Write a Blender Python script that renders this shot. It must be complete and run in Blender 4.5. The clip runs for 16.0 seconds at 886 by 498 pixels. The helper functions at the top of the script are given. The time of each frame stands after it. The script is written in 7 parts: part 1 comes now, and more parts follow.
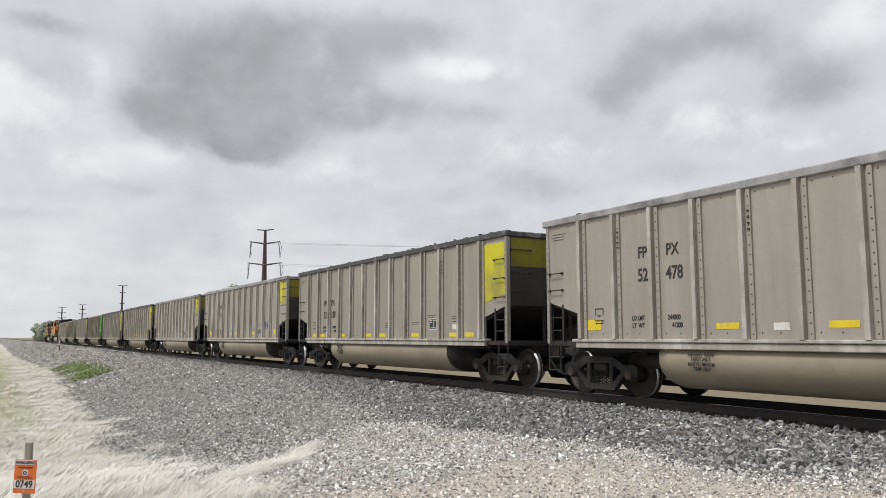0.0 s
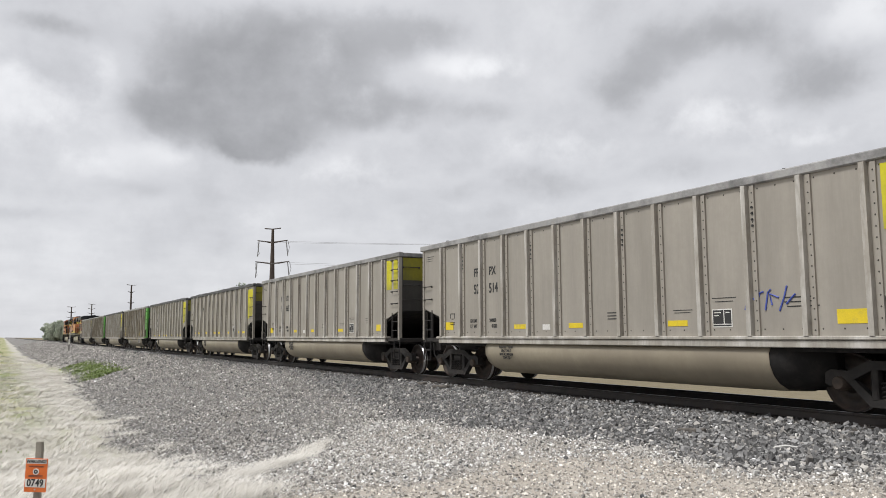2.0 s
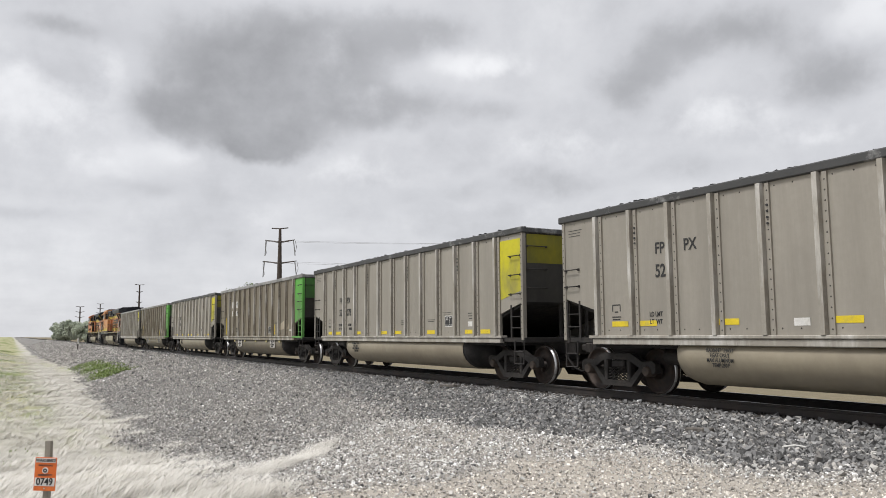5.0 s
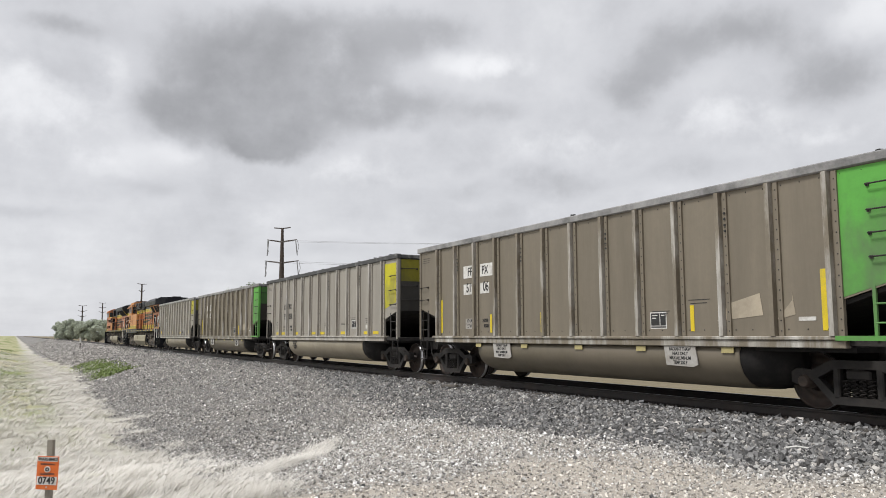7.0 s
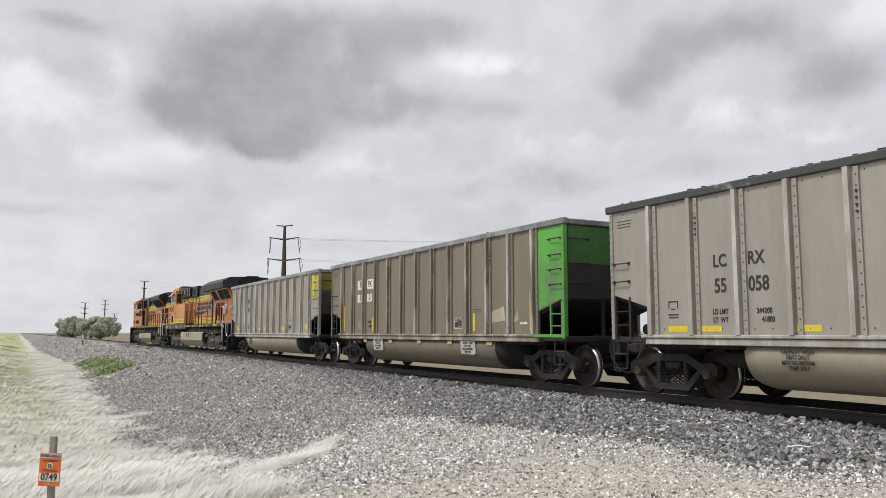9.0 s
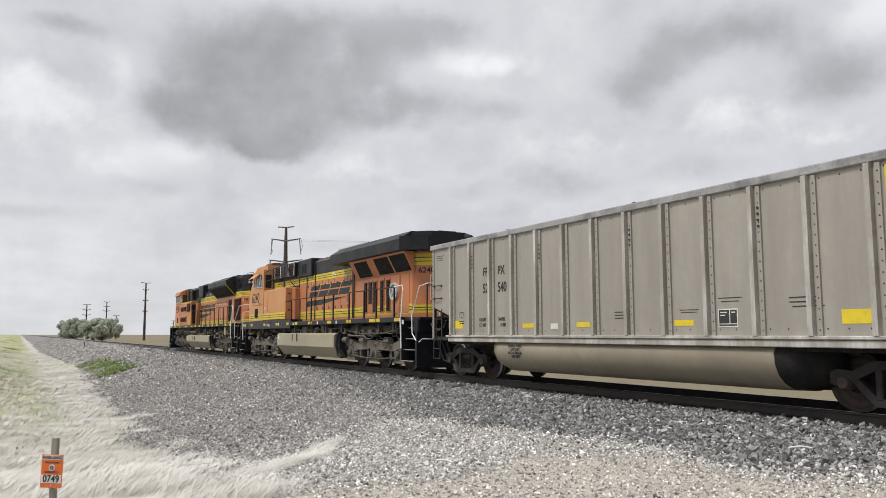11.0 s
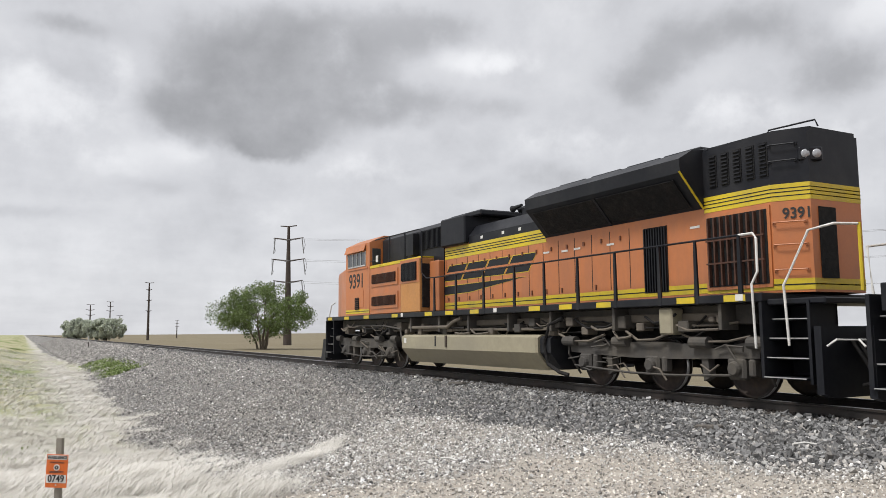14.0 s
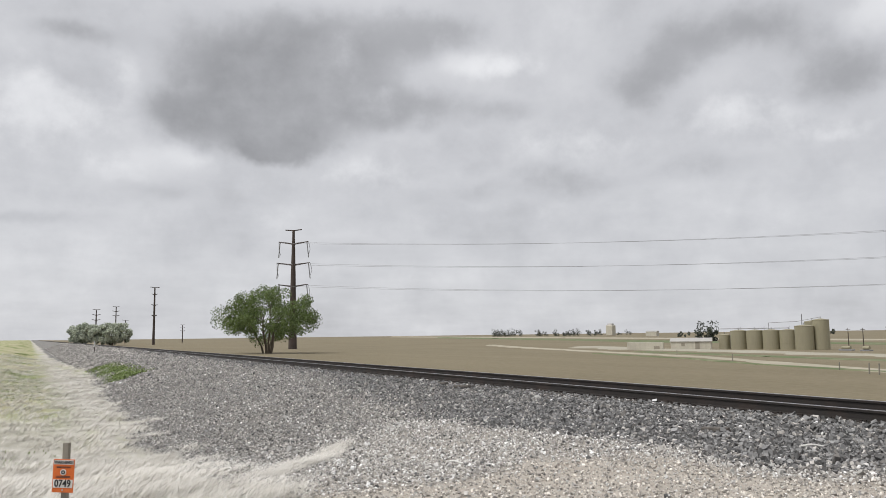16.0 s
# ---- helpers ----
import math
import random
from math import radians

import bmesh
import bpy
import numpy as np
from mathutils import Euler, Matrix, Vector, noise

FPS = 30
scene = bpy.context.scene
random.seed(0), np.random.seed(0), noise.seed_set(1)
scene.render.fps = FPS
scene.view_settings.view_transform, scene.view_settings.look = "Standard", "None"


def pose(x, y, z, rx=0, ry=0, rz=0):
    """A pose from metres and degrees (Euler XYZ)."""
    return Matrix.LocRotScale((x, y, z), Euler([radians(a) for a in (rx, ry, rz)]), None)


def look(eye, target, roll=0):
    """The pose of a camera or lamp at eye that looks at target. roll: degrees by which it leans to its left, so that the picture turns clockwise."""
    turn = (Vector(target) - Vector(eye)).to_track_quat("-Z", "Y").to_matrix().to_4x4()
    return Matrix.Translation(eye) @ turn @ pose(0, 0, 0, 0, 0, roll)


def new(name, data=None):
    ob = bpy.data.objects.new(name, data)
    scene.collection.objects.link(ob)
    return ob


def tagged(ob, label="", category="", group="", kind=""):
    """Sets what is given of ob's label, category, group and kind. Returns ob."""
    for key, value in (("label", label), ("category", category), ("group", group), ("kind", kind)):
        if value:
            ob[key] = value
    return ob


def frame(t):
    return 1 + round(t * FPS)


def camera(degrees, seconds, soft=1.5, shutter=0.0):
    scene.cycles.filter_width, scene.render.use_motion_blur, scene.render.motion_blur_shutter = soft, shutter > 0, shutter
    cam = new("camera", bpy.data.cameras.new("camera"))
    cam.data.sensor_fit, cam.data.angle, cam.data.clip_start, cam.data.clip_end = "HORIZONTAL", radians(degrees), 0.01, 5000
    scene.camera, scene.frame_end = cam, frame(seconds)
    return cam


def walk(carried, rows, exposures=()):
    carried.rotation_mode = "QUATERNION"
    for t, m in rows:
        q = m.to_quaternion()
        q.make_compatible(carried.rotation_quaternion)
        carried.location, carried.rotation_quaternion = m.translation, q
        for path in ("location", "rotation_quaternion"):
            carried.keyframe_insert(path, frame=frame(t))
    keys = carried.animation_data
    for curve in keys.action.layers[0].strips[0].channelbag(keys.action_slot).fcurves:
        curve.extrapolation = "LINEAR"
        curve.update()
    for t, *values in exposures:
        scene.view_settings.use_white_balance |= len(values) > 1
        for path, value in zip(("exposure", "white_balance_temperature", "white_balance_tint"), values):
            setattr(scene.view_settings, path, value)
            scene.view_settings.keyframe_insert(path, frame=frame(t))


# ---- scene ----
# the camera: held by hand beside the line, it turns a little and goes nowhere
EYE = Vector((0.0, 0.0, 1.214))          # z = 0 is the top of the rails
TRACK_Y = 12.106                         # centre line of the track, which runs along x
cam = camera(59.2, 16.0, soft=0.75)


def aim(yaw, pitch, roll):
    a, b = radians(yaw), radians(pitch)
    way = Vector((-math.cos(a) * math.cos(b), math.sin(a) * math.cos(b), math.sin(b)))
    return look(EYE, EYE + way, roll)


LOOKS = [
    (0, 29.836, 6.427, -0.062), (0.5, 29.693, 6.430, -0.091), (1, 29.550, 6.381, -0.201), (1.5, 29.418, 6.332, -0.298),
    (2, 29.296, 6.268, -0.325), (2.5, 29.187, 6.208, -0.388), (3, 29.080, 6.201, -0.397), (3.5, 28.976, 6.214, -0.449),
    (4, 28.887, 6.233, -0.480), (6.5, 28.649, 6.210, -0.185), (7, 28.622, 6.231, -0.197), (7.5, 28.567, 6.228, -0.176),
    (8, 28.531, 6.187, -0.121), (8.5, 28.491, 6.130, -0.069), (9, 28.459, 6.091, -0.026), (11.5, 28.321, 6.179, -0.162),
    (12, 28.284, 6.152, -0.194), (12.5, 28.236, 6.121, -0.187), (13, 28.217, 6.074, -0.281), (13.5, 28.187, 6.045, -0.358),
    (14, 28.160, 6.035, -0.439), (14.5, 28.088, 6.056, -0.489), (15, 28.014, 6.096, -0.532), (15.5, 27.927, 6.187, -0.609),
    (16, 27.813, 6.272, -0.703)]
walk(cam, [(t, aim(a, b, c)) for t, a, b, c in LOOKS], [(0, 0.15), (14.0, 0.15), (15.0, 0.08), (16.0, 0.0)])

# ---- light: a bright broken overcast with a veiled sun ----
world = bpy.data.worlds.new("overcast_sky")
scene.world = world
world.use_nodes = True
wn, wl = world.node_tree.nodes, world.node_tree.links
wn.clear()


def wmath(op, a, b=None, c=None, clamp=False):
    n = wn.new("ShaderNodeMath")
    n.operation, n.use_clamp = op, clamp
    for i, v in enumerate((a, b, c)):
        if v is None:
            continue
        if isinstance(v, (int, float)):
            n.inputs[i].default_value = v
        else:
            wl.new(v, n.inputs[i])
    return n.outputs[0]


coord = wn.new("ShaderNodeTexCoord")
sep = wn.new("ShaderNodeSeparateXYZ")
wl.new(coord.outputs["Generated"], sep.inputs[0])
SX, SY, SZ = sep.outputs
high = wmath("ADD", wmath("MAXIMUM", SZ, 0.0), 0.16)
comb = wn.new("ShaderNodeCombineXYZ")
wl.new(wmath("DIVIDE", SX, high), comb.inputs[0])
wl.new(wmath("DIVIDE", SY, high), comb.inputs[1])


def wnoise(vector, scale, detail, rough=0.55, seed=0.0):
    n = wn.new("ShaderNodeTexNoise")
    n.noise_dimensions = "4D"
    n.inputs["W"].default_value = seed
    n.inputs["Scale"].default_value, n.inputs["Detail"].default_value, n.inputs["Roughness"].default_value = scale, detail, rough
    wl.new(vector, n.inputs["Vector"])
    return n.outputs["Fac"]


puffs = wnoise(comb.outputs[0], 1.6, 7, 0.56, 3.1)
wisps = wnoise(comb.outputs[0], 4.2, 6, 0.6, 7.7)
billow = wnoise(coord.outputs["Generated"], 7.0, 7, 0.58, 2.3)
fine = wnoise(coord.outputs["Generated"], 17.0, 6, 0.6, 9.3)
azim = wmath("ADD", wmath("ARCTAN2", SY, wmath("MULTIPLY", SX, -1.0)), wmath("MULTIPLY", wmath("SUBTRACT", wnoise(coord.outputs["Generated"], 7.0, 5, 0.6, 1.4), 0.5), 0.10))
elev = wmath("ADD", wmath("ARCSINE", SZ), wmath("MULTIPLY", wmath("SUBTRACT", wnoise(coord.outputs["Generated"], 8.0, 5, 0.6, 5.4), 0.5), 0.06))


def cloud_mass(clouds, low, high, ragged):
    """Where a group of clouds lies: 0 outside, 1 inside, with billowing edges."""
    total = wmath("MULTIPLY", wmath("SUBTRACT", billow, 0.5), ragged)
    total = wmath("ADD", total, wmath("MULTIPLY", wmath("SUBTRACT", fine, 0.5), ragged * 0.6))
    for ca, ce, wa, we, amount in clouds:
        da = wmath("DIVIDE", wmath("SUBTRACT", azim, ca), wa)
        de = wmath("DIVIDE", wmath("SUBTRACT", elev, ce), we)
        far = wmath("ADD", wmath("MULTIPLY", da, da), wmath("MULTIPLY", de, de))
        total = wmath("ADD", total, wmath("MULTIPLY", wmath("POWER", 2.718, wmath("MULTIPLY", far, -1.0)), amount))
    r = wn.new("ShaderNodeMapRange")
    r.interpolation_type = "SMOOTHSTEP"
    r.inputs["From Min"].default_value, r.inputs["From Max"].default_value = low, high
    wl.new(total, r.inputs["Value"])
    return r.outputs["Result"]


# the great clouds: azimuth from the track, height, half widths (radians), and weight
DARK_CLOUDS = [
    (0.247, 0.297, 0.107, 0.054, 1.20),
    (0.284, 0.241, 0.061, 0.026, 1.30),
    (0.153, 0.262, 0.050, 0.025, 0.90),
    (0.340, 0.326, 0.103, 0.054, 0.90),
    (0.253, 0.368, 0.146, 0.045, 0.70),
    (0.481, 0.384, 0.098, 0.036, 0.80),
    (0.466, 0.288, 0.097, 0.029, 0.70),
    (0.569, 0.273, 0.066, 0.021, 0.40),
    (0.751, 0.306, 0.065, 0.037, 0.90),
    (0.788, 0.362, 0.081, 0.039, 0.60),
    (0.894, 0.350, 0.080, 0.037, 0.80),
    (0.977, 0.288, 0.062, 0.034, 0.90),
    (0.029, 0.350, 0.062, 0.019, 0.80),
    (0.480, 0.181, 0.103, 0.023, 0.40),
    (0.783, 0.242, 0.040, 0.015, 0.30),
    (0.156, 0.178, 0.108, 0.020, 0.35),
    (0.336, 0.108, 0.144, 0.017, 0.30),
    (0.010, 0.139, 0.071, 0.012, 0.40),
    (0.649, 0.189, 0.106, 0.021, 0.65),
    (0.836, 0.204, 0.077, 0.022, 0.50),
    (0.284, 0.232, 0.050, 0.018, 0.50),
]
BRIGHT_GAPS = [
    (-0.002, 0.262, 0.065, 0.040, 1.10),
    (0.087, 0.305, 0.025, 0.038, 0.50),
    (0.555, 0.341, 0.063, 0.022, 1.00),
    (0.392, 0.209, 0.051, 0.019, 0.70),
    (0.175, 0.222, 0.040, 0.012, 0.60),
    (0.664, 0.231, 0.085, 0.020, 0.60),
    (0.857, 0.253, 0.076, 0.022, 0.80),
    (0.968, 0.228, 0.063, 0.014, 0.60),
    (1.028, 0.353, 0.033, 0.029, 0.40),
    (0.583, 0.159, 0.143, 0.020, 0.35),
    (0.238, 0.148, 0.084, 0.013, 0.35),
    (0.098, 0.194, 0.058, 0.015, 0.40),
    (0.992, 0.335, 0.029, 0.024, 0.40),
]
light = wmath("ADD", 0.645, wmath("MULTIPLY", wmath("SUBTRACT", puffs, 0.5), 0.22))
light = wmath("ADD", light, wmath("MULTIPLY", wmath("SUBTRACT", billow, 0.5), 0.38))
light = wmath("ADD", light, wmath("MULTIPLY", wmath("SUBTRACT", fine, 0.5), 0.20))
light = wmath("ADD", light, wmath("MULTIPLY", wmath("SUBTRACT", wisps, 0.5), 0.06))
light = wmath("SUBTRACT", light, wmath("MULTIPLY", cloud_mass(DARK_CLOUDS, 0.15, 1.0, 1.9), 0.25))
light = wmath("ADD", light, wmath("MULTIPLY", cloud_mass(BRIGHT_GAPS, 0.1, 1.1, 2.2), 0.17))
light = wmath("MINIMUM", wmath("MAXIMUM", light, 0.3), 0.9)
ramp = wn.new("ShaderNodeValToRGB")
ramp.color_ramp.elements[0].position, ramp.color_ramp.elements[0].color = 0.30, (0.300, 0.303, 0.318, 1)
ramp.color_ramp.elements[1].position, ramp.color_ramp.elements[1].color = 0.90, (0.862, 0.868, 0.892, 1)
mid = ramp.color_ramp.elements.new(0.6)
mid.color = (0.585, 0.592, 0.622, 1)
wl.new(light, ramp.inputs[0])
veil = wn.new("ShaderNodeBackground")
veil.inputs["Strength"].default_value = 1.0
wl.new(ramp.outputs[0], veil.inputs["Color"])
sky = wn.new("ShaderNodeTexSky")
sky.sky_type, sky.sun_disc = "NISHITA", False
sky.sun_elevation, sky.sun_rotation = radians(57.5), radians(184)
clear = wn.new("ShaderNodeBackground")
clear.inputs["Strength"].default_value = 0.1
wl.new(sky.outputs[0], clear.inputs["Color"])
mixed = wn.new("ShaderNodeMixShader")
mixed.inputs[0].default_value = 0.97
wl.new(clear.outputs[0], mixed.inputs[1])
wl.new(veil.outputs[0], mixed.inputs[2])
wout = wn.new("ShaderNodeOutputWorld")
wl.new(mixed.outputs[0], wout.inputs[0])

sun = new("sun", bpy.data.lights.new("sun", "SUN"))
sun.data.energy, sun.data.angle, sun.data.color = 2.8, radians(14), (1.0, 0.98, 0.95)
sun.matrix_world = look((0, 0, 60), (3, 38, 0))


# ---- materials ----
def stuff_nodes(name):
    m = bpy.data.materials.new(name)
    m.use_nodes = True
    t = m.node_tree
    return m, t.nodes, t.links, t.nodes["Principled BSDF"]


def tex(n, l, scale, detail=4.0, rough=0.6, stretch=(1, 1, 1), source="Object"):
    c = n.new("ShaderNodeTexCoord")
    mp = n.new("ShaderNodeMapping")
    mp.inputs["Scale"].default_value = stretch
    if source == "Each":                      # each object of its own gets its own stretch of the pattern
        info, add = n.new("ShaderNodeObjectInfo"), n.new("ShaderNodeVectorMath")
        mul = n.new("ShaderNodeVectorMath")
        mul.operation, mul.inputs[1].default_value = "MULTIPLY", (37.0, 53.0, 71.0)
        l.new(info.outputs["Random"], mul.inputs[0])
        l.new(c.outputs["Object"], add.inputs[0])
        l.new(mul.outputs[0], add.inputs[1])
        l.new(add.outputs[0], mp.inputs[0])
    else:
        l.new(c.outputs[source], mp.inputs[0])
    x = n.new("ShaderNodeTexNoise")
    x.inputs["Scale"].default_value, x.inputs["Detail"].default_value, x.inputs["Roughness"].default_value = scale, detail, rough
    l.new(mp.outputs[0], x.inputs["Vector"])
    return x.outputs["Fac"]


def ramp_of(n, l, fac, stops):
    r = n.new("ShaderNodeValToRGB")
    e = r.color_ramp.elements
    while len(e) < len(stops):
        e.new(0.5)
    for k, (p, c) in zip(e, stops):
        k.position, k.color = p, (*c, 1) if len(c) == 3 else c
    l.new(fac, r.inputs[0])
    return r.outputs[0]


def mix_of(n, l, fac, a, b, mode="MIX"):
    x = n.new("ShaderNodeMix")
    x.data_type, x.blend_type = "RGBA", mode
    for v, s in ((fac, x.inputs[0]), (a, x.inputs[6]), (b, x.inputs[7])):
        if isinstance(v, (int, float)):
            s.default_value = v
        elif isinstance(v, tuple):
            s.default_value = (*v, 1)
        else:
            l.new(v, s)
    return x.outputs[2]


def surface(name, base, dirt=None, amount=0.5, grain=6.0, streak=(1, 1, 1), rough=0.65, metal=0.0, bump=0.15, vary=0.18, source="Object", island=0.0):
    """A worn surface: base colour that varies in two scales, dirt (on straw, thatch shadow) in stains or streaks, fine
    relief.
    """
    m, n, l, b = stuff_nodes(name)
    dark = tuple(c * (1 - vary) for c in base)
    lite = tuple(min(1, c * (1 + vary)) for c in base)
    col = ramp_of(n, l, tex(n, l, grain, 5, 0.65, source=source), [(0.3, dark), (0.7, lite)])
    col = mix_of(n, l, 0.5, col, ramp_of(n, l, tex(n, l, grain * 9, 3, 0.7, source=source), [(0.25, dark), (0.75, lite)]))
    if dirt:
        f = ramp_of(n, l, tex(n, l, grain * 0.55, 6, 0.7, streak, source), [(0.62 - amount * 0.4, (0, 0, 0)), (0.78, (1, 1, 1))])
        col = mix_of(n, l, f, col, dirt)
    if island:
        g = n.new("ShaderNodeNewGeometry")
        col = mix_of(n, l, island, col, ramp_of(n, l, g.outputs["Random Per Island"], [(0, tuple(c * 0.35 for c in base)), (0.6, base), (1, tuple(min(1, c * 2.0) for c in base))]))
    l.new(col, b.inputs["Base Color"])
    r = ramp_of(n, l, tex(n, l, grain * 2, 4, source=source), [(0.2, (rough * 0.8,) * 3), (0.8, (min(1, rough * 1.2),) * 3)])
    l.new(r, b.inputs["Roughness"])
    b.inputs["Metallic"].default_value = metal
    if bump:
        k = n.new("ShaderNodeBump")
        k.inputs["Strength"].default_value, k.inputs["Distance"].default_value = bump, 0.02
        l.new(tex(n, l, grain * 14, 4, 0.7, source=source), k.inputs["Height"])
        l.new(k.outputs[0], b.inputs["Normal"])
    return m


# ---- mesh helpers ----
class Shape:
    """Collects vertices and faces of one mesh."""

    def __init__(self):
        self.v, self.f = [], []

    def add(self, verts, faces):
        k = len(self.v)
        self.v += [tuple(p) for p in verts]
        self.f += [tuple(i + k for i in f) for f in faces]
        return self

    def box(self, x0, x1, y0, y1, z0, z1, c=0.0):
        if c <= 0:
            return self.add([(x, y, z) for x in (x0, x1) for y in (y0, y1) for z in (z0, z1)],
                            [(0, 1, 3, 2), (4, 6, 7, 5), (0, 4, 5, 1), (2, 3, 7, 6), (0, 2, 6, 4), (1, 5, 7, 3)])
        h = ((x0 + x1) / 2, (y0 + y1) / 2, (z0 + z1) / 2)
        s = (abs(x1 - x0) / 2, abs(y1 - y0) / 2, abs(z1 - z0) / 2)
        c = min(c, 0.45 * min(s))
        pts, key = [], {}
        for sx in (-1, 1):
            for sy in (-1, 1):
                for sz in (-1, 1):
                    for a in range(3):
                        d = [s[i] if i == a else s[i] - c for i in range(3)]
                        key[(sx, sy, sz, a)] = len(pts)
                        pts.append((h[0] + sx * d[0], h[1] + sy * d[1], h[2] + sz * d[2]))
        faces = []
        for a in range(3):
            b, e = (a + 1) % 3, (a + 2) % 3
            for sa in (-1, 1):
                ring = []
                for sb, se in ((-1, -1), (1, -1), (1, 1), (-1, 1)):
                    q = [0, 0, 0]
                    q[a], q[b], q[e] = sa, sb, se
                    ring.append(key[(*q, a)])
                faces.append(tuple(ring))
            for sb in (-1, 1):
                for se in (-1, 1):
                    q0, q1 = [0, 0, 0], [0, 0, 0]
                    q0[a], q0[b], q0[e] = -1, sb, se
                    q1[a], q1[b], q1[e] = 1, sb, se
                    faces.append((key[(*q0, b)], key[(*q1, b)], key[(*q1, e)], key[(*q0, e)]))
        for sx in (-1, 1):
            for sy in (-1, 1):
                for sz in (-1, 1):
                    faces.append(tuple(key[(sx, sy, sz, a)] for a in range(3)))
        return self.add(pts, faces)

    def prism(self, outline, axis, a, b):
        """An outline of two coordinates, drawn out along the third axis from a to b."""
        put = {"x": lambda p, d: (d, p[0], p[1]), "y": lambda p, d: (p[0], d, p[1]), "z": lambda p, d: (p[0], p[1], d)}[axis]
        n = len(outline)
        return self.add([put(p, d) for d in (a, b) for p in outline],
                        [tuple(range(n)), tuple(range(2 * n - 1, n - 1, -1))] + [(i, (i + 1) % n, n + (i + 1) % n, n + i) for i in range(n)])

    def tube(self, points, r, n=8, r1=None, cap=True):
        """A round bar along points."""
        P = [Vector(p) for p in points]
        rings = []
        for i, p in enumerate(P):
            d = (P[min(i + 1, len(P) - 1)] - P[max(i - 1, 0)]).normalized()
            u = d.cross(Vector((0, 0, 1)) if abs(d.z) < 0.9 else Vector((0, 1, 0))).normalized()
            w = d.cross(u)
            q = r if r1 is None else r + (r1 - r) * i / (len(P) - 1)
            rings.append([p + q * (math.cos(2 * math.pi * k / n) * u + math.sin(2 * math.pi * k / n) * w) for k in range(n)])
        faces = [(i * n + k, i * n + (k + 1) % n, (i + 1) * n + (k + 1) % n, (i + 1) * n + k) for i in range(len(P) - 1) for k in range(n)]
        if cap:
            faces += [tuple(range(n)), tuple(range(len(P) * n - 1, len(P) * n - n - 1, -1))]
        return self.add([p for ring in rings for p in ring], faces)

    def lathe(self, profile, centre, n=28):
        """A profile of (radius, y) turned about an axis along y through centre."""
        m = len(profile)
        pts = [(centre[0] + r * math.cos(2 * math.pi * k / n), centre[1] + y, centre[2] + r * math.sin(2 * math.pi * k / n)) for k in range(n) for r, y in profile]
        faces = [(k * m + i, k * m + i + 1, ((k + 1) % n) * m + i + 1, ((k + 1) % n) * m + i) for k in range(n) for i in range(m - 1)]
        return self.add(pts, faces)

    def mesh(self, name, material, smooth=False):
        me = bpy.data.meshes.new(name)
        me.from_pydata(self.v, [], self.f)
        bm = bmesh.new()
        bm.from_mesh(me)
        bmesh.ops.recalc_face_normals(bm, faces=bm.faces)
        bm.to_mesh(me)
        bm.free()
        me.materials.append(material)
        if smooth:
            for p in me.polygons:
                p.use_smooth = len(p.vertices) == 4
        return me


def part(name, shape, material, parent, label="", smooth=False, at=None):
    ob = new(name, shape.mesh(name, material, smooth) if isinstance(shape, Shape) else shape)
    ob.parent = parent
    if at is not None:
        ob.matrix_basis = at
    return tagged(ob, label)


def empty(name, label, category, group="", kind=""):
    ob = new(name)
    ob.empty_display_size = 0.3
    return tagged(ob, label, category, group, kind)


def lettering(name, words, size, colour, parent, x, y, z, label="", stretch=1.0, align="CENTER"):
    """Painted words on a side that faces the camera's side of the line."""
    cu = bpy.data.curves.new(name, "FONT")
    cu.body, cu.size, cu.align_x, cu.align_y, cu.extrude, cu.offset = words, size, align, "CENTER", 0.002, size * 0.018
    tmp = bpy.data.objects.new(name, cu)
    scene.collection.objects.link(tmp)
    me = bpy.data.meshes.new_from_object(tmp.evaluated_get(bpy.context.evaluated_depsgraph_get()))
    bpy.data.objects.remove(tmp)
    me.materials.clear()
    me.materials.append(colour)
    ob = new(name, me)
    ob.parent = parent
    ob.matrix_basis = pose(x, y, z, 90, 0, 0) @ Matrix.Diagonal((stretch, 1, 1, 1))
    return tagged(ob, label)


def smooth_step(a, b, x):
    q = np.clip((x - a) / (b - a), 0, 1)
    return q * q * (3 - 2 * q)

# ---- the ground: line on a ballast bank, ditch and pasture on one side, a wide field on the other ----
def patchy(x, y, size, seed):
    """Smooth random patches between -1 and 1, about size metres across."""
    table = np.random.RandomState(seed).uniform(-1, 1, (256, 256))
    u, v = np.asarray(x) / size, np.asarray(y) / size
    i, j = np.floor(u).astype(int), np.floor(v).astype(int)
    a, b = u - i, v - j
    a, b = a * a * (3 - 2 * a), b * b * (3 - 2 * b)
    pick = lambda p, q: table[p % 256, q % 256]
    return (pick(i, j) * (1 - a) + pick(i + 1, j) * a) * (1 - b) + (pick(i, j + 1) * (1 - a) + pick(i + 1, j + 1) * a) * b


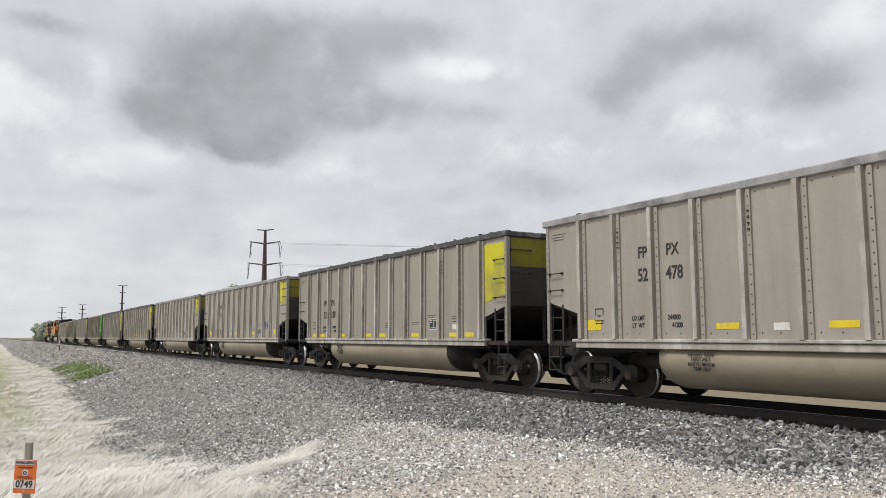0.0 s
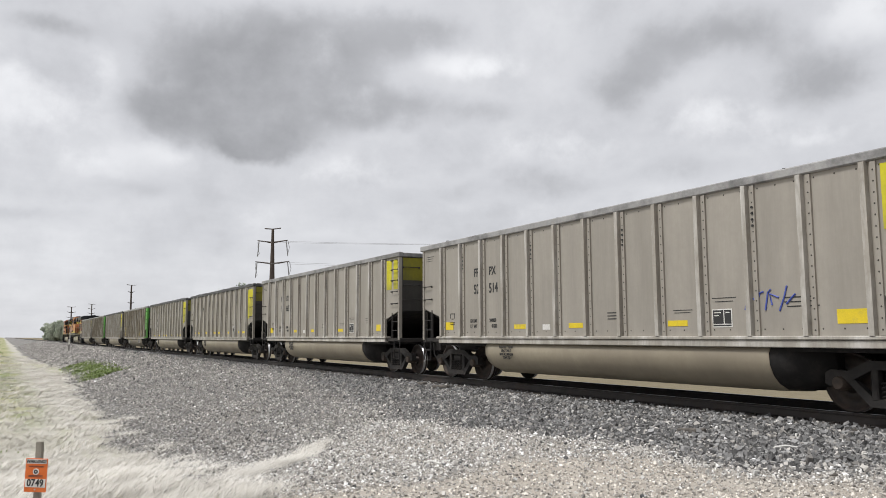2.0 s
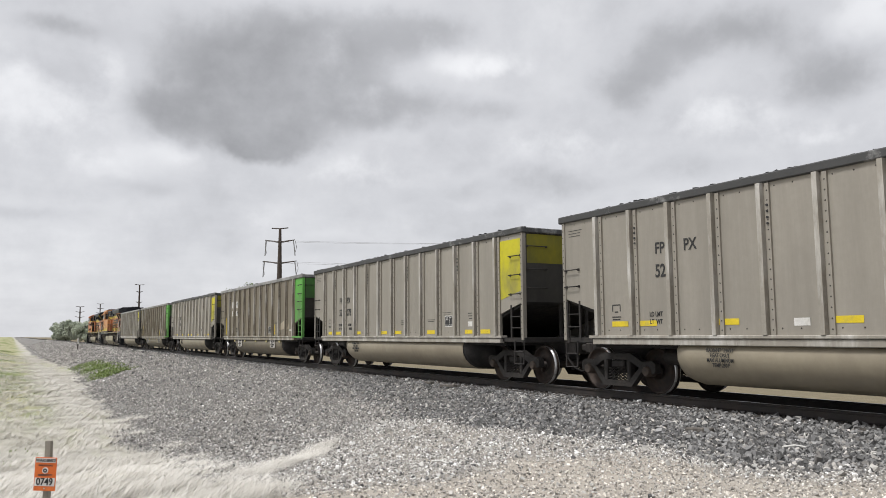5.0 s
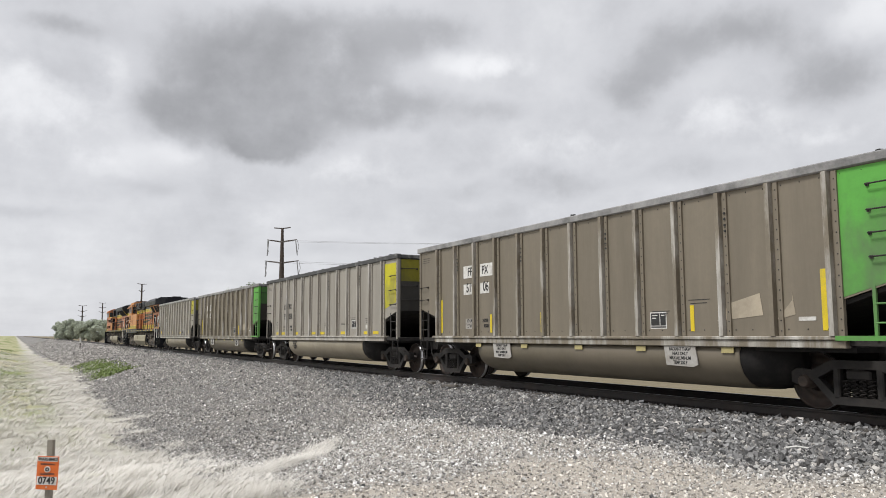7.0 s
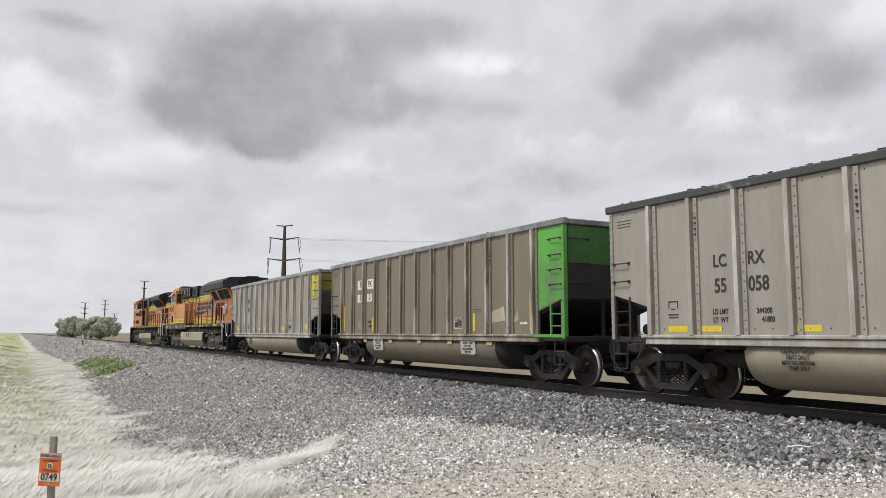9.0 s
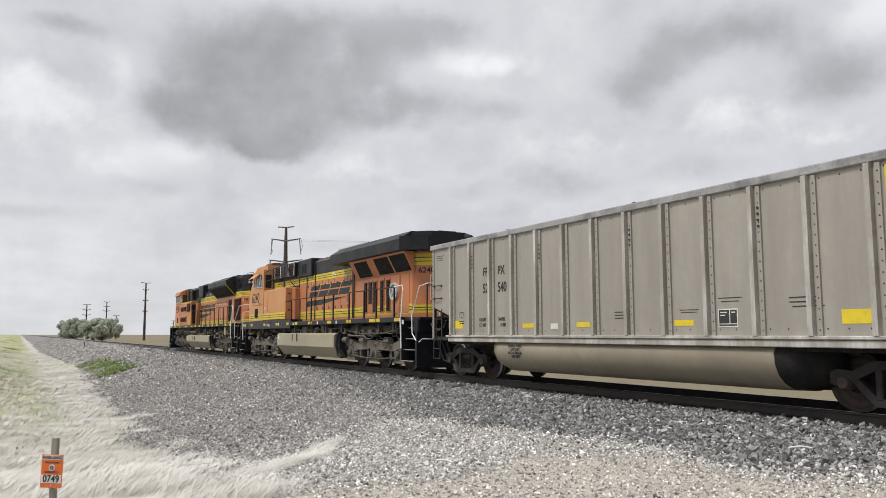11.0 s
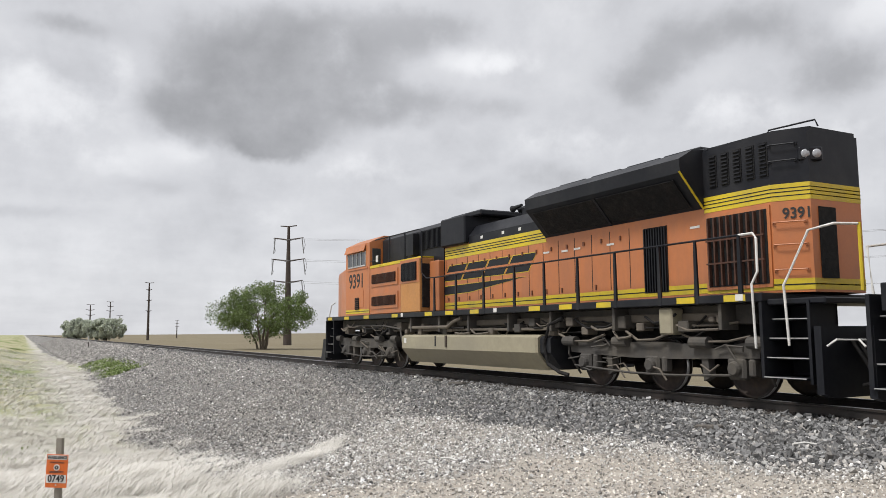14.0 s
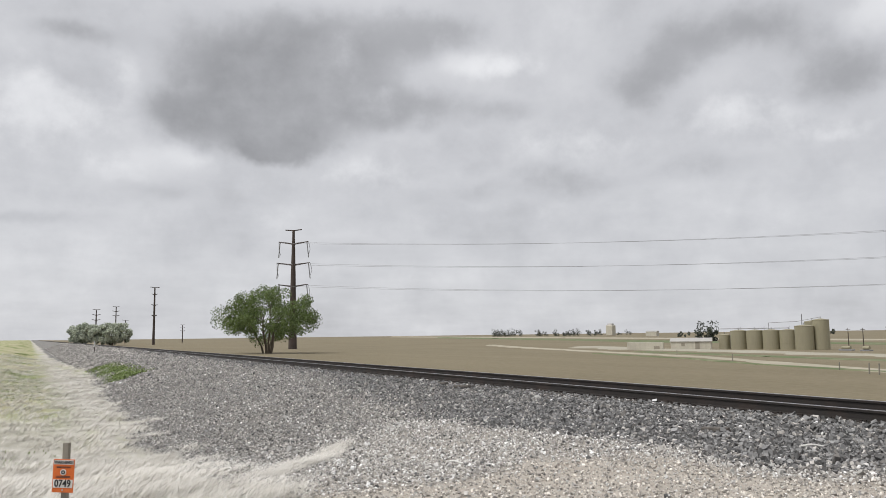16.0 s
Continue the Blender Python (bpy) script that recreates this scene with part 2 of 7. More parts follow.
def land(x, y):
    """Height of the ground at arrays x, y."""
    near = 10.25 - y
    ditch = smooth_step(-7.5, -24.0, x)
    pad = -0.27 - 0.045 * np.clip(near, 0, 6) - 0.01 * np.clip(near - 6, 0, 20)
    bank = -0.27 - 0.30 * np.clip(near, 0, 5.6) - 0.03 * np.clip(near - 5.6, 0, 4)
    pasture = smooth_step(2.5, -7.0, y) * (0.55 + 0.9 * smooth_step(-20, -160, x))
    z_near = pad * (1 - ditch) + (bank + pasture) * ditch
    z_far = -0.27 - 0.85 * smooth_step(13.9, 16.4, y) - 1.9 * smooth_step(16, 140, y) - 0.4 * smooth_step(200, 900, y)
    z = np.where(y < 10.25, z_near, np.where(y > 13.9, z_far, -0.27))
    rough = (0.05 * patchy(x, y, 1.1, 1) + 0.10 * patchy(x, y, 3.7, 2)) * smooth_step(9.5, 6.5, y) * smooth_step(-4, -14, x)
    mound = 0.10 * np.exp(-((x + 9.3) / 1.3) ** 2 - ((y - 7.2) / 0.6) ** 2)
    shoulder = 0.05 * smooth_step(9.9, 10.5, y) * smooth_step(14.3, 13.7, y)
    return z + rough + mound + shoulder


def gravel_share(x, y):
    """1 on the crushed stone, 0 on grass and soil; its lower edge wanders."""
    wander = 0.22 * np.sin(x * 0.55) + 0.2 * np.sin(x * 1.9 + 1.0) + 0.12 * np.sin(x * 4.3) + 0.25 * patchy(x, y, 0.8, 21)
    edge = np.interp(x, (-130, -84, -60, -42, -34, -26, -22, -18, -12, -9), (3.4, 5.3, 4.3, 3.7, 3.8, 3.1, 3.6, 3.1, 2.7, 2.6))
    return smooth_step(-0.25, 0.25, y - edge - wander) * (y < 15.5)


def soil_share(x, y):
    """1 on the bare dusty patch by the crossing."""
    upper = np.interp(x, (-8.7, -8.3, -7.7, -6.0, -5.2), (6.2, 7.0, 7.2, 7.5, 8.0))
    return smooth_step(-9.1, -8.3, x + 0.3 * np.sin(y * 2.3) + 0.3 * patchy(x, y, 0.5, 22)) * smooth_step(0.35, -0.35, y - upper + 0.3 * patchy(x, y, 0.4, 23))


def fresh_share(x, y):
    """1 on the darker, newer stone beside the sleepers."""
    lower = np.interp(x, (-60, -31, -20, -14.7, -11.5, -9.3, -6.3, -5.7, -3), (10.4, 10.1, 8.9, 7.8, 7.4, 7.9, 7.9, 8.6, 9.0))
    return smooth_step(-0.4, 0.5, y - lower + 0.35 * patchy(x, y, 0.9, 24))


def chalk_share(x, y):
    """1 on the pale, dusty chips between the pad and the slope."""
    return smooth_step(-19, -12, x + 0.9 * (y - 6) + 0.8 * patchy(x, y, 1.3, 25)) * (1 - fresh_share(x, y))


def axis_steps(spans):
    out = []
    for a, b, n in spans:
        out += list(np.linspace(a, b, n, endpoint=False))
    return np.array(out + [spans[-1][1]])


gx = axis_steps([(-4200, -600, 22), (-600, -150, 45), (-150, -60, 90), (-60, 6, 230), (6, 60, 30), (60, 1500, 16)])
gy = axis_steps([(-1500, -60, 14), (-60, -8, 40), (-8, 18, 130), (18, 160, 60), (160, 4200, 26)])
GX, GY = np.meshgrid(gx, gy, indexing="ij")
GZ = land(GX, GY)
gm = bpy.data.meshes.new("ground")
nx, ny = len(gx), len(gy)
idx = np.arange(nx * ny).reshape(nx, ny)
quads = np.stack([idx[:-1, :-1], idx[1:, :-1], idx[1:, 1:], idx[:-1, 1:]], -1).reshape(-1, 4)
gm.from_pydata(np.stack([GX, GY, GZ], -1).reshape(-1, 3).tolist(), [], quads.tolist())
cover = gm.color_attributes.new("cover", "FLOAT_COLOR", "POINT")
stone = gravel_share(GX, GY)
field = smooth_step(15.5, 17.5, GY)
soil = np.maximum(soil_share(GX, GY), 0.6 * chalk_share(GX, GY) * stone)
cover.data.foreach_set("color", np.stack([stone, field, soil, smooth_step(2.6, 0.4, GY + 0.4 * patchy(GX, GY, 4.0, 9)) * smooth_step(-22, -45, GX)], -1).reshape(-1).astype(np.float32))
for p in gm.polygons:
    p.use_smooth = True


def ground_material():
    m, n, l, b = stuff_nodes("ground_cover")
    at = n.new("ShaderNodeAttribute")
    at.attribute_name = "cover"
    s = n.new("ShaderNodeSeparateColor")
    l.new(at.outputs["Color"], s.inputs[0])
    dry = ramp_of(n, l, tex(n, l, 0.9, 6, 0.7), [(0.33, (0.33, 0.31, 0.272)), (0.52, (0.46, 0.44, 0.395)), (0.75, (0.60, 0.575, 0.525))])
    lush = ramp_of(n, l, tex(n, l, 0.12, 5, 0.65, (0.35, 1.6, 1)), [(0.57, (0, 0, 0)), (0.68, (0.8, 0.8, 0.8))])
    dry = mix_of(n, l, lush, dry, (0.33, 0.34, 0.17))
    sward = ramp_of(n, l, tex(n, l, 0.11, 6, 0.7, (0.3, 2.2, 1)), [(0.35, (0.42, 0.385, 0.26)), (0.48, (0.37, 0.355, 0.215)), (0.60, (0.20, 0.24, 0.085)), (0.75, (0.35, 0.34, 0.20))])
    dry = mix_of(n, l, at.outputs["Alpha"], dry, sward)
    # grit darker than the stones: shade of their gaps is in its colour
    shaded_grit = ramp_of(n, l, tex(n, l, 22, 4, 0.75), [(0.3, (0.075, 0.072, 0.069)), (0.5, (0.18, 0.175, 0.168)), (0.72, (0.36, 0.348, 0.335))])
    shaded_grit = mix_of(n, l, ramp_of(n, l, tex(n, l, 0.55, 5, 0.65), [(0.45, (0, 0, 0)), (0.75, (0.55, 0.55, 0.55))]), shaded_grit, (0.31, 0.285, 0.25))
    tilth = ramp_of(n, l, tex(n, l, 0.05, 6, 0.6, (0.4, 1.5, 1)), [(0.3, (0.165, 0.138, 0.088)), (0.7, (0.225, 0.193, 0.128))])
    tilth = mix_of(n, l, 0.35, tilth, ramp_of(n, l, tex(n, l, 1.8, 5, 0.75), [(0.3, (0.12, 0.10, 0.063)), (0.7, (0.28, 0.24, 0.165))]))
    dust = ramp_of(n, l, tex(n, l, 3.0, 6, 0.7), [(0.3, (0.46, 0.405, 0.34)), (0.7, (0.66, 0.60, 0.52))])
    dust = mix_of(n, l, 0.4, dust, shaded_grit)
    col = mix_of(n, l, s.outputs[0], dry, shaded_grit)
    col = mix_of(n, l, s.outputs[2], col, dust)
    col = mix_of(n, l, s.outputs[1], col, tilth)
    l.new(col, b.inputs["Base Color"])
    b.inputs["Roughness"].default_value = 0.95
    b.inputs["Specular IOR Level"].default_value = 0.2
    k = n.new("ShaderNodeBump")
    k.inputs["Strength"].default_value, k.inputs["Distance"].default_value = 0.6, 0.05
    l.new(tex(n, l, 14, 5, 0.75), k.inputs["Height"])
    l.new(k.outputs[0], b.inputs["Normal"])
    return m


gm.materials.append(ground_material())
ground = tagged(new("ground", gm), "dry pasture, gravel bank and ploughed field reaching the horizon", "ground", kind="structure")

# ---- the track ----
RAIL_STEEL = surface("rail_steel", (0.032, 0.028, 0.026), (0.06, 0.042, 0.034), 0.4, 3.0, rough=0.6, metal=0.3, bump=0.1)
RAIL_SHINE = surface("rail_head", (0.42, 0.42, 0.43), None, 0, 4.0, (0.02, 1, 1), rough=0.3, metal=0.9, bump=0.0)
TIE_WOOD = surface("creosoted_wood", (0.05, 0.042, 0.035), (0.12, 0.11, 0.10), 0.5, 7.0, (0.3, 4, 1), rough=0.9, bump=0.4)
for side in (-1, 1):
    rail = empty("rail", "long steel running rail with a polished head on its sleepers", "rail", "rails", "structure")
    y = TRACK_Y + side * 0.7525
    prof = [(-0.075, -0.18), (0.075, -0.18), (0.075, -0.168), (0.014, -0.15), (0.011, -0.05), (0.036, -0.042), (0.037, -0.012), (0.026, -0.004), (-0.026, -0.004), (-0.037, -0.012), (-0.036, -0.042), (-0.011, -0.05), (-0.014, -0.15), (-0.075, -0.168)]
    for a, b in ((-2600, -300), (-300, -60), (-60, 90)):
        part("rail_length", Shape().prism([(y + p, q) for p, q in prof], "x", a, b), RAIL_STEEL, rail, "dark rusty web and foot")
        part("rail_head", Shape().prism([(y - 0.026, -0.004), (y + 0.026, -0.004), (y + 0.022, 0.0), (y - 0.022, 0.0)], "x", a, b), RAIL_SHINE, rail, "worn bright running surface")
tie_mesh = Shape().box(-0.115, 0.115, -1.3, 1.3, -0.36, -0.186, 0.012).mesh("sleeper", TIE_WOOD)
plate_mesh = Shape().box(-0.09, 0.09, -0.17, 0.17, -0.186, -0.174).box(-0.05, -0.02, -0.13, -0.10, -0.174, -0.15).box(0.02, 0.05, -0.13, -0.10, -0.174, -0.15).mesh("tie_plate", RAIL_STEEL)
sleepers = empty("sleepers", "dark creosoted wooden sleepers bedded in ballast", "sleepers", "", "structure")
for i in range(300):
    tie = part("sleeper", tie_mesh, None, sleepers, at=pose(3.0 - 0.51 * i, TRACK_Y + 0.02 * math.sin(i * 2.7), 0, 0, 0, 0.6 * math.sin(i * 1.9)))
    if 6 < i < 90:
        for side in (-1, 1):
            part("tie_plate", plate_mesh, None, tie, at=pose(0, side * 0.7525, 0))

# ---- coal cars ----
STEEL_DARK = surface("grimy_cast_steel", (0.024, 0.022, 0.021), (0.055, 0.046, 0.04), 0.45, 5.0, rough=0.75, metal=0.2, bump=0.3)
STEEL_RUST = surface("rusty_cap", (0.07, 0.05, 0.038), (0.035, 0.03, 0.026), 0.5, 12.0, rough=0.8, bump=0.2)
WHEEL_STEEL = surface("wheel_steel", (0.035, 0.03, 0.028), (0.09, 0.06, 0.045), 0.5, 6.0, rough=0.6, metal=0.5, bump=0.1)
WHEEL_SHINE = surface("polished_tread", (0.5, 0.5, 0.5), None, 0, 6.0, rough=0.3, metal=0.95, bump=0.0)
BLACK_VOID = surface("dull_black", (0.018, 0.017, 0.017), (0.05, 0.045, 0.04), 0.4, 3.0, rough=0.85, bump=0.2)
COAL = surface("coal", (0.012, 0.012, 0.013), (0.03, 0.03, 0.03), 0.4, 8.0, rough=0.55, bump=0.6)
PAINT_BLACK = surface("stencil_black", (0.03, 0.03, 0.03), None, 0, 12.0, rough=0.8, bump=0.0)
PAINT_WHITE = surface("stencil_white", (0.66, 0.65, 0.62), (0.4, 0.38, 0.34), 0.4, 9.0, rough=0.7, bump=0.0)
PAINT_YELLOW = surface("marker_yellow", (0.66, 0.50, 0.02), (0.35, 0.30, 0.10), 0.25, 6.0, rough=0.55, bump=0.0)
RIVET = surface("grimy_rivet", (0.07, 0.062, 0.052), None, 0, 6.0, rough=0.75, bump=0.0)
SMEAR = surface("rubbed_white", (0.40, 0.385, 0.36), (0.24, 0.215, 0.18), 0.5, 5.0, rough=0.8, bump=0.0)
DULL_YELLOW = surface("dull_yellow", (0.42, 0.36, 0.16), (0.3, 0.26, 0.15), 0.4, 6.0, rough=0.65, bump=0.0)
PAINT_BLUE = surface("spray_blue", (0.06, 0.09, 0.36), None, 0, 9.0, rough=0.6, bump=0.0)
PITCH, HALF_BODY, SIDE = 16.18, 7.30, 1.525
POSTS = [-6.15 + 1.025 * i for i in range(13)]
WHEELS = []                                   # turning wheelsets with their radius
shared = {}


def once(key, make):
    if key not in shared:
        shared[key] = make()
    return shared[key]


def wheelset_mesh(r, journal, cap):
    s = Shape()
    for q in (-1, 1):
        s.lathe([(0.08, 0.0), (0.16, 0.035 * q), (0.17, 0.055 * q), (r * 0.55, 0.0), (r - 0.07, -0.01 * q), (r - 0.045, 0.035 * q), (r - 0.004, 0.05 * q), (r, -0.02 * q), (r + 0.028, -0.055 * q), (r + 0.02, -0.075 * q), (r - 0.06, -0.07 * q), (r * 0.5, -0.05 * q), (0.16, -0.09 * q), (0.08, -0.09 * q)], (0, q * 0.745, 0), 30)
    s.tube([(0, -journal, 0), (0, journal, 0)], 0.085, 12)
    for q in (-1, 1):
        s.tube([(0, q * journal, 0), (0, q * (journal + 0.03), 0)], 0.07, 6)
        for k in range(3):
            a = k * 2.094
            s.tube([(0.045 * math.cos(a), q * journal, 0.045 * math.sin(a)), (0.045 * math.cos(a), q * (journal + 0.05), 0.045 * math.sin(a))], 0.016, 6)
    me = s.mesh("wheelset", WHEEL_STEEL, True)
    me.materials.append(WHEEL_SHINE)
    for p in me.polygons:
        d = [math.hypot(me.vertices[i].co.x, me.vertices[i].co.z) for i in p.vertices]
        if min(d) > r - 0.012 and max(d) - min(d) < 0.01:
            p.material_index = 1
    return me


def add_wheelset(parent, x, r, journal):
    w = part("wheelset", once(("wheelset", r), lambda: wheelset_mesh(r, journal, 0)), None, parent, "round steel wheels with bright worn treads")
    w.matrix_parent_inverse = Matrix.Translation((x, 0, r))
    WHEELS.append((w, r))


def side_frame_mesh(q):
    s = Shape()
    if q:
        y0, y1 = (q * 0.95, q * 1.10)
        top = [(-1.12, 0.60), (-1.02, 0.66), (-0.75, 0.64), (-0.42, 0.80), (0.42, 0.80), (0.75, 0.64), (1.02, 0.66), (1.12, 0.60), (1.12, 0.44), (1.02, 0.40), (0.98, 0.52), (0.8, 0.52), (0.76, 0.47), (0.36, 0.67), (-0.36, 0.67), (-0.76, 0.47), (-0.8, 0.52), (-0.98, 0.52), (-1.02, 0.40), (-1.12, 0.44)]
        s.prism(top, "y", min(y0, y1), max(y0, y1))
        low = [(-0.78, 0.50), (-0.66, 0.52), (-0.36, 0.25), (0.36, 0.25), (0.66, 0.52), (0.78, 0.50), (0.42, 0.13), (-0.42, 0.13)]
        s.prism(low, "y", min(y0, y1) + 0.01, max(y0, y1) - 0.01)
        for a in (-0.40, 0.29):
            s.box(a, a + 0.11, min(y0, y1), max(y0, y1), 0.22, 0.70, 0.02)
    return s.mesh("side_frame", STEEL_DARK)


def spring_mesh(q):
    s = Shape()
    if q:
        for x in (-0.19, -0.06, 0.07, 0.20):
            for y in (q * 0.98, q * 1.08):
                s.tube([(x + 0.05 * math.cos(k * 1.05), y + 0.035 * math.sin(k * 1.05), 0.25 + 0.26 * k / 24) for k in range(25)], 0.013, 4)
    return s.mesh("springs", STEEL_DARK)


def cap_mesh(q):
    return Shape().lathe([(0.0, 0.10 * q), (0.085, 0.10 * q), (0.10, 0.075 * q), (0.115, 0.0), (0.115, -0.12 * q)], (0, q * 1.05, 0.457), 14).mesh("bearing_cap", STEEL_RUST)


def truck(parent, x):
    t = part("truck", once("bolster", lambda: Shape().box(-0.2, 0.2, -1.08, 1.08, 0.50, 0.66, 0.03).box(-0.3, 0.3, -0.3, 0.3, 0.62, 0.80, 0.03).mesh("truck", STEEL_DARK)), None, parent, "cast steel two-axle truck")
    t.matrix_basis = pose(x, 0, 0)
    for q in (-1, 1):
        part("side_frame", once(("frame", q), lambda: side_frame_mesh(q)), None, t)
        tagged(part("spring_nest", once(("springs", q), lambda: spring_mesh(q)), None, t), kind="stuff")
        for x in (-0.889, 0.889):
            part("bearing_cap", once(("bearing", q), lambda: cap_mesh(q)), None, t, "rust-brown bearing cap", at=pose(x, 0, 0))
    for x in (-0.33, 0.33):
        part("brake_beam", once("beam", lambda: Shape().box(-0.03, 0.03, -0.75, 0.75, 0.36, 0.46, 0.02).mesh("brake_beam", STEEL_DARK)), None, t, at=pose(x, 0, 0))
    for a in (-0.889, 0.889):
        add_wheelset(t, a, 0.457, 1.02)


def rivet_rows(rows, y):
    """Small domes on a side, at x and a run of heights."""
    s = Shape()
    for x, zs in rows:
        for z in zs:
            r = 0.015
            ring = [(x + r * math.cos(k * math.pi / 3), y, z + r * math.sin(k * math.pi / 3)) for k in range(6)]
            s.add(ring + [(x, y - 0.014, z)], [(k, (k + 1) % 6, 6) for k in range(6)])
    return s


def grab(s, p, q, out):
    """A bent bar between two feet p and q that stands off its wall by out."""
    p, q, o = Vector(p), Vector(q), Vector(out)
    s.tube([p, p + o, q + o, q], 0.013, 6)
    for a in (p, q):
        s.box(a.x - 0.025, a.x + 0.025, a.y - 0.02, a.y + 0.02, a.z - 0.025, a.z + 0.025)
    return s


def coal_car(k, paint, end_paint, number, marks, words, style):
    label = {"grey": "dusty grey aluminium coal gondola with %s end panel", "brown": "brown weathered coal gondola with %s end panel"}[style] % end_paint[1]
    car = empty("coal_car", label, "rail car", "coal cars of the train")
    tint, wear = paint
    body = surface("car_side_%d" % k, tint, tuple(c * 0.72 for c in tint), 0.55, 0.9, (3.0, 1, 0.35), rough=0.55, metal=0.15, bump=0.06, vary=0.10)
    trim_m = surface("car_post_%d" % k, tuple(c * 1.0 for c in tint), (0.74, 0.73, 0.70), 0.40, 1.5, (2.5, 1, 0.5), rough=0.5, metal=0.2, bump=0.1, source="Each")
    rim_m = surface("car_rim_%d" % k, (0.33, 0.325, 0.32) if wear < 0.6 else (0.06, 0.06, 0.06), (0.04, 0.04, 0.04) if wear < 0.6 else (0.5, 0.5, 0.49), wear * 1.5 if wear < 0.6 else 0.12, 2.2, (1.0, 1, 1), rough=0.55, metal=0.2, bump=0.2)
    tub_m = surface("car_belly_%d" % k, (0.315, 0.275, 0.205) if style == "grey" else (0.14, 0.12, 0.085), (0.20, 0.17, 0.13), 0.5, 0.7, (1, 1, 0.5), rough=0.5, metal=0.2, bump=0.06)
    end_m = surface("car_end_%d" % k, end_paint[0], (0.10, 0.095, 0.08), 0.30, 0.8, (1, 1, 0.6), rough=0.6, bump=0.05)
    # dirt, and the end face's weaker light painted in as 0.55 of the colour
    dull_m = surface("car_end_dirty_%d" % k, tuple(c * 0.55 for c in end_paint[0]), (0.035, 0.034, 0.03), 0.62, 0.7, (1, 1, 0.5), rough=0.75, bump=0.08)
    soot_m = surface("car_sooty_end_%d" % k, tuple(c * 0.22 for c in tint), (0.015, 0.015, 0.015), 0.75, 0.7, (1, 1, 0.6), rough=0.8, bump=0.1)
    H = HALF_BODY
    for q, name in ((-1, "side_wall"), (1, "side_wall")):
        outline = [(-H, 3.64), (H, 3.64), (H, 1.97), (6.31, 1.70), (6.31, 1.10), (-6.31, 1.10), (-6.31, 1.70), (-H, 1.97)]
        a, b = sorted((q * SIDE, q * (SIDE - 0.045)))
        part(name, Shape().prism(outline, "y", a, b), body, car)
        a, b = sorted((q * (SIDE + 0.055), q * (SIDE - 0.10)))
        part("top_chord", Shape().box(-H - 0.11, H + 0.06, a, b, 3.62, 3.77, 0.02), rim_m, car, "scuffed, sooty metal rim")
        a, b = sorted((q * (SIDE + 0.075), q * (SIDE - 0.12)))
        part("side_sill", Shape().box(-6.42, 6.42, a, b, 1.105, 1.165, 0.012).box(-6.33, 6.33, a + 0.03, b - 0.03, 0.985, 1.10, 0.012), trim_m, car)
        post = once(("post", k, q), lambda: Shape().prism([(-0.05, 0), (-0.045, 0.09 * q), (0.04, 0.09 * q), (0.045, 0)], "z", 1.165, 3.62).mesh("side_post", trim_m))
        strap = once(("strap", k, q), lambda: Shape().box(0.09, 0.17, *sorted((0, q * 0.035)), 1.17, 3.61).mesh("post_strap", body))
        for x in POSTS:
            part("side_post", post, None, car, at=pose(x, q * SIDE, 0))
            part("post_strap", strap, None, car, at=pose(x, q * SIDE, 0))
        for e in (-1, 1):
            a, b = sorted((q * (SIDE + 0.03), q * (SIDE - 0.09)))
            part("corner_post", Shape().box(*sorted((e * (H + 0.012), e * (H - 0.075))), a, b, 1.06, 3.64, 0.012), end_m if style == "brown" and e > 0 else body, car)
    rows = [(x + 0.13, [1.25 + 0.16 * j for j in range(15)]) for x in POSTS] + [(e * (H - 0.033), [1.2 + 0.14 * j for j in range(18)]) for e in (-1, 1)]
    tagged(part("rivets", rivet_rows(rows, -SIDE - 0.035).add(*(lambda g: (g.v, g.f))(rivet_rows([(-6.9 + 0.34 * j, [3.55]) for j in range(41)] + [(-6.2 + 0.34 * j, [1.27]) for j in range(37)] + [(-6.3 + 0.17 * j, [1.04]) for j in range(75)], -SIDE - 0.001))), RIVET, car, "rows of dark rivet heads"), kind="stuff")
    # ends: upright sheet above, slope sheet and draft sill below
    for e in (-1, 1):
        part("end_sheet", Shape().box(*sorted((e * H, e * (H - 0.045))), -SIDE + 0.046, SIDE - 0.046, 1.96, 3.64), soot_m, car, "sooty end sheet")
        part("end_chord", Shape().box(*sorted((e * (H + 0.06), e * (H - 0.10))), -SIDE + 0.10, SIDE - 0.10, 3.62, 3.75, 0.02), rim_m, car)
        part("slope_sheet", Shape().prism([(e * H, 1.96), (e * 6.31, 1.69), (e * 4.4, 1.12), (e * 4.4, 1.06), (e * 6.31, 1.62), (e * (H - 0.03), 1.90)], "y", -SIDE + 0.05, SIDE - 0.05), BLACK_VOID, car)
        part("end_beam", Shape().box(*sorted((e * (H + 0.03), e * (H - 0.14))), -SIDE, SIDE, 1.00, 1.12, 0.015).box(*sorted((e * 6.0, e * (H + 0.35))), -0.3, 0.3, 0.72, 1.08, 0.02).box(*sorted((e * 6.35, e * (H - 0.10))), -SIDE + 0.03, -SIDE + 0.10, 1.02, 1.12), STEEL_DARK, car, "black end platform and draft sill")
        part("coupler", Shape().box(*sorted((e * (H + 0.30), e * 8.02)), -0.09, 0.09, 0.78, 0.95, 0.03).box(*sorted((e * 7.86, e * 8.08)), -0.17, 0.14, 0.74, 1.0, 0.04), STEEL_DARK, car)
        hose = Shape()
